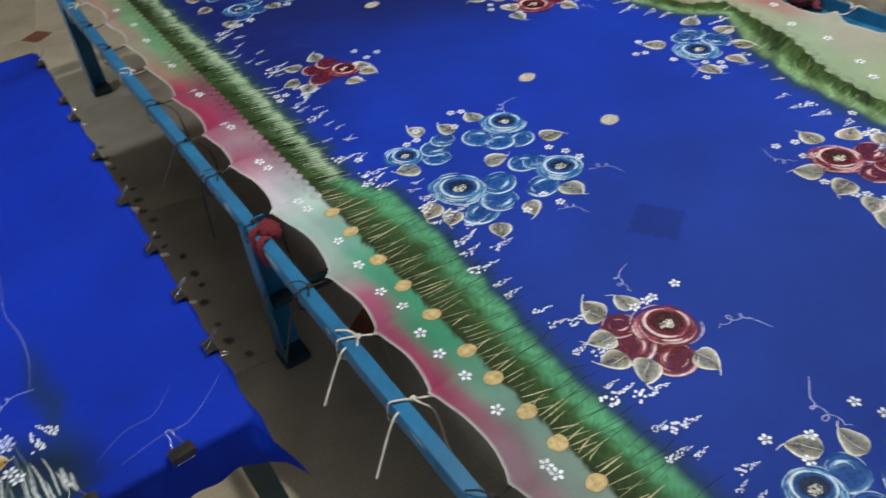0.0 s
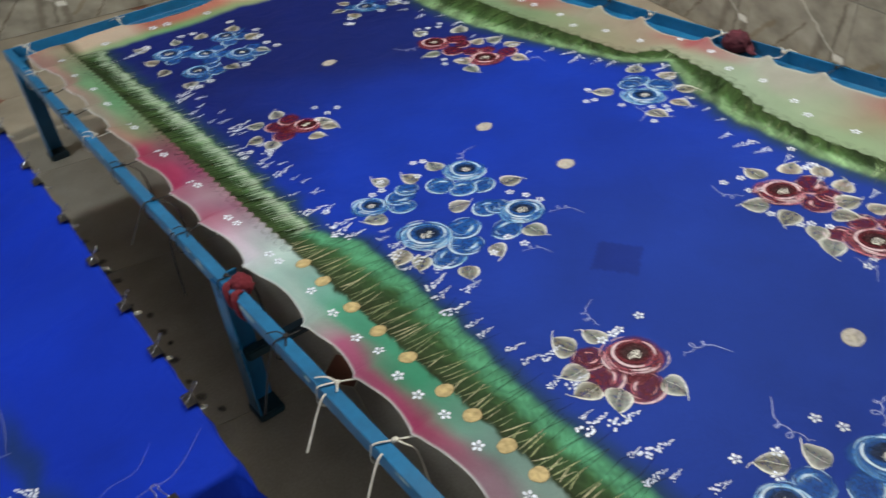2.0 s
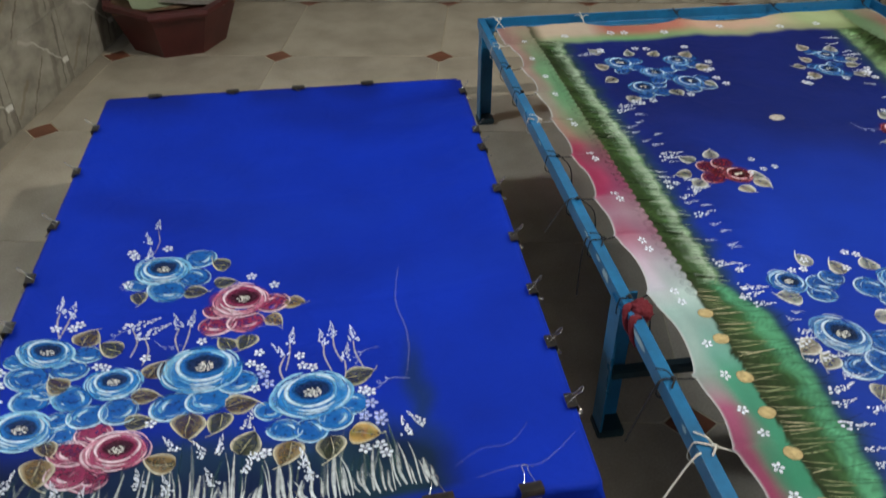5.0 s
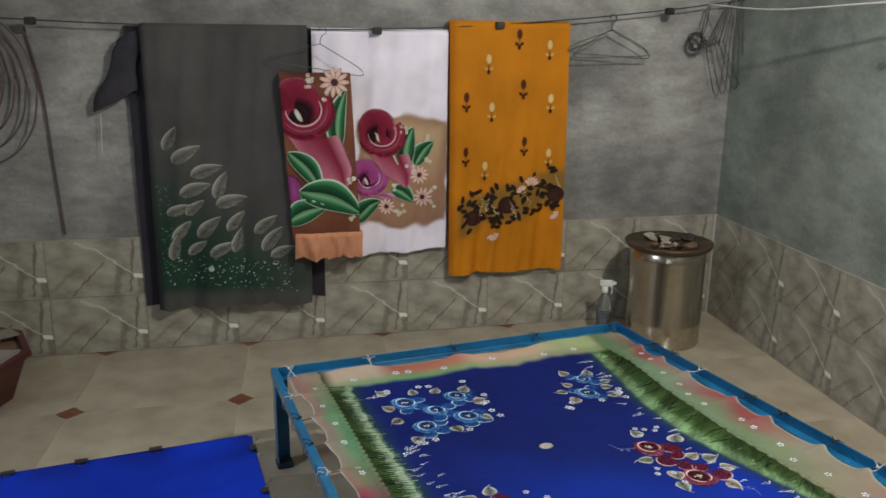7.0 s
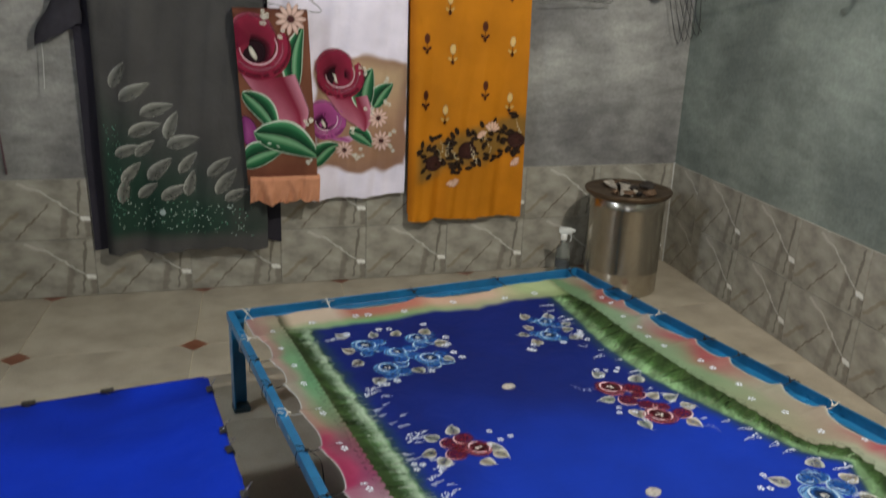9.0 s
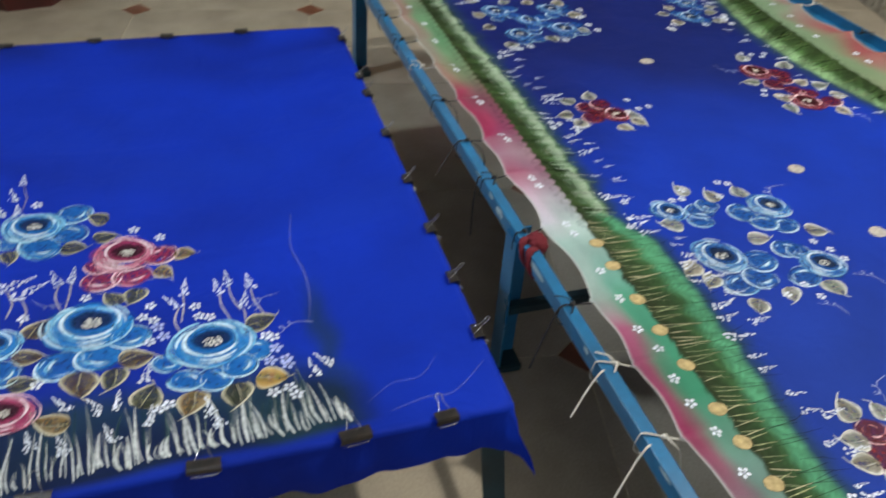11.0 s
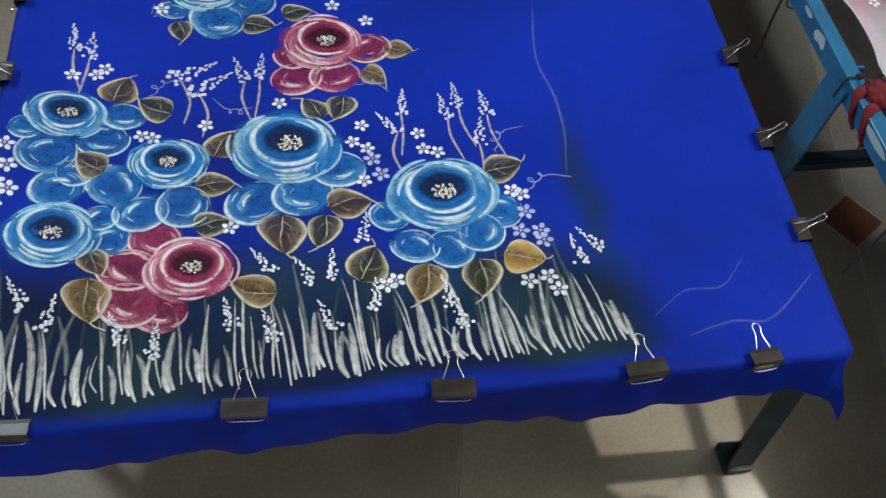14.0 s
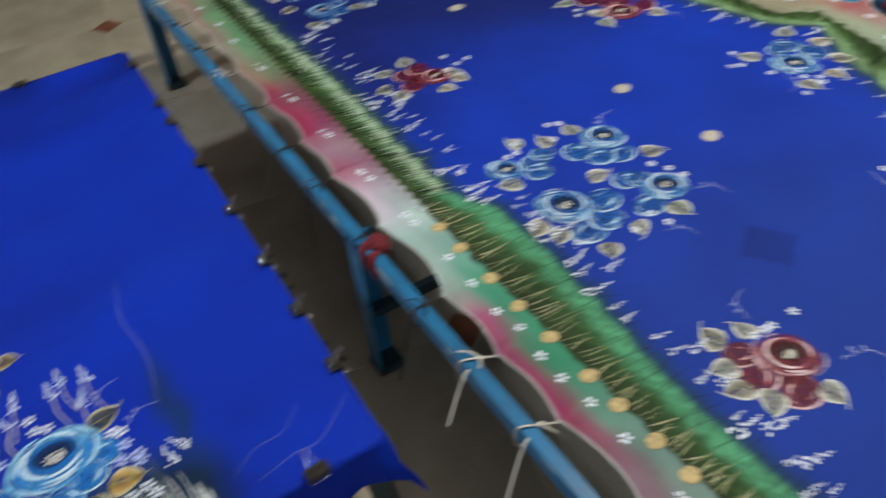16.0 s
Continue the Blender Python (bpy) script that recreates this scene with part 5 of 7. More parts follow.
cv = Brush(over_b)
y = 0.70
while y > -1.6:
    lo, li = 0.124, along(LEFT_IN, y)
    near = y < -0.44
    slant = rnd.uniform(-0.006, 0.004)
    if near:
        reach = lo + (li - lo) * rnd.uniform(0.45, 0.8)
        cv.stroke([(lo + rnd.uniform(0.0, 0.012), y), ((lo + reach) / 2, y + slant), (reach, y + 2.2 * slant)], rnd.uniform(0.0020, 0.0042), rnd.choice(((0.58, 0.55, 0.34), (0.40, 0.44, 0.22), (0.30, 0.36, 0.18))), 0.0008, 0.8, 0.2)
        if rnd.random() < 0.45:
            cv.stroke([(li - 0.03, y + slant), (li, y + slant * 2), (li + 0.022, y + slant * 3)], 0.0016, (0.010, 0.030, 0.022), 0.0009, 0.85, 0.3)
    else:
        cv.stroke([(lo + 0.008, y), ((lo + li) / 2, y - 0.003), (li - 0.006, y - 0.010 + slant)], rnd.uniform(0.0025, 0.0050), rnd.choice(((0.010, 0.022, 0.007), (0.05, 0.09, 0.03))), 0.0008, 0.8, 0.3)
        tuft = 0.012 * wave(y * 17, 6, 6)
        if rnd.random() < 0.16:
            cv.stroke([(lo + 0.006, y), ((lo + li) / 2, y - 0.006), (li - rnd.uniform(0.0, 0.02), y - 0.016)], rnd.uniform(0.007, 0.013), (0.010, 0.022, 0.007), 0.0006, 0.8, 0.25, 0.1)
        cv.stroke([(li - 0.036, y + 0.002), (li - 0.006 + tuft, y - 0.004), (li + tuft + rnd.uniform(0.004, 0.024), y - 0.010)], rnd.uniform(0.003, 0.0075), rnd.choice(((0.54, 0.64, 0.52), (0.42, 0.54, 0.42), (0.24, 0.38, 0.24), (0.10, 0.22, 0.10), (0.012, 0.03, 0.012))), 0.0007, 0.85, 0.2)
    y -= rnd.uniform(0.006, 0.0115)
y = 0.68
while y > -1.55:
    ro, ri = along(RIGHT_OUT, y), along(RIGHT_IN, y)
    slant = rnd.uniform(-0.02, 0.0)
    cv.stroke([(ro - 0.004, y), ((ro + ri) / 2, y + slant), (ri + 0.012, y + 2 * slant)], rnd.uniform(0.0022, 0.0045), rnd.choice(((0.020, 0.040, 0.010), (0.06, 0.12, 0.03), (0.16, 0.24, 0.08))), 0.0008, 0.75, 0.3)
    if rnd.random() < 0.3:
        fold = rnd.uniform(0.006, 0.013)
        cv.stroke([(ro - 0.006, y), ((ro + ri) / 2 + 0.01, y + slant - 0.004), (ri + rnd.uniform(0.0, 0.03), y + 2 * slant - rnd.uniform(0, 0.02))], fold, (0.010, 0.022, 0.006), 0.0007, 0.8, 0.25, 0.1)
        cv.stroke([(ri + 0.035, y + fold), (ri + 0.012, y + fold + slant), (ri - 0.010, y + fold + slant)], fold * 1.1, (0.26, 0.38, 0.20), 0.00075, 0.75, 0.3, 0.1)
    if rnd.random() < 0.3:
        cv.stroke([(ri + 0.02, y), (ri, y + slant * 0.6), (ri - 0.03, y + slant)], 0.0028, (0.25, 0.34, 0.22), 0.0009, 0.6, 0.2)
    y -= rnd.uniform(0.009, 0.017)
for side, stops in ((1, LEFT_IN),):
    for k in range(34):
        y = -0.5 - 0.033 * k + rnd.uniform(-0.01, 0.01)
        x = along(stops, y)
        cv.stroke([(x - 0.012, y), (x + 0.02, y + rnd.uniform(-0.008, 0.008)), (x + rnd.uniform(0.035, 0.06), y + rnd.uniform(-0.014, 0.010))], 0.0016, (0.008, 0.016, 0.05), 0.0010, 0.8, 0.3)
tagged(cv.done("frill_hatching", cloth_b, "fine pale and dark lines of the green frill"), kind="stuff")

for y in (-0.515, -0.577, -0.664, -0.736, -0.812, -0.897, -0.956, -1.025, -1.083, -1.15, -1.22, -1.29, -1.36, -1.44, -1.51):
    cv = Brush(over_b)
    cv.blob(0.121, y, 0.0145, 0.013, 0, (0.55, 0.42, 0.20), (0.46, 0.35, 0.17), 0.0011, 0.88, 1.0, 18, 0.1)
    cv.done("painted_scallop", cloth_b, "tan painted scallop")
cv = Brush(over_b)
y = 0.72
while y > -0.48:
    cv.blob(0.121, y, 0.0115, 0.011, 0, band(y, 0.9), band(y, 0.9), 0.0010, 0.9, 1.0, 12, 0.2)
    cv.arc(0.121, y, 0.010, 0.010, 0, -70, 70, 0.0022, (0.40, 0.30, 0.16), 0.0012, 0.5)
    y -= 0.024
y = 0.66
while y > -1.5:
    x = along(RIGHT_OUT, y)
    cv.blob(x + 0.002, y, 0.012, 0.016, 0, band_r(y, 0.9), band_r(y, 0.9), 0.0010, 0.9, 1.0, 12, 0.2)
    cv.arc(x + 0.002, y, 0.011, 0.016, 0, 110, 250, 0.003, (0.045, 0.05, 0.02), 0.0012, 0.6)
    y -= 0.036
tagged(cv.done("scallop_edging", cloth_b, "scalloped painted edge of the hem"), kind="stuff")


# ---- ties and rags ----
def tie(x0, y0, x1, y1, mat, label, tail, rail_dir):
    """A cotton tape from the hem at x0, y0 to the rail at x1, y1, looped round the rail, with loose ends."""
    holder = thing("lacing_tie", label, "tie", group="lacing ties")
    hem, top = Vector((x0, y0, 0.327)), Vector((x1, y1, RIM + 0.003))
    d = (top - hem)
    out = Vector((d.x, d.y, 0)).normalized()
    bm = bmesh.new()
    tube(bm, sweep([hem - out * 0.008 + Vector((0, 0, 0.004)), hem + Vector((0, 0, 0.005)), (hem + top) / 2 + Vector((0, 0, rnd.uniform(-0.006, 0.004))), top, top + out * 0.006 + Vector((0, 0, -0.008)), top + out * 0.007 + Vector((0, 0, -0.034)), top - out * 0.012 + Vector((0, 0, -0.045))], 4), 0.0016, 6, 0.6)
    part("strap", bm, mat, holder)
    bm = bmesh.new()
    k = hem.lerp(top, rnd.uniform(0.45, 0.75)) + Vector((0, 0, 0.003))
    bmesh.ops.create_icosphere(bm, subdivisions=2, radius=0.0045, matrix=Matrix.Translation(k) @ Matrix.Diagonal((1.2, 0.9, 0.8, 1)))
    for v in bm.verts:
        v.co += 0.0018 * Vector((wave(v.co.x * 300, v.co.y * 300, 1), wave(v.co.x * 300, v.co.y * 300, 5), wave(v.co.y * 300, v.co.z * 300, 9)))
    part("knot", bm, mat, holder, smooth=True)
    for s in (1, -1):
        if s < 0 and rnd.random() < 0.4:
            continue
        bm = bmesh.new()
        along_rail = Vector(rail_dir) * s
        if tail > 0.05 and s > 0:
            pts = [k, k + along_rail * 0.014 + Vector((0, 0, 0.004)), Vector((0.036, k.y - 0.018, 0.312)), Vector((0.040, k.y - 0.030, 0.305 - 0.6 * tail)), Vector((0.044, k.y - 0.034, 0.305 - tail))]
        else:
            pts = [k, k + along_rail * 0.010 + out * 0.006 + Vector((0, 0, 0.006)), k + along_rail * 0.022 + out * 0.016 + Vector((0, 0, 0.001))]
        tube(bm, sweep(pts, 4), 0.0016, 6, 0.6)
        part("loose_end", bm, mat, holder)
    return holder


def long_tail(holder, x, y, drop, away, mat):
    """A long loose end that hangs down outside the rail."""
    bm = bmesh.new()
    tube(bm, sweep([(x + 0.004, y, RIM + 0.004), (x - 0.006, y - 0.004, RIM + 0.002), (x - 0.010 - 0.3 * away, y - 0.012, RIM - 0.35 * drop), (x - 0.008 - away, y - 0.03, RIM - drop)], 5), 0.0017, 6, 0.6)
    part("loose_end", bm, mat, holder)


for k, y in enumerate(TIES_L):
    white = k in (0, 3, 9, 10, 12)
    laced = tie(0.038, y, XL + 0.002, y + rnd.uniform(-0.012, 0.02), WHITE_TAPE if white else BLACK_TAPE, "white cotton tape lacing the cloth to the rail" if white else "black cotton tape lacing the cloth to the rail", (0.075 if k in (4, 5, 7, 10) else 0.03), (0.2, -1, 0))
    if k in (5, 6, 8, 9, 10):
        long_tail(laced, XL - 0.004, y, (0.050, 0.11, 0.09, 0.09, 0.045)[k % 5], (0.012, 0.03, 0.045)[k % 3] if k < 9 else 0.045, WHITE_TAPE if white else BLACK_TAPE)
for k, y in enumerate(TIES_R):
    white = k in (2, 6, 7, 8)
    tie(right_hem(y) - 0.002, y, right_rail(y) + 0.016, y + rnd.uniform(-0.02, 0.02), WHITE_TAPE if white else BLACK_TAPE, "white cotton tape lacing the cloth to the rail" if white else "black cotton tape lacing the cloth to the rail", 0.02, (0, 1, 0))
for k, x in enumerate(TIES_T):
    tie(x, B_TOP - 0.006, x + rnd.uniform(-0.01, 0.01), 0.882, WHITE_TAPE if k == 0 else BLACK_TAPE, "short tape lacing the cloth to the rail", 0.02, (1, 0, 0))
tie(0.052, 0.80, 0.04, 0.882, WHITE_TAPE, "white cotton tape at the corner of the frame", 0.06, (1, 0, 0))
tie(1.215, 0.80, 1.235, 0.882, BLACK_TAPE, "black cotton tape at the corner of the frame", 0.02, (1, 0, 0))


def rag(x, y, size, mat, label, hang, seed):
    """A strip of rag wound round the rail into a lump, with loose folds."""
    holder = thing("knotted_rag", label, "rag")
    bm = bmesh.new()
    bmesh.ops.create_icosphere(bm, subdivisions=4, radius=1.0)
    for v in bm.verts:
        d = v.co.normalized()
        fold = 0.22 * abs(wave(d.x * 2.6 + seed, d.y * 2.6, d.z * 2.6)) + 0.16 * abs(wave(d.x * 6 + seed, d.y * 6, d.z * 6)) + 0.05 * wave(d.x * 14, d.y * 14, seed)
        v.co = d * (0.72 + 1.2 * fold)
        v.co = Vector((v.co.x * size * 0.95, v.co.y * size * 1.15, v.co.z * size * 0.85)) + Vector((x, y, RIM - 0.004))
    part("knot", bm, mat, holder, smooth=True)
    for k in range(2):
        bm = bmesh.new()
        a = Vector((x - 0.010 * (1 if x < 0.5 else -1), y - 0.02 + 0.03 * k, RIM))
        tube(bm, sweep([a, a + Vector((-0.016, -0.01, 0.004)) * (1 if x < 0.5 else -1), a + Vector((-0.018, -0.025, -hang * 0.6)), a + Vector((-0.012, -0.03, -hang))], 5), size * 0.28, 8, 0.45)
        part("loose_fold", bm, mat, holder, smooth=True)


rag(0.016, -0.495, 0.024, RED_RAG, "crimson rag knotted round the blue rail", 0.035, 3)
rag(right_rail(-0.50) - 0.004, -0.50, 0.036, MAROON_RAG, "dark maroon rag knotted round the blue rail", 0.02, 8)


# ---- binder clips ----
def clip(width, outward):
    """A binder clip gripping an edge; its local y points in over the cloth."""
    holder = thing("binder_clip", "black binder clip with bright wire handles on the cloth's edge", "clip", group="binder clips")
    bm = bmesh.new()
    w = width / 2
    outer = [(0.010, 0.0030), (0.006, 0.0040), (-0.005, 0.0044), (-0.0070, 0.002), (-0.0070, -0.0050), (-0.0055, -0.0070), (0.010, -0.0092)]
    inner = [(0.010, -0.0080), (-0.0045, -0.0060), (-0.0057, -0.0044), (-0.0057, 0.0014), (-0.0045, 0.0032), (0.006, 0.0028), (0.010, 0.0018)]
    rings = [[bm.verts.new((x, y, z)) for y, z in outer + inner] for x in (-w, w)]
    n = len(rings[0])
    for k in range(n):
        bm.faces.new((rings[0][k], rings[0][(k + 1) % n], rings[1][(k + 1) % n], rings[1][k]))
    for ring in rings:
        for k in range(6):
            bm.faces.new((ring[k], ring[k + 1], ring[n - 2 - k], ring[n - 1 - k]))
    bmesh.ops.recalc_face_normals(bm, faces=bm.faces)
    body = part("body", bm, CLIP_BLACK, holder)
    s = width / 0.041
    ways = []
    if outward:
        ways.append([(0.010, 0.010, 0.004), (0.007, 0.003, 0.009), (0.0036, -0.005, 0.017), (0.0055, -0.010, 0.023), (0.0038, -0.013, 0.027), (0, -0.0138, 0.0277)])
        ways.append([(0.010, 0.008, -0.0105), (0.007, -0.002, -0.014), (0.0036, -0.009, -0.020), (0.0055, -0.015, -0.022), (0.0036, -0.018, -0.023), (0, -0.0188, -0.0235)])
    else:
        ways.append([(0.010, 0.009, 0.0035), (0.0075, 0.015, 0.005), (0.0042, 0.024, 0.007), (0.0055, 0.030, 0.0085), (0.0036, 0.034, 0.009), (0, 0.0352, 0.0092)])
        ways.append([(0.0165, -0.003, -0.0082), (0.016, -0.0070, -0.0080), (0.013, -0.0083, -0.0076), (0.008, -0.0085, -0.0075), (0.004, -0.0086, -0.0075), (0, -0.0086, -0.0075)])
    for pts in ways:
        bm = bmesh.new()
        half = [(x * s, y, z) for x, y, z in pts]
        tube(bm, sweep(half + [(-x, y, z) for x, y, z in half[-2::-1]], 3), 0.00058, 6)
        part("handle", bm, CHROME, holder, "bright steel wire handle", smooth=True)
    return holder


near_clip, side_clip, small_clip = clip(0.041, False), clip(0.028, True), clip(0.031, False)


def put_clip(model, x, y, turn, first):
    m = pose(x, y, RIM + rnd.uniform(-0.001, 0.001), rnd.uniform(-4, 4), 0, turn + rnd.uniform(-5, 5))
    if first:
        model.matrix_world = m
    else:
        copy_thing(model, m)


for k, x in enumerate((-0.952, -0.749, -0.559, -0.372)):
    put_clip(near_clip, x, AY0, 0, k == 0)
put_clip(small_clip, -0.250, AY0, 0, True)
for x in (-0.90, -0.711, -0.548, -0.374):
    put_clip(small_clip, x, AY1, 180, False)
for k, y in enumerate((0.38, 0.172, 0.086, -0.091, -0.263, -0.422, -0.555, -0.682)):
    put_clip(side_clip, edge_a(y), y, 90, k == 0)
for y in (0.30, 0.10, -0.10, -0.27, -0.40, -0.60):
    put_clip(side_clip, AX0, y, -90, False)


# ---- the line and the cloths on it ----
def cord(name, label, pts, radius, mat, category="cord"):
    bm = bmesh.new()
    tube(bm, sweep(pts, 6), radius, 6)
    return tagged(part(name, bm, mat, smooth=True), label, category)


LINE = 0.055
line_pts = [on_wall(LEFT_U, LINE, 1.43), on_wall(-0.76, LINE, 1.405), on_wall(-0.38, LINE, 1.393), on_wall(0.30, LINE, 1.382), on_wall(0.91, LINE, 1.400), on_wall(1.46, LINE, 1.440), on_wall(1.95, LINE, 1.492), on_wall(2.12, LINE, 1.515), on_wall(RIGHT_U, LINE + 0.02, 1.54)]
cord("clothes_line", "dark thin cord strung along the cement wall", line_pts, 0.003, CORD_DARK)
a = on_wall(2.12, LINE + 0.01, 1.517)
b = CORNER_R + SIDE * 1.6 + Vector((-0.03, 0, 1.50))
cord("drying_cord", "white cord stretched along the side wall", [a, a.lerp(b, 0.3) + Vector((0, 0, -0.03)), a.lerp(b, 0.6) + Vector((0, 0, -0.02)), b], 0.004, CORD_WHITE)


hook_at = a.lerp(b, 0.763) + Vector((0, 0, -0.022))
cord("cord_hook", "small dark wire hook hanging on the white cord", [hook_at + Vector((0, 0, 0.010)), hook_at + Vector((0.002, 0.006, -0.012)), hook_at + Vector((0, 0, -0.050)), hook_at + Vector((0, 0.008, -0.078)), hook_at + Vector((0, 0.024, -0.080)), hook_at + Vector((0, 0.030, -0.062))], 0.005, CORD_DARK, "hook")


class Hanging:
    """A cloth folded over the line: u0 to u1 along the wall, from z1 down to z0."""

    def __init__(self, name, label, u0, u1, z0, z1, off, folds, depth, seed, lean=0.0, hem=0.012, droop=0.0):
        self.u0, self.u1, self.z0, self.z1, self.off, self.folds, self.depth, self.seed, self.lean, self.hem, self.droop = u0, u1, z0, z1, off, folds, depth, seed, lean, hem, droop
        self.thing = thing(name, label, "cloth", group="cloths on the line")

    def bulge(self, u, z):
        s, v = (u - self.u0) / (self.u1 - self.u0), (z - self.z0) / (self.z1 - self.z0)
        k = 0.35 + 0.9 * min(1.0, max(0.0, 1 - v))
        return self.off + self.depth * k * (wave(s * self.folds + 0.9 * v * v, 0.5 * v, self.seed) + 0.6 * wave(s * self.folds * 2.4 - 1.8 * v, 1.2 * v, self.seed + 5)) - 0.012 * max(0.0, 1 - v)

    def over(self, u, z, h):
        lean = self.lean * (self.z1 - z) / (self.z1 - self.z0)
        u = min(self.u1 + lean, max(self.u0 + lean, u))
        return tuple(on_wall(u, self.bulge(u, z) + h, z))

    def sheet(self, dye, nx=110, ny=170):
        def place(s, v):
            u = self.u0 + (self.u1 - self.u0) * s + self.lean * (1 - v)
            low = self.z0 + self.hem * (wave(s * 5, self.seed, 2) + 0.4 * wave(s * 13, self.seed, 4)) + self.droop * 4 * s * (1 - s)
            z = low + (self.z1 - low) * v
            if v > 0.985:
                return tuple(on_wall(u, self.bulge(u, z) - 0.02 * (v - 0.985) / 0.015, z + 0.004))
            return tuple(on_wall(u, self.bulge(u, z), z))
        verts, faces, cols = sheet(nx, ny, place, lambda x, y, z, s, v: dye(self.u0 + (self.u1 - self.u0) * s + self.lean * (1 - v), z))
        part("front_fall", dyed("front_fall", verts, faces, cols, CLOTH), None, self.thing)
        back = [tuple(Vector(p) + WY * 0.022 + Vector((0, 0, 0.0))) for p in verts]
        part("back_fall", dyed("back_fall", [(x, y, max(z, self.z0 + 0.03)) for x, y, z in back], faces, cols, CLOTH), None, self.thing)


# dark garment behind the grey cloth
def navy_dye(u, z):
    return (0.034, 0.031, 0.042)


garment = Hanging("dark_garment", "dark navy garment with a short sleeve hung behind grey cloth", -0.43, 0.345, 0.205, 1.385, 0.030, 4, 0.008, 61, 0.0, 0.02)
garment.sheet(navy_dye, 60, 60)
bm = bmesh.new()
rows = []
for k in range(17):
    t = k / 16
    ctr, w = (-0.40 - 0.085 * t + 0.008 * math.sin(7 * t), 1.36 - 0.27 * t), 0.060 + 0.035 * t + 0.006 * math.sin(9 * t)
    ring = []
    for i in range(20):
        a = 2 * math.pi * i / 20
        fold = 0.012 * wave(3 * t, a, 5) + 0.008 * wave(9 * t, 2 * a, 8)
        ring.append(bm.verts.new(on_wall(ctr[0] + w * math.cos(a) * (0.9 + 3 * fold), 0.040 + 0.022 * math.sin(a) + fold, ctr[1] + w * math.cos(a) * 0.45 + fold)))
    rows.append(ring)
for p, q in zip(rows, rows[1:]):
    for i in range(20):
        bm.faces.new((p[i], p[(i + 1) % 20], q[(i + 1) % 20], q[i]))
part("sleeve", bm, material("navy_cloth", (0.034, 0.031, 0.042), 0.85, scale=30), garment.thing, smooth=True)

# charcoal cloth with pale leaves
grey = Hanging("grey_cloth", "charcoal grey cloth with painted pale leaves and green wash", -0.362, 0.292, 0.200, 1.395, 0.082, 3.4, 0.052, 12, -0.01, 0.030)


def grey_dye(u, z):
    g = step(0.80, 0.36, z + 0.75 * (u + 0.10) + 0.08 * wave(u * 9, z * 9, 3)) * step(0.24, 0.30, z)
    c = lerp((0.076, 0.073, 0.071), (0.012, 0.044, 0.028), 0.88 * g)
    # narrow left edge runs to near black
    return lerp((0.02, 0.02, 0.022), c, step(-0.372, -0.335, u))


grey.sheet(grey_dye)
PALE = (0.44, 0.44, 0.39)


def pale_leaf(cv, x, y, size, ang, h=0.004):
    """A brushed leaf: loaded along its upper edge, thinning out towards the lower one, with a pointed tip."""
    c, s = math.cos(ang), math.sin(ang)
    rows, top = [], []
    for i in range(13):
        t = i / 12
        w = 0.21 * size * math.sin(math.pi * t ** 0.7) ** 0.8 + 0.0012
        bend = -0.16 * size * t * t + 0.05 * size
        row = []
        for q, k, al in ((1.05, 1.0, 0.0), (0.90, 1.0, 0.95), (0.45, 0.62, 0.85), (0.0, 0.36, 0.75), (-0.5, 0.50, 0.70), (-0.95, 0.70, 0.55), (-1.08, 0.70, 0.0)):
            k *= 0.85 + 0.3 * wave(t * 7, q * 5, x * 30 + y * 17)
            p, v = size * (t - 0.5), bend + w * q
            row.append(cv.point(x + c * p - s * v, y + s * p + c * v, h, tuple(m * k for m in PALE), al))
        rows.append(row)
        p, v = size * (t - 0.5), bend + w * 0.9
        top.append((x + c * p - s * v, y + s * p + c * v))
    for p, q in zip(rows, rows[1:]):
        for k in range(6):
            cv.f.append((p[k], q[k], q[k + 1], p[k + 1]))
    cv.stroke(top[2:], size * 0.05, (0.60, 0.60, 0.54), h + 0.0004, 0.8, 0.2, 0.2)


for x, y, size, ang in ((-0.280, 0.942, 0.10, 62), (-0.222, 0.878, 0.12, 30), (-0.143, 0.805, 0.12, 18), (-0.193, 0.727, 0.12, 20), (-0.089, 0.741, 0.11, 68), (-0.046, 0.674, 0.12, 15), (-0.261, 0.639, 0.10, 20), (-0.198, 0.647, 0.09, 40), (-0.146, 0.561, 0.12, 45), (-0.032, 0.586, 0.10, 50), (0.091, 0.569, 0.11, 40), (-0.258, 0.546, 0.10, 50), (-0.198, 0.469, 0.09, 40), (-0.093, 0.464, 0.11, 30), (-0.027, 0.499, 0.10, 75), (0.117, 0.505, 0.12, 52), (0.159, 0.447, 0.10, 25), (-0.290, 0.473, 0.10, 80)):
    cv = Brush(grey.over, PRINT)
    pale_leaf(cv, x, y, size * 1.12, math.radians(ang + 8))
    cv.done("painted_leaf", grey.thing)
cv = Brush(grey.over, PRINT)
for k in range(170):
    u, z = rnd.uniform(-0.33, 0.22), rnd.uniform(0.28, 0.42)
    cv.dot(u, z - 0.10 * (u + 0.05), rnd.uniform(0.002, 0.0045), rnd.choice(((0.10, 0.30, 0.20), (0.35, 0.45, 0.38), (0.5, 0.6, 0.55))), 0.004, 0.9)
for k in range(60):
    u, z = rnd.uniform(-0.345, -0.29), rnd.uniform(0.35, 0.75)
    cv.dot(u, z, rnd.uniform(0.002, 0.004), (0.14, 0.34, 0.25), 0.004, 0.8)
cv.dot(-0.145, 0.377, 0.016, (0.55, 0.65, 0.65), 0.0045, 0.7)
tagged(cv.done("painted_speckles", grey.thing, "pale green painted speckles"), kind="stuff")

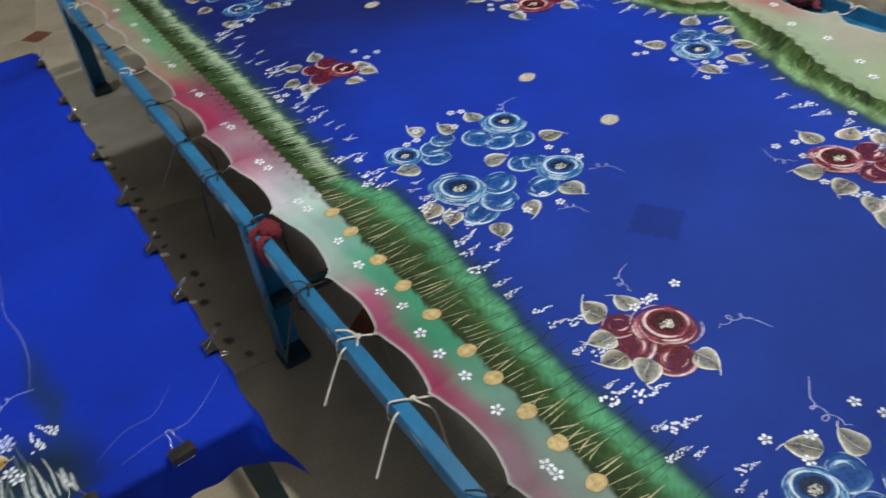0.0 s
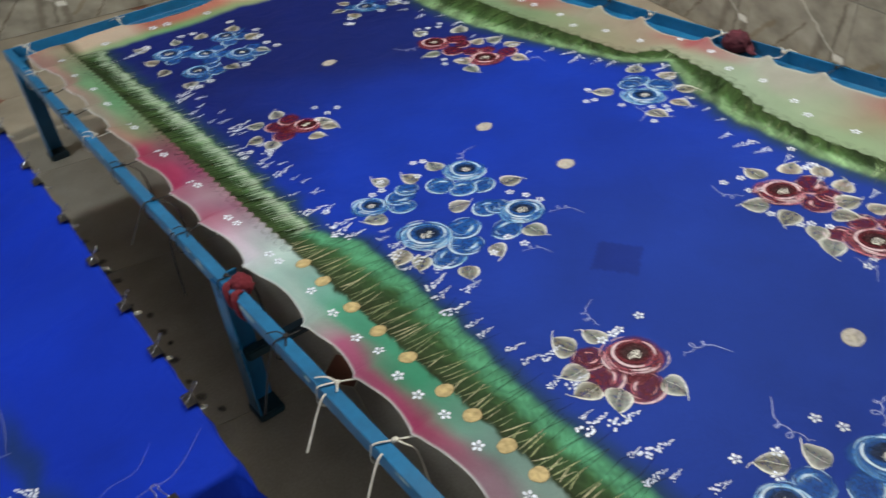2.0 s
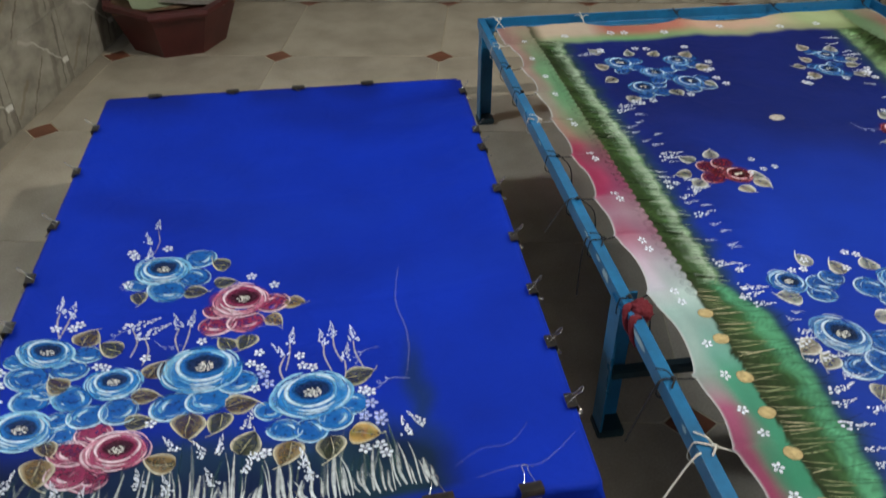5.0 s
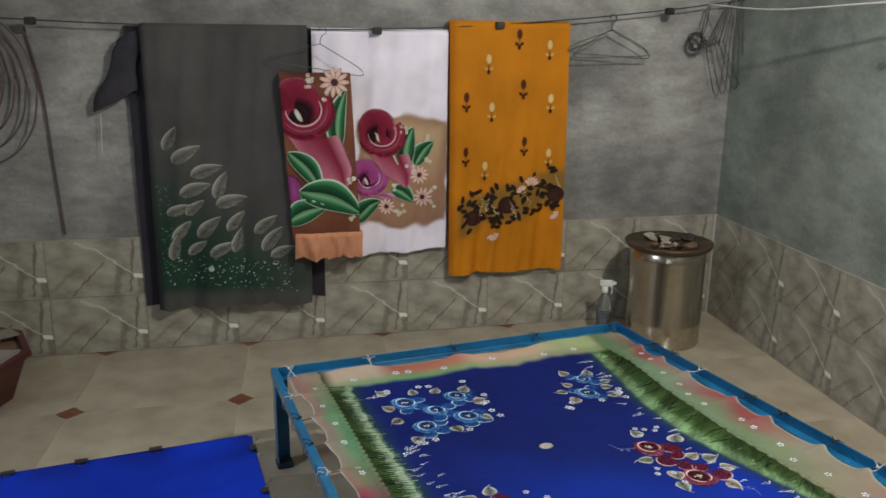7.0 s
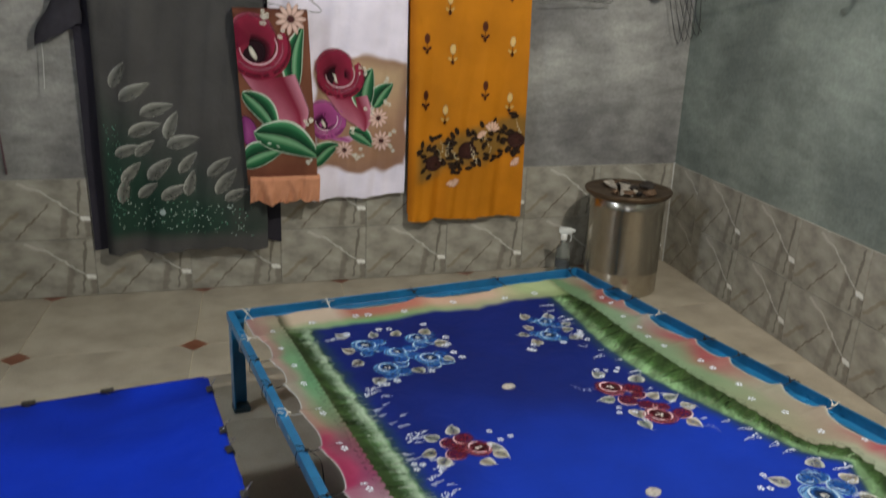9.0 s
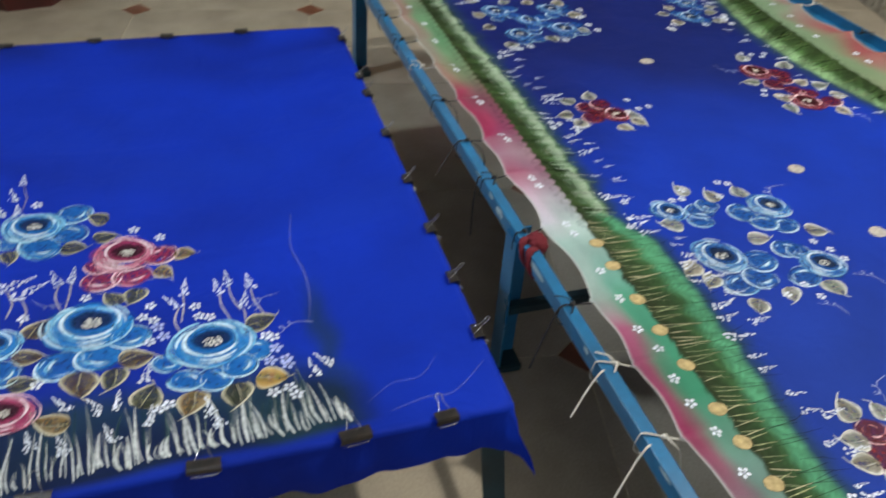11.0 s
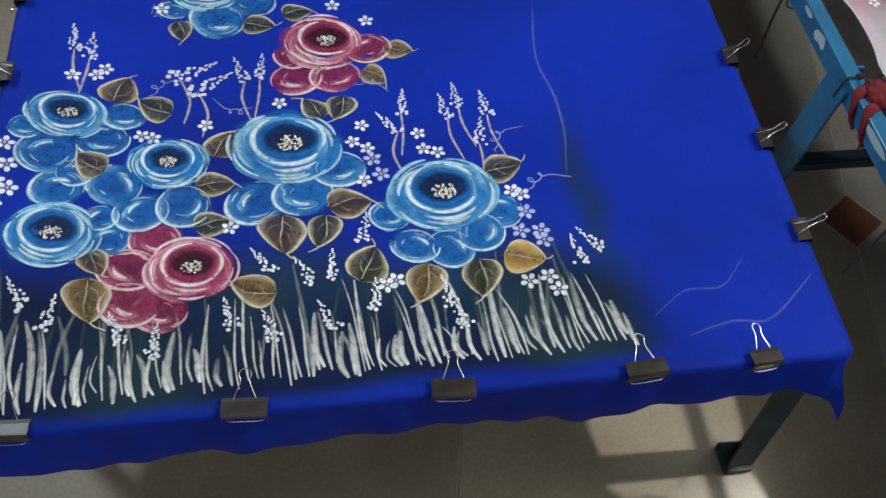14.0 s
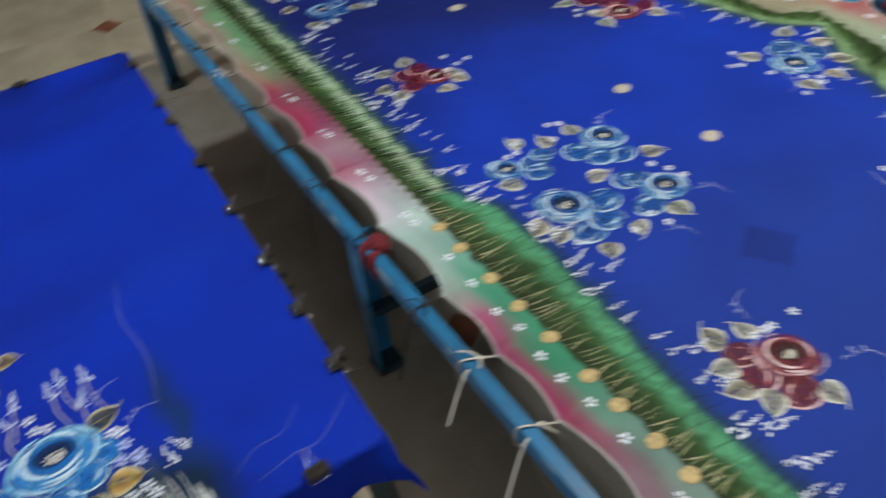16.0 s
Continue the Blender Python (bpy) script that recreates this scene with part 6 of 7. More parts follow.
# white cloth with lilies
white = Hanging("white_cloth", "white cloth with painted crimson lilies on a tan ground", 0.312, 0.898, 0.420, 1.385, 0.052, 4.5, 0.03, 33, 0.0, 0.012, -0.02)


def white_dye(u, z):
    du, dz = (u - 0.70) / 0.20, (z - 0.77) / 0.255
    far = max(abs(du), abs(dz) + 0.10 * abs(du)) + 0.10 * wave(u * 12, z * 12, 5)
    w = step(1.05, 0.96, far)
    ground = lerp(lerp((0.30, 0.13, 0.035), (0.50, 0.33, 0.15), step(-0.5, 0.9, dz)), (0.22, 0.085, 0.02), 0.7 * step(0.70, 0.98, far))
    return lerp((0.84, 0.78, 0.90), ground, 0.9 * w)


white.sheet(white_dye)
CRIMSON = dict(dark=(0.018, 0.004, 0.008), deep=(0.13, 0.008, 0.022), mid=(0.27, 0.018, 0.050), light=(0.72, 0.32, 0.42))


def lily(cv, x, y, r, pal, tip, h=0.004):
    """An arum lily: a hood with a dark throat and a rolled lip, over a trumpet that pales towards the tip."""
    tx, ty = tip
    sx, sy = x + 0.50 * r, y - 0.85 * r
    rows = []
    for i in range(13):
        t = i / 12
        cx, cy = sx + (tx - sx) * t, sy + (ty - sy) * t
        w = r * (0.95 - 0.30 * t) * min(1.0, 2.4 * (1.04 - t)) ** 0.7
        row = []
        for q, col, al in ((-1.05, pal["mid"], 0.0), (-0.97, lerp(pal["light"], pal["mid"], 0.5), 0.95), (-0.55, lerp(pal["mid"], pal["light"], 0.15 + 0.35 * t), 1.0), (-0.1, lerp(pal["mid"], pal["light"], 0.05 + 0.45 * t), 1.0), (0.5, lerp(pal["deep"], pal["mid"], 0.4 + 0.5 * t), 1.0), (0.95, lerp(pal["mid"], pal["light"], 0.7), 0.95), (1.05, pal["light"], 0.0)):
            row.append(cv.point(cx + w * q, cy + 0.12 * r * q * q, h, col, al))
        rows.append(row)
    for p, q in zip(rows, rows[1:]):
        for k in range(6):
            cv.f.append((p[k], p[k + 1], q[k + 1], q[k]))
    cv.blob(x - 0.05 * r, y + 0.45 * r, r * 0.92, r * 0.98, 0.3, pal["deep"], pal["mid"], h + 0.0006, 0.90, 1.0, 24, 0.12)
    cv.sided(x - 0.05 * r, y + 0.45 * r, r * 0.90, r * 0.96, 0.3, -10, 190, 0.22, lerp(pal["mid"], pal["light"], 0.22), h + 0.0008, 0.8)
    cv.blob(x, y + 0.05 * r, r * 0.72, r * 0.66, 0.2, pal["dark"], pal["dark"], h + 0.0010, 0.55, 1.0, 20, 0.10)

    def ring(rad, a0, a1, wide, colour, lift, alpha=1.0, edge=0.9, ox=0.0):
        pts = []
        for i in range(19):
            t = math.radians(a0 + (a1 - a0) * i / 18)
            pts.append((x + (0.18 + ox) * r + rad * r * math.cos(t), y + 0.22 * r + rad * 0.92 * r * math.sin(t)))
        cv.stroke(pts, wide * r, colour, h + lift, alpha, 0.25, edge)

    ring(0.92, 178, 395, 0.62, pal["mid"], 0.0013)
    ring(1.10, 200, 385, 0.22, lerp(pal["deep"], pal["mid"], 0.3), 0.0015, 0.9, 0.1)
    ring(0.86, 215, 370, 0.20, lerp(pal["mid"], pal["light"], 0.28), 0.0016, 0.9, 0.0)
    ring(0.66, 182, 392, 0.075, lerp(pal["light"], (0.9, 0.8, 0.78), 0.4), 0.0019, 1.0, 0.6)
    cv.blob(x - 0.02 * r, y + 0.02 * r, r * 0.10, r * 0.30, 0.45, (0.80, 0.77, 0.68), (0.50, 0.46, 0.38), h + 0.0022, 0.8, 1.0, 10, 0.2)


def daisy(cv, x, y, r, h=0.005):
    cv.dot(x, y, r * 0.42, (0.62, 0.40, 0.34), h - 0.0002)
    for k in range(11):
        a = k * 0.571
        cv.blob(x + 0.58 * r * math.cos(a), y + 0.58 * r * math.sin(a), r * 0.44, r * 0.17, a, (0.78, 0.58, 0.50), (0.62, 0.40, 0.34), h + 0.0001 * (k % 2), 0.75, 1.0, 10)
    cv.dot(x, y, r * 0.27, (0.07, 0.022, 0.022), h + 0.0004)


def green_leaf(cv, x, y, size, ang, wide=0.26, h=0.0035):
    """A long leaf: two halves shading from dark to a pale sheen, with a fine pale edge."""
    ang = math.radians(ang)
    c, s = math.cos(ang), math.sin(ang)
    rows, edge, other, rib = [], [], [], []
    for i in range(15):
        t = i / 14
        w = wide * size * math.sin(math.pi * min(1.0, t ** 0.8)) ** 0.8 + 0.002
        bend = 0.10 * size * math.sin(math.pi * t)
        row = []
        for q, col in ((-1.0, (0.006, 0.040, 0.016)), (-0.55, (0.022, 0.14, 0.055)), (-0.22, (0.20, 0.40, 0.22)), (-0.03, (0.05, 0.19, 0.08)), (0.03, (0.004, 0.028, 0.012)), (0.5, (0.012, 0.085, 0.034)), (0.85, (0.06, 0.25, 0.11)), (1.0, (0.34, 0.52, 0.36))):
            p, v = size * (t - 0.5), bend + w * q
            row.append(cv.point(x + c * p - s * v, y + s * p + c * v, h, col, 1.0))
        rows.append(row)
        p = size * (t - 0.5)
        edge.append((x + c * p - s * (bend + w), y + s * p + c * (bend + w)))
        other.append((x + c * p - s * (bend - w), y + s * p + c * (bend - w)))
        rib.append((x + c * p - s * bend, y + s * p + c * bend))
    for p, q in zip(rows, rows[1:]):
        for k in range(7):
            cv.f.append((p[k], q[k], q[k + 1], p[k + 1]))
    cv.stroke(edge, size * 0.028 + 0.0018, (0.72, 0.82, 0.68), h + 0.0004, 0.95, 0.4, 0.4)
    cv.stroke(other, size * 0.018 + 0.0012, (0.50, 0.64, 0.48), h + 0.0004, 0.8, 0.3, 0.3)
    cv.stroke(rib[1:-2], 0.003, (0.42, 0.56, 0.40), h + 0.0004, 0.6, 0.3, 0.2)


def motif(parent, over, name, draw, label=""):
    cv = Brush(over, PRINT)
    draw(cv)
    cv.done(name, parent, label)


MAGENTA = dict(dark=(0.05, 0.006, 0.03), deep=(0.25, 0.03, 0.16), mid=(0.40, 0.08, 0.27), light=(0.84, 0.55, 0.70))
motif(white.thing, white.over, "painted_lily", lambda cv: lily(cv, 0.535, 0.735, 0.074, MAGENTA, (0.640, 0.650), 0.003), "painted magenta lily")
for p, size, ang, wide in (((0.724, 0.880), 0.19, 78, 0.25), ((0.794, 0.856), 0.135, 50, 0.27), ((0.698, 0.670), 0.125, -35, 0.26), ((0.539, 0.603), 0.15, 35, 0.27)):
    motif(white.thing, white.over, "painted_leaf", lambda cv: green_leaf(cv, p[0], p[1], size, ang, wide))
motif(white.thing, white.over, "painted_lily", lambda cv: lily(cv, 0.590, 0.925, 0.092, CRIMSON, (0.712, 0.700), 0.006), "painted crimson lily")
for p, r in (((0.773, 0.759), 0.048), ((0.788, 0.657), 0.050), ((0.624, 0.619), 0.042)):
    motif(white.thing, white.over, "painted_daisy", lambda cv: daisy(cv, p[0], p[1], r, 0.007), "painted pale pink daisy")
cv = Brush(white.over, PRINT)
for (u, z), n in (((0.707, 0.964), 5), ((0.806, 0.917), 3), ((0.820, 0.824), 3), ((0.832, 0.701), 4), ((0.845, 0.620), 4), ((0.733, 0.791), 3), ((0.648, 0.709), 3), ((0.679, 0.597), 4), ((0.688, 0.613), 3)):
    for k in range(n):
        floret(cv, u + rnd.uniform(-0.018, 0.018), z + rnd.uniform(-0.02, 0.02), 0.0095, CREAM, 0.0075)
tagged(cv.done("floret_scatter", white.thing), kind="stuff")

# small printed cloth on a wire hanger
printed = Hanging("printed_cloth", "tan cloth with large crimson lilies and folded peach hem on hanger", 0.170, 0.462, 0.495, 1.205, 0.140, 3, 0.008, 71, 0.035, 0.006)
printed.sheet(lambda u, z: lerp((0.22, 0.085, 0.045), (0.10, 0.03, 0.02), 0.5 + 0.8 * wave(u * 7, z * 7, 2)), 60, 100)
motif(printed.thing, printed.over, "painted_bud", lambda cv: cv.blob(0.213, 0.720, 0.042, 0.075, 0.3, (0.36, 0.08, 0.26), (0.24, 0.04, 0.18), 0.0035, 0.8, 1, 14), "painted magenta bud")
motif(printed.thing, printed.over, "painted_leaf", lambda cv: green_leaf(cv, 0.424, 1.017, 0.26, 82, 0.15, 0.003))
motif(printed.thing, printed.over, "painted_lily", lambda cv: lily(cv, 0.245, 1.035, 0.112, CRIMSON, (0.425, 0.700), 0.005), "painted crimson lily")
motif(printed.thing, printed.over, "painted_daisy", lambda cv: daisy(cv, 0.395, 1.171, 0.066, 0.005), "painted pale pink daisy")
for p, size, ang, wide, h in (((0.264, 0.797), 0.22, -52, 0.19, 0.008), ((0.264, 0.613), 0.19, 20, 0.26, 0.009), ((0.370, 0.664), 0.29, -22, 0.22, 0.0095)):
    motif(printed.thing, printed.over, "painted_leaf", lambda cv: green_leaf(cv, p[0], p[1], size, ang, wide, h))
cv = Brush(printed.over, PRINT)
for (u, z), n in (((0.294, 1.177), 9), ((0.359, 1.113), 3), ((0.460, 0.758), 5), ((0.471, 0.608), 4)):
    for k in range(n):
        floret(cv, u + rnd.uniform(-0.02, 0.02), z + rnd.uniform(-0.025, 0.025), 0.009, CREAM, 0.0075)
tagged(cv.done("floret_scatter", printed.thing), kind="stuff")
hem = Hanging("peach_hem", "", 0.215, 0.505, 0.415, 0.525, 0.150, 9, 0.020, 77, -0.005, 0.02)
hem.sheet(lambda u, z: (0.56, 0.25, 0.14), 50, 16)
hem_thing = hem.thing
for ob in list(hem_thing.children):
    ob.name = "folded_hem"
    ob.parent = printed.thing
    ob["label"] = "peach folded hem"
bpy.data.objects.remove(hem_thing)

# orange cloth with buds and a rose border
orange = Hanging("orange_cloth", "orange cloth with painted buds and a dark rose border", 0.902, 1.455, 0.285, 1.425, 0.062, 4, 0.03, 45, 0.012, 0.016)


def orange_dye(u, z):
    t = (u - 0.955) / 0.49
    wash = step(0.105, 0.05, abs(z - 0.545 - 0.15 * t) + 0.03 * wave(u * 16, z * 16, 4)) * step(0.93, 0.98, u)
    # left edge in a deeper orange: its shaded side is put into the colour
    c = lerp((0.52, 0.185, 0.008), (0.40, 0.13, 0.006), step(0.95, 0.91, u))
    return lerp(c, (0.17, 0.12, 0.035), 0.75 * wash)


orange.sheet(orange_dye)
DARKBUD, LIGHTBUD = (0.055, 0.012, 0.008), (0.78, 0.55, 0.22)
for col, places in ((LIGHTBUD, ((1.081, 1.255), (1.361, 1.318), (1.100, 1.046), (1.378, 1.082), (1.078, 0.780), (1.384, 0.833))), (DARKBUD, ((1.217, 1.362), (0.984, 1.089), (1.244, 1.145), (0.984, 0.846), (1.257, 0.890)))):
    for u, z in places:
        cv = Brush(orange.over, PRINT)
        cv.stroke([(u, z + 0.01), (u, z - 0.03), (u + 0.002, z - 0.055)], 0.006, DARKBUD, 0.003, 0.8)
        cv.blob(u - 0.012, z - 0.030, 0.012, 0.007, -0.7, DARKBUD if col == DARKBUD else (0.6, 0.36, 0.1), DARKBUD if col == DARKBUD else (0.6, 0.36, 0.1), 0.0032, 0.8, 1, 9)
        cv.blob(u + 0.012, z - 0.030, 0.012, 0.007, 0.7, DARKBUD if col == DARKBUD else (0.6, 0.36, 0.1), DARKBUD if col == DARKBUD else (0.6, 0.36, 0.1), 0.0032, 0.8, 1, 9)
        cv.blob(u, z - 0.045, 0.010, 0.012, 0, DARKBUD, DARKBUD, 0.0031, 0.6, 0.8, 9)
        cv.blob(u, z + 0.012, 0.014, 0.024, 0, col, lerp(col, (0.3, 0.1, 0.02), 0.25), 0.0036, 0.85, 1, 12)
        cv.done("painted_bud", orange.thing)
ROSEBROWN = dict(dark=(0.012, 0.004, 0.004), deep=(0.03, 0.010, 0.008), mid=(0.05, 0.016, 0.012), light=(0.16, 0.07, 0.05))
for (u, z), r in (((1.030, 0.551), 0.045), ((1.185, 0.606), 0.047), ((1.424, 0.652), 0.042)):
    cv = Brush(orange.over, PRINT)
    cv.blob(u, z, r, r * 0.9, 0, ROSEBROWN["mid"], ROSEBROWN["deep"], 0.004, 0.85, 1, 18, 0.25)
    for k in range(4):
        cv.arc(u, z, r * (0.25 + 0.2 * k), r * (0.22 + 0.18 * k), 0, 80 * k, 80 * k + 190, r * 0.09, ROSEBROWN["light"], 0.0044, 0.7)
    cv.done("painted_rose", orange.thing, "dark brown painted rose")
for (u, z), r, a in (((1.302, 0.696), 0.045, 80), ((1.119, 0.475), 0.036, -70), ((1.414, 0.558), 0.03, -40), ((1.257, 0.671), 0.03, 120)):
    cv = Brush(orange.over, PRINT)
    for k in range(6):
        t = math.radians(a - 60 + 24 * k)
        cv.blob(u + r * 0.55 * math.cos(t), z + r * 0.55 * math.sin(t), r * 0.55, r * 0.22, t, (0.80, 0.58, 0.46), (0.66, 0.40, 0.30), 0.0046 + 0.0001 * (k % 2), 0.75, 1, 10)
    cv.done("painted_shell_flower", orange.thing, "pale peach painted flower")
cv = Brush(orange.over, PRINT)
for k in range(95):
    t = rnd.random()
    u, z = 0.955 + 0.49 * t, 0.545 + 0.15 * t + rnd.uniform(-0.10, 0.10)
    ang = rnd.uniform(0, 6.28)
    cv.blob(u, z, 0.021, 0.011, ang, (0.022, 0.014, 0.008), (0.035, 0.018, 0.010), 0.0034, 0.8, 0.95, 10)
for k in range(9):
    t = rnd.random()
    spike(cv, 0.98 + 0.45 * t, 0.55 + 0.15 * t + rnd.uniform(-0.06, 0.06), 0.06, rnd.uniform(1.0, 2.4), (0.80, 0.68, 0.45), 0.005, 11)
tagged(cv.done("sprig_scatter", orange.thing, "dark leaves and cream sprigs of the border"), kind="stuff")

for u, z in ((0.585, 1.385), (1.125, 1.415), (-0.76, 1.405), (1.925, 1.488)):
    bm = bmesh.new()
    p = on_wall(u, 0.068, z)
    box(bm, -0.020, -0.014, -0.020, 0.020, 0.014, 0.010, 0.004, pose(p.x, p.y, p.z, 0, 0, WALL_ANGLE))
    tagged(part("cloth_peg", bm, CLIP_BLACK), "small black clip on the clothes line", "clip", "pegs on the line")


def hanger(u, z, width, drop, off, tilt, label):
    """A bent wire hanger: a hook, sloping shoulders and a bar."""
    holder = thing("wire_hanger", label, "hanger", group="wire hangers")
    c, s = math.cos(tilt), math.sin(tilt)

    def at(p, q):
        return on_wall(u + p * c - q * s, off, z + p * s + q * c)

    bm = bmesh.new()
    w = width / 2
    tube(bm, sweep([at(0, -0.03), at(-w * 0.5, -0.03 - drop * 0.35), at(-w, -0.03 - drop * 0.75), at(-w * 0.98, -0.03 - drop), at(0, -0.03 - drop), at(w * 0.98, -0.03 - drop), at(w, -0.03 - drop * 0.75), at(w * 0.5, -0.03 - drop * 0.35), at(0, -0.03)], 4), 0.0019, 6)
    part("shoulder_wire", bm, WIRE, holder, smooth=True)
    bm = bmesh.new()
    tube(bm, sweep([at(0, -0.03), at(0.002, 0.0), at(0.018, 0.018), at(0.010, 0.036), at(-0.010, 0.032), at(-0.014, 0.018)], 4), 0.0019, 6)
    part("hook", bm, WIRE, holder, smooth=True)
    return holder


hanger(1.655, 1.425, 0.37, 0.11, 0.060, -0.07, "thin bent wire hanger on the clothes line")
hanger(1.645, 1.430, 0.33, 0.12, 0.075, 0.03, "thin bent wire hanger on the clothes line")
hanger(0.345, 1.355, 0.36, 0.10, 0.135, -0.16, "thin wire hanger holding the printed cloth")
for k in range(5):
    holder = hanger(2.105 + 0.014 * k, 1.325 + 0.006 * k, 0.40, 0.10, 0.05 + 0.012 * k, 1.50 + 0.05 * k, "wire hanger bunched with others in the corner")
bm = bmesh.new()
for k in range(16):
    a0 = rnd.uniform(0, 6.28)
    pts = [on_wall(2.075 + 0.045 * math.cos(a0 + t * 0.9) * rnd.uniform(0.6, 1), 0.06 + 0.02 * math.sin(t * 2 + k), 1.35 + 0.045 * math.sin(a0 + t * 0.9) * rnd.uniform(0.6, 1)) for t in range(7)]
    tube(bm, sweep(pts, 3), 0.0016, 5)
tube(bm, sweep([on_wall(2.12, 0.06, 1.51), on_wall(2.09, 0.07, 1.40), on_wall(2.075, 0.065, 1.37)], 4), 0.003, 6)
tube(bm, sweep([on_wall(2.13, 0.06, 1.51), on_wall(2.12, 0.05, 1.40), on_wall(2.085, 0.055, 1.38)], 4), 0.003, 6)
tagged(part("wire_bundle", bm, WIRE, smooth=True), "tangled bundle of thin wire hanging from the line", "wire")
# coiled hose and cables at the other end of the wall
HOSE = material("dusty_pink_hose", (0.13, 0.075, 0.085), 0.6, scale=20)
bm = bmesh.new()
for k in range(4):
    r = 0.17 + 0.022 * k
    pts = [on_wall(-1.045 + 0.02 * k + r * 0.92 * math.cos(t * 0.5236), 0.02 + 0.008 * k, 1.20 - 0.02 * k + r * 1.25 * math.sin(t * 0.5236)) for t in range(13)]
    tube(bm, sweep(pts, 4), 0.0038, 8)
tagged(part("coiled_hose", bm, HOSE, smooth=True), "dusty pink hose coiled on the cement wall", "hose")
cord("hanging_cable", "thin dark cable hanging down the cement wall", [on_wall(-0.80, 0.012, 1.38), on_wall(-0.76, 0.012, 1.15), on_wall(-0.745, 0.012, 0.85), on_wall(-0.73, 0.012, 0.54)], 0.004, HOSE, "cable")
cord("white_thread", "white thread hanging from the dark sleeve", [on_wall(-0.545, 0.03, 1.09), on_wall(-0.545, 0.03, 1.0), on_wall(-0.552, 0.03, 0.88)], 0.0016, CORD_WHITE, "thread")

# ---- drum, bottle and planter ----
drum = thing("steel_drum", "tall stainless steel drum with a lid full of scraps", "drum", pose(1.885, 1.405, 0))
R = 0.168
lathe_profile = [(R * 0.97, 0.0), (R, 0.008), (R, 0.10), (R * 1.006, 0.105), (R, 0.11), (R, 0.40), (R * 1.006, 0.405), (R, 0.41), (R, 0.448), (R * 0.98, 0.450)]
part("body", lathe(bmesh.new(), lathe_profile, 56), STAINLESS, drum, smooth=True)
RUST = material("brown_stained_steel", (0.16, 0.11, 0.07), 0.45, 0.7, dark=(0.05, 0.032, 0.022), scale=12)
part("lid", lathe(bmesh.new(), [(R * 1.02, 0.442), (R * 1.13, 0.454), (R * 1.17, 0.468), (R * 1.16, 0.474), (R * 1.08, 0.465), (R * 0.9, 0.462), (R * 0.3, 0.461)], 48), RUST, drum, "brown-stained rimmed lid", True)
SCRAP = [material("scrap_" + n, c, 0.7, dark=tuple(v * 0.3 for v in c), scale=30) for n, c in (("brown", (0.20, 0.12, 0.07)), ("pale", (0.50, 0.45, 0.38)), ("dark", (0.04, 0.03, 0.025)))]
for k in range(16):
    a, d = rnd.uniform(0, 6.28), R * math.sqrt(rnd.random()) * 0.8
    bm = bmesh.new()
    bmesh.ops.create_icosphere(bm, subdivisions=2, radius=1.0)
    for v in bm.verts:
        v.co *= 0.75 + 0.9 * abs(wave(v.co.x * 1.8 + k, v.co.y * 1.8, v.co.z * 1.8))
    w = rnd.uniform(0.018, 0.042)
    bmesh.ops.transform(bm, matrix=pose(1.885 + d * math.cos(a), 1.405 + d * math.sin(a), 0.466 + 0.009, rnd.uniform(-20, 20), rnd.uniform(-20, 20), rnd.uniform(0, 360)) @ Matrix.Diagonal((w, w * 0.7, 0.013, 1)), verts=bm.verts)
    tagged(part("scrap", bm, SCRAP[k % 3]), "crumpled scrap lying on the drum lid", "scrap", "scraps on the lid")

PLASTIC = bpy.data.materials.new("clear_plastic")
PLASTIC.use_nodes = True
pb = PLASTIC.node_tree.nodes["Principled BSDF"]
pb.inputs["Base Color"].default_value = (0.86, 0.92, 0.90, 1)
pb.inputs["Transmission Weight"].default_value, pb.inputs["Roughness"].default_value, pb.inputs["IOR"].default_value = 0.92, 0.12, 1.3
WHITE_PLASTIC = material("white_plastic", (0.75, 0.76, 0.74), 0.4, scale=30)
bottle = thing("spray_bottle", "clear plastic spray bottle with dark liquid and white trigger", "bottle", pose(1.67, 1.57, 0, 0, 0, -30) @ Matrix.Diagonal((0.85, 0.85, 1.02, 1)))
part("body", lathe(bmesh.new(), [(0.036, 0.0), (0.040, 0.006), (0.040, 0.13), (0.034, 0.16), (0.016, 0.19), (0.014, 0.20)], 28), PLASTIC, bottle, smooth=True)
part("liquid", lathe(bmesh.new(), [(0.001, 0.004), (0.034, 0.004), (0.0375, 0.008), (0.0375, 0.10), (0.001, 0.10)], 28), material("dark_blue_liquid", (0.012, 0.022, 0.055), 0.25, scale=30), bottle, "dark blue liquid", smooth=True)
part("collar", lathe(bmesh.new(), [(0.017, 0.196), (0.018, 0.200), (0.018, 0.222), (0.012, 0.226)], 20), WHITE_PLASTIC, bottle, smooth=True)
bm = bmesh.new()
box(bm, -0.030, -0.011, 0.226, 0.045, 0.011, 0.256, 0.005)
box(bm, 0.045, -0.006, 0.236, 0.060, 0.006, 0.250, 0.002)
part("spray_head", bm, WHITE_PLASTIC, bottle)
bm = bmesh.new()
tube(bm, sweep([(0.030, 0, 0.230), (0.040, 0, 0.212), (0.036, 0, 0.190)], 4), 0.005, 8, 0.8)
part("trigger", bm, WHITE_PLASTIC, bottle, smooth=True)

MAROON = material("maroon_plastic", (0.085, 0.014, 0.014), 0.4, dark=(0.05, 0.010, 0.010), scale=10)
TUB = pose(-1.05, 1.76, 0, 0, 0, 12) @ Matrix.Diagonal((1.2, 1.2, 1.15, 1))
tub = thing("maroon_tub", "maroon angular plastic tub filled with papers and jars", "tub", TUB)


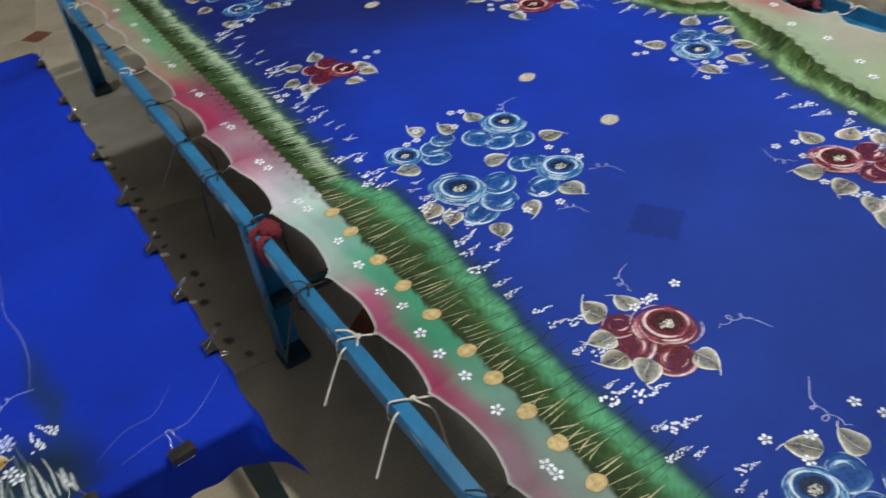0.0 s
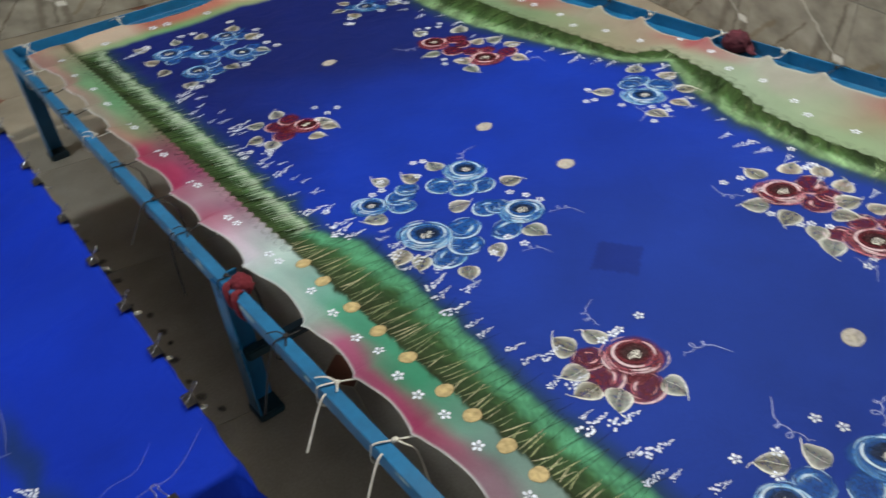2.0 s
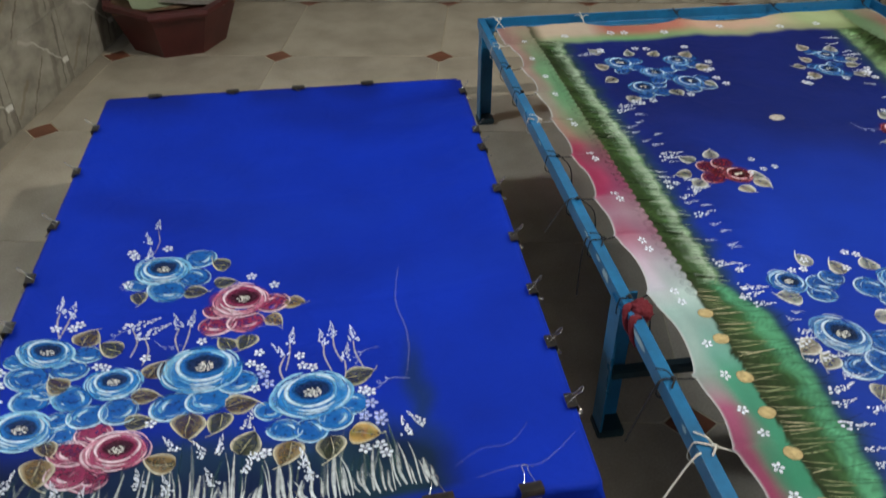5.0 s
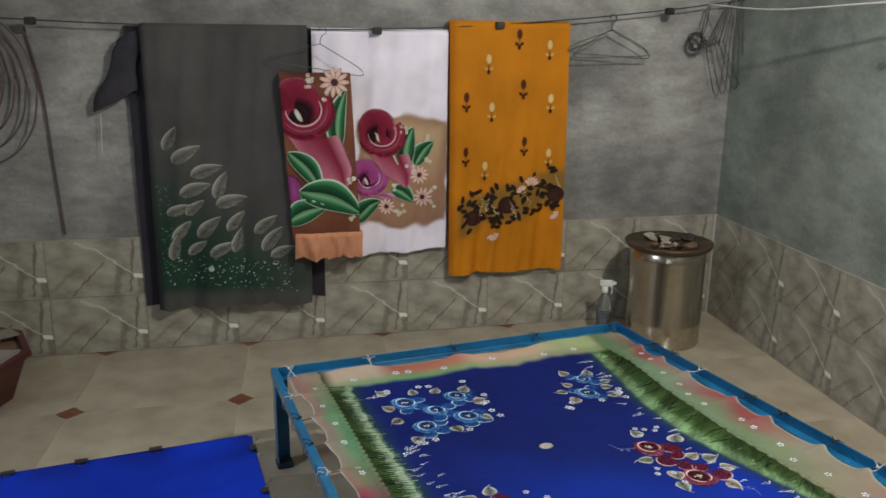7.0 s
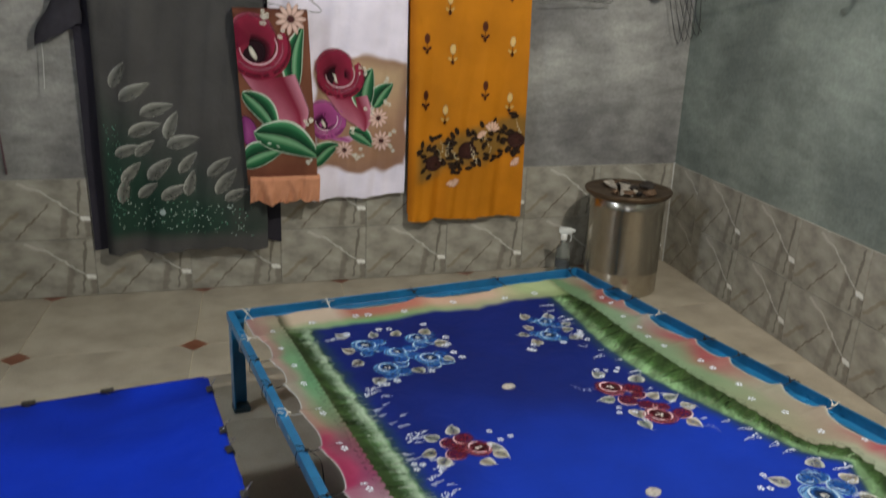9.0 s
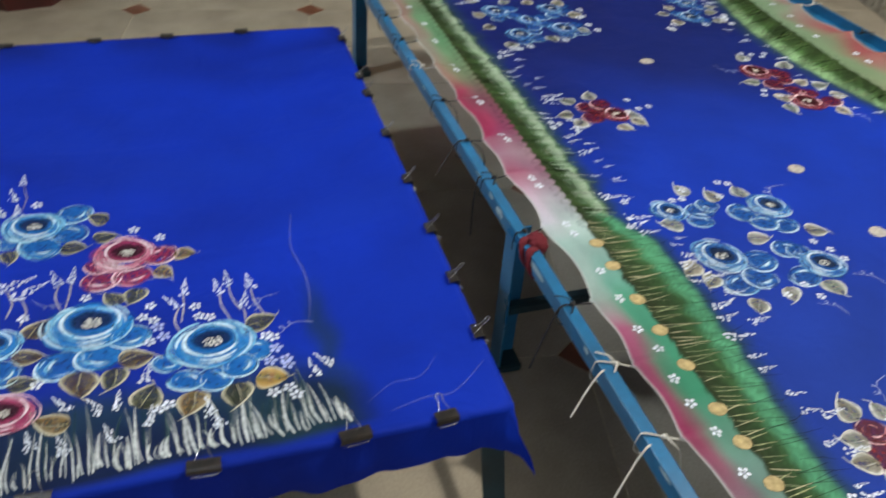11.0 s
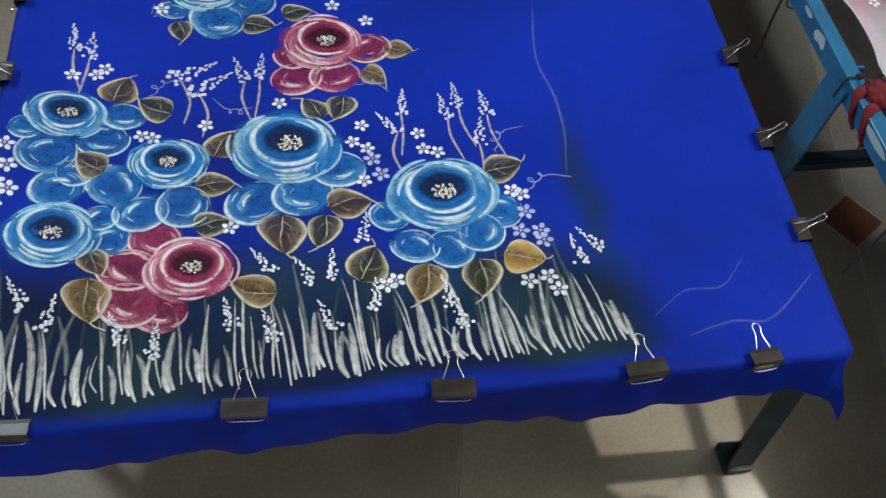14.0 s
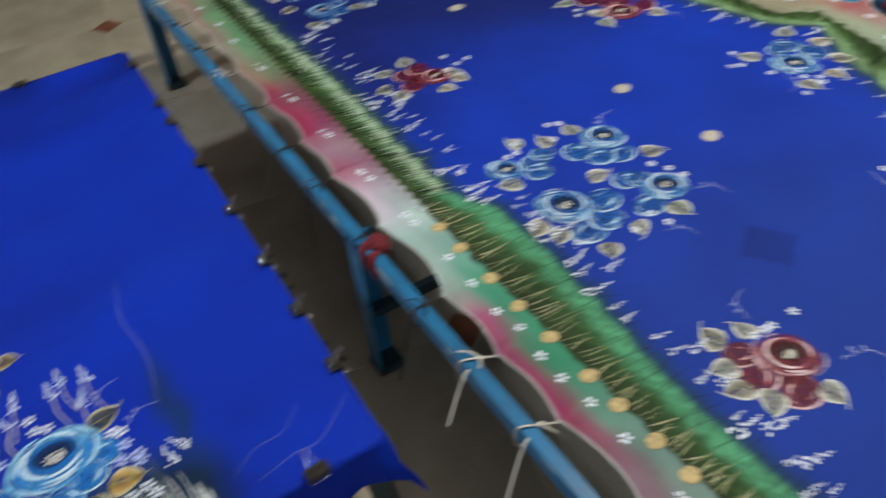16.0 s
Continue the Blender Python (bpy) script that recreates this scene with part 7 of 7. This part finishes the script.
def octagon(r, z, sx=1.0):
    return [(r * sx * math.cos(math.radians(45 * k + 22.5)), r * math.sin(math.radians(45 * k + 22.5)), z) for k in range(8)]


bm = bmesh.new()
rings = [[bm.verts.new(p) for p in octagon(r, z, 0.82)] for r, z in ((0.19, 0.0), (0.255, 0.150), (0.268, 0.152), (0.268, 0.166), (0.250, 0.166), (0.242, 0.150), (0.185, 0.012))]
for p, q in zip(rings, rings[1:]):
    for k in range(8):
        bm.faces.new((p[k], p[(k + 1) % 8], q[(k + 1) % 8], q[k]))
bm.faces.new(rings[0][::-1])
bm.faces.new(rings[-1])
part("shell", bm, MAROON, tub)
bm = bmesh.new()
rings = [[bm.verts.new(p) for p in octagon(r, z, 0.82)] for r, z in ((0.258, 0.146), (0.274, 0.149), (0.277, 0.158), (0.274, 0.169), (0.247, 0.169), (0.244, 0.158))]
for p, q in zip(rings, rings[1:] + rings[:1]):
    for k in range(8):
        bm.faces.new((p[k], p[(k + 1) % 8], q[(k + 1) % 8], q[k]))
bmesh.ops.recalc_face_normals(bm, faces=bm.faces)
part("rim", bm, MAROON, tub, "thick rolled rim")
PAPER_GREEN = material("pale_green_paper", (0.52, 0.58, 0.40), 0.8, dark=(0.40, 0.46, 0.30), scale=8)
PAPER = material("grey_paper", (0.48, 0.44, 0.40), 0.8, scale=12)
DARK_JAR = material("dark_jar", (0.02, 0.02, 0.022), 0.25, scale=20)


def paper(name, label, mat, x, y, z, sx, sy, rx, ry, rz):
    bm = bmesh.new()
    nx = 8
    grid = [[bm.verts.new((sx * (i / nx - 0.5), sy * (j / nx - 0.5), 0.006 * wave(i * 0.6 + x * 9, j * 0.6, z * 50) + 0.012 * (i / nx - 0.5) ** 2)) for i in range(nx + 1)] for j in range(nx + 1)]
    for j in range(nx):
        for i in range(nx):
            bm.faces.new((grid[j][i], grid[j][i + 1], grid[j + 1][i + 1], grid[j + 1][i]))
    bmesh.ops.solidify(bm, geom=bm.faces, thickness=0.002)
    ob = tagged(part(name, bm, mat), label, "paper")
    ob.matrix_world = TUB @ pose(x, y, z, rx, ry, rz)


paper("paper_sheet", "pale green crumpled paper lying in the maroon tub", PAPER_GREEN, -0.04, -0.06, 0.172, 0.20, 0.15, 18, 6, 12)
paper("paper_sheet", "pale green crumpled paper lying in the maroon tub", PAPER_GREEN, -0.10, 0.02, 0.180, 0.16, 0.12, 10, -8, 40)
paper("paper_sheet", "grey paper lying in the maroon tub", PAPER, 0.07, -0.10, 0.165, 0.20, 0.12, 8, 4, -20)
paper("paper_sheet", "grey paper lying in the maroon tub", PAPER, 0.08, 0.06, 0.178, 0.22, 0.08, 4, 3, 15)
for x, y, r, h, mat in ((-0.09, 0.10, 0.026, 0.12, DARK_JAR), (-0.03, 0.14, 0.030, 0.09, SCRAP[2]), (0.04, 0.13, 0.024, 0.10, DARK_JAR), (0.00, 0.07, 0.020, 0.10, SCRAP[0])):
    jar = thing("paint_jar", "small dark paint jar standing in the maroon tub", "jar", TUB @ pose(x, y, 0.150), "jars in the tub")
    part("body", lathe(bmesh.new(), [(r * 0.9, 0.0), (r, 0.004), (r, h * 0.7), (r * 0.6, h * 0.82), (r * 0.55, h * 0.84)], 18), mat, jar, smooth=True)
    part("lid", lathe(bmesh.new(), [(r * 0.62, h * 0.84), (r * 0.64, h * 0.86), (r * 0.64, h), (r * 0.55, h * 1.01)], 16), WHITE_PLASTIC if r > 0.025 else SCRAP[1], jar, smooth=True)
bm = bmesh.new()
box(bm, -0.185, -0.14, 0.143, 0.185, 0.15, 0.150, 0.002)
ob = tagged(part("tub_filling", bm, SCRAP[0]), "brown scraps filling the maroon tub", "scrap")
ob.matrix_world = TUB
bm = bmesh.new()
box(bm, -0.012, -0.016, 0.0, 0.0, -0.009, 0.515, 0.001)
ob = tagged(part("corner_trim", bm, CORD_WHITE), "thin white trim in the tiled corner", "trim", kind="structure")
ob.matrix_world = pose(CORNER_R.x, CORNER_R.y, 0, 0, 0, WALL_ANGLE)


# ---- old paint drips on the floor ----
def over_floor(x, y, h):
    return (x, y, 0.0008 + h)


for k in range(46):
    x, y = (-0.125 + 0.055 * (k % 2) + rnd.uniform(-0.014, 0.014), -0.42 + 0.029 * k + rnd.uniform(-0.012, 0.012)) if k < 34 else (rnd.uniform(-0.95, -0.05), rnd.uniform(-1.25, -0.84))
    cv = Brush(over_floor)
    r = rnd.uniform(0.009, 0.017) if k < 34 else rnd.uniform(0.003, 0.011)
    cv.blob(x, y, r, r * 0.8, rnd.uniform(0, 3), (0.09, 0.07, 0.055), (0.12, 0.095, 0.07), 0.0, 0.45, 0.7, 12, 0.3)
    cv.done("paint_stain", floor, "dark dried paint stain")


# ---- tiles of the floor and the dado ----
TA, TB = Vector((0.6045, -0.0905, 0)), Vector((-0.1265, -0.596, 0))


def inside(p):
    q = p - CORNER_R
    back = q.dot(WY)
    along = q.dot(WX) - back * (SIDE.dot(WX) / SIDE.dot(WY))
    return -DEPTH - 0.3 < back < 0.62 and LEFT_U - RIGHT_U - 0.45 < along < 0.45


def floor_piece(corners, top):
    bm = bmesh.new()
    lo = [bm.verts.new((p.x, p.y, -0.004)) for p in corners]
    inner = sum(corners, Vector()) / len(corners)
    hi = [bm.verts.new((p.x + (inner.x - p.x) * 0.004, p.y + (inner.y - p.y) * 0.004, top)) for p in corners]
    n = len(corners)
    for k in range(n):
        bm.faces.new((lo[k], lo[(k + 1) % n], hi[(k + 1) % n], hi[k]))
    bm.faces.new(hi)
    return bm


CUT, GAP = 0.088, 0.0014
oct_pts = []
for a, b in ((CUT, GAP), (1 - CUT, GAP), (1 - GAP, CUT), (1 - GAP, 1 - CUT), (1 - CUT, 1 - GAP), (CUT, 1 - GAP), (GAP, 1 - CUT), (GAP, CUT)):
    oct_pts.append(TA * a + TB * b)
bm = floor_piece(oct_pts[::-1], 0.0)
OCTAGON = finish("floor_tile", bm, FLOOR_TILE)
dia = [TA * CUT * 0.94, TB * CUT * 0.94, TA * -CUT * 0.94, TB * -CUT * 0.94]
bm = floor_piece(dia, 0.0)
bmesh.ops.recalc_face_normals(bm, faces=bm.faces)
DIAMOND_MESH = finish("diamond_tile", bm, DIAMOND)
for i in range(-4, 6):
    for j in range(-1, 9):
        p = W0 + TA * i + TB * j
        if inside(p + (TA + TB) / 2):
            ob = part("floor_tile", OCTAGON, None, floor)
            ob.location = p
        if inside(p):
            ob = part("diamond_tile", DIAMOND_MESH, None, floor)
            ob.location = p

TILE_W, TILE_H = 0.388, 0.257


def wall_tile_mesh(width):
    bm = bmesh.new()
    g = 0.0011
    box(bm, g, -0.008, g, width - g, 0.0, TILE_H - g, 0.0014)
    uv = bm.loops.layers.uv.new("UVMap")
    for f in bm.faces:
        for l in f.loops:
            l[uv].uv = (l.vert.co.x / TILE_W, l.vert.co.z / TILE_H)
    return finish("dado_tile", bm, WALL_TILE)


TILE_MESH = wall_tile_mesh(TILE_W)


def dado(owner, a, b, start):
    """Two rows of tiles along the wall's inner face from a to b; start shifts the joints."""
    d = (b - a).normalized()
    size = (b - a).length
    turn = math.degrees(math.atan2(d.y, d.x))
    bm = bmesh.new()
    box(bm, 0, -0.0045, 0, size, 0, TILE_H * 2)
    ob = part("dado_grout", bm, WALL_GROUT, owner)
    ob.matrix_world = pose(a.x, a.y, 0, 0, 0, turn)
    for row in range(2):
        x = -start
        while x < size - 0.01:
            lo, hi = max(0.0, x), min(size, x + TILE_W)
            if hi - lo > 0.02:
                whole = hi - lo > TILE_W - 0.001
                ob = part("dado_tile", TILE_MESH if whole else wall_tile_mesh(hi - lo), None, owner)
                q = a + d * lo
                ob.matrix_world = pose(q.x, q.y, row * TILE_H, 0, 0, turn)
            x += TILE_W


dado(wall_back, CORNER_L, CORNER_R, (TILE_W - (-0.435 - LEFT_U) % TILE_W) % TILE_W)
dado(wall_right, CORNER_R, FRONT_R, 0.12)
dado(wall_left, FRONT_L, CORNER_L, 0.2)
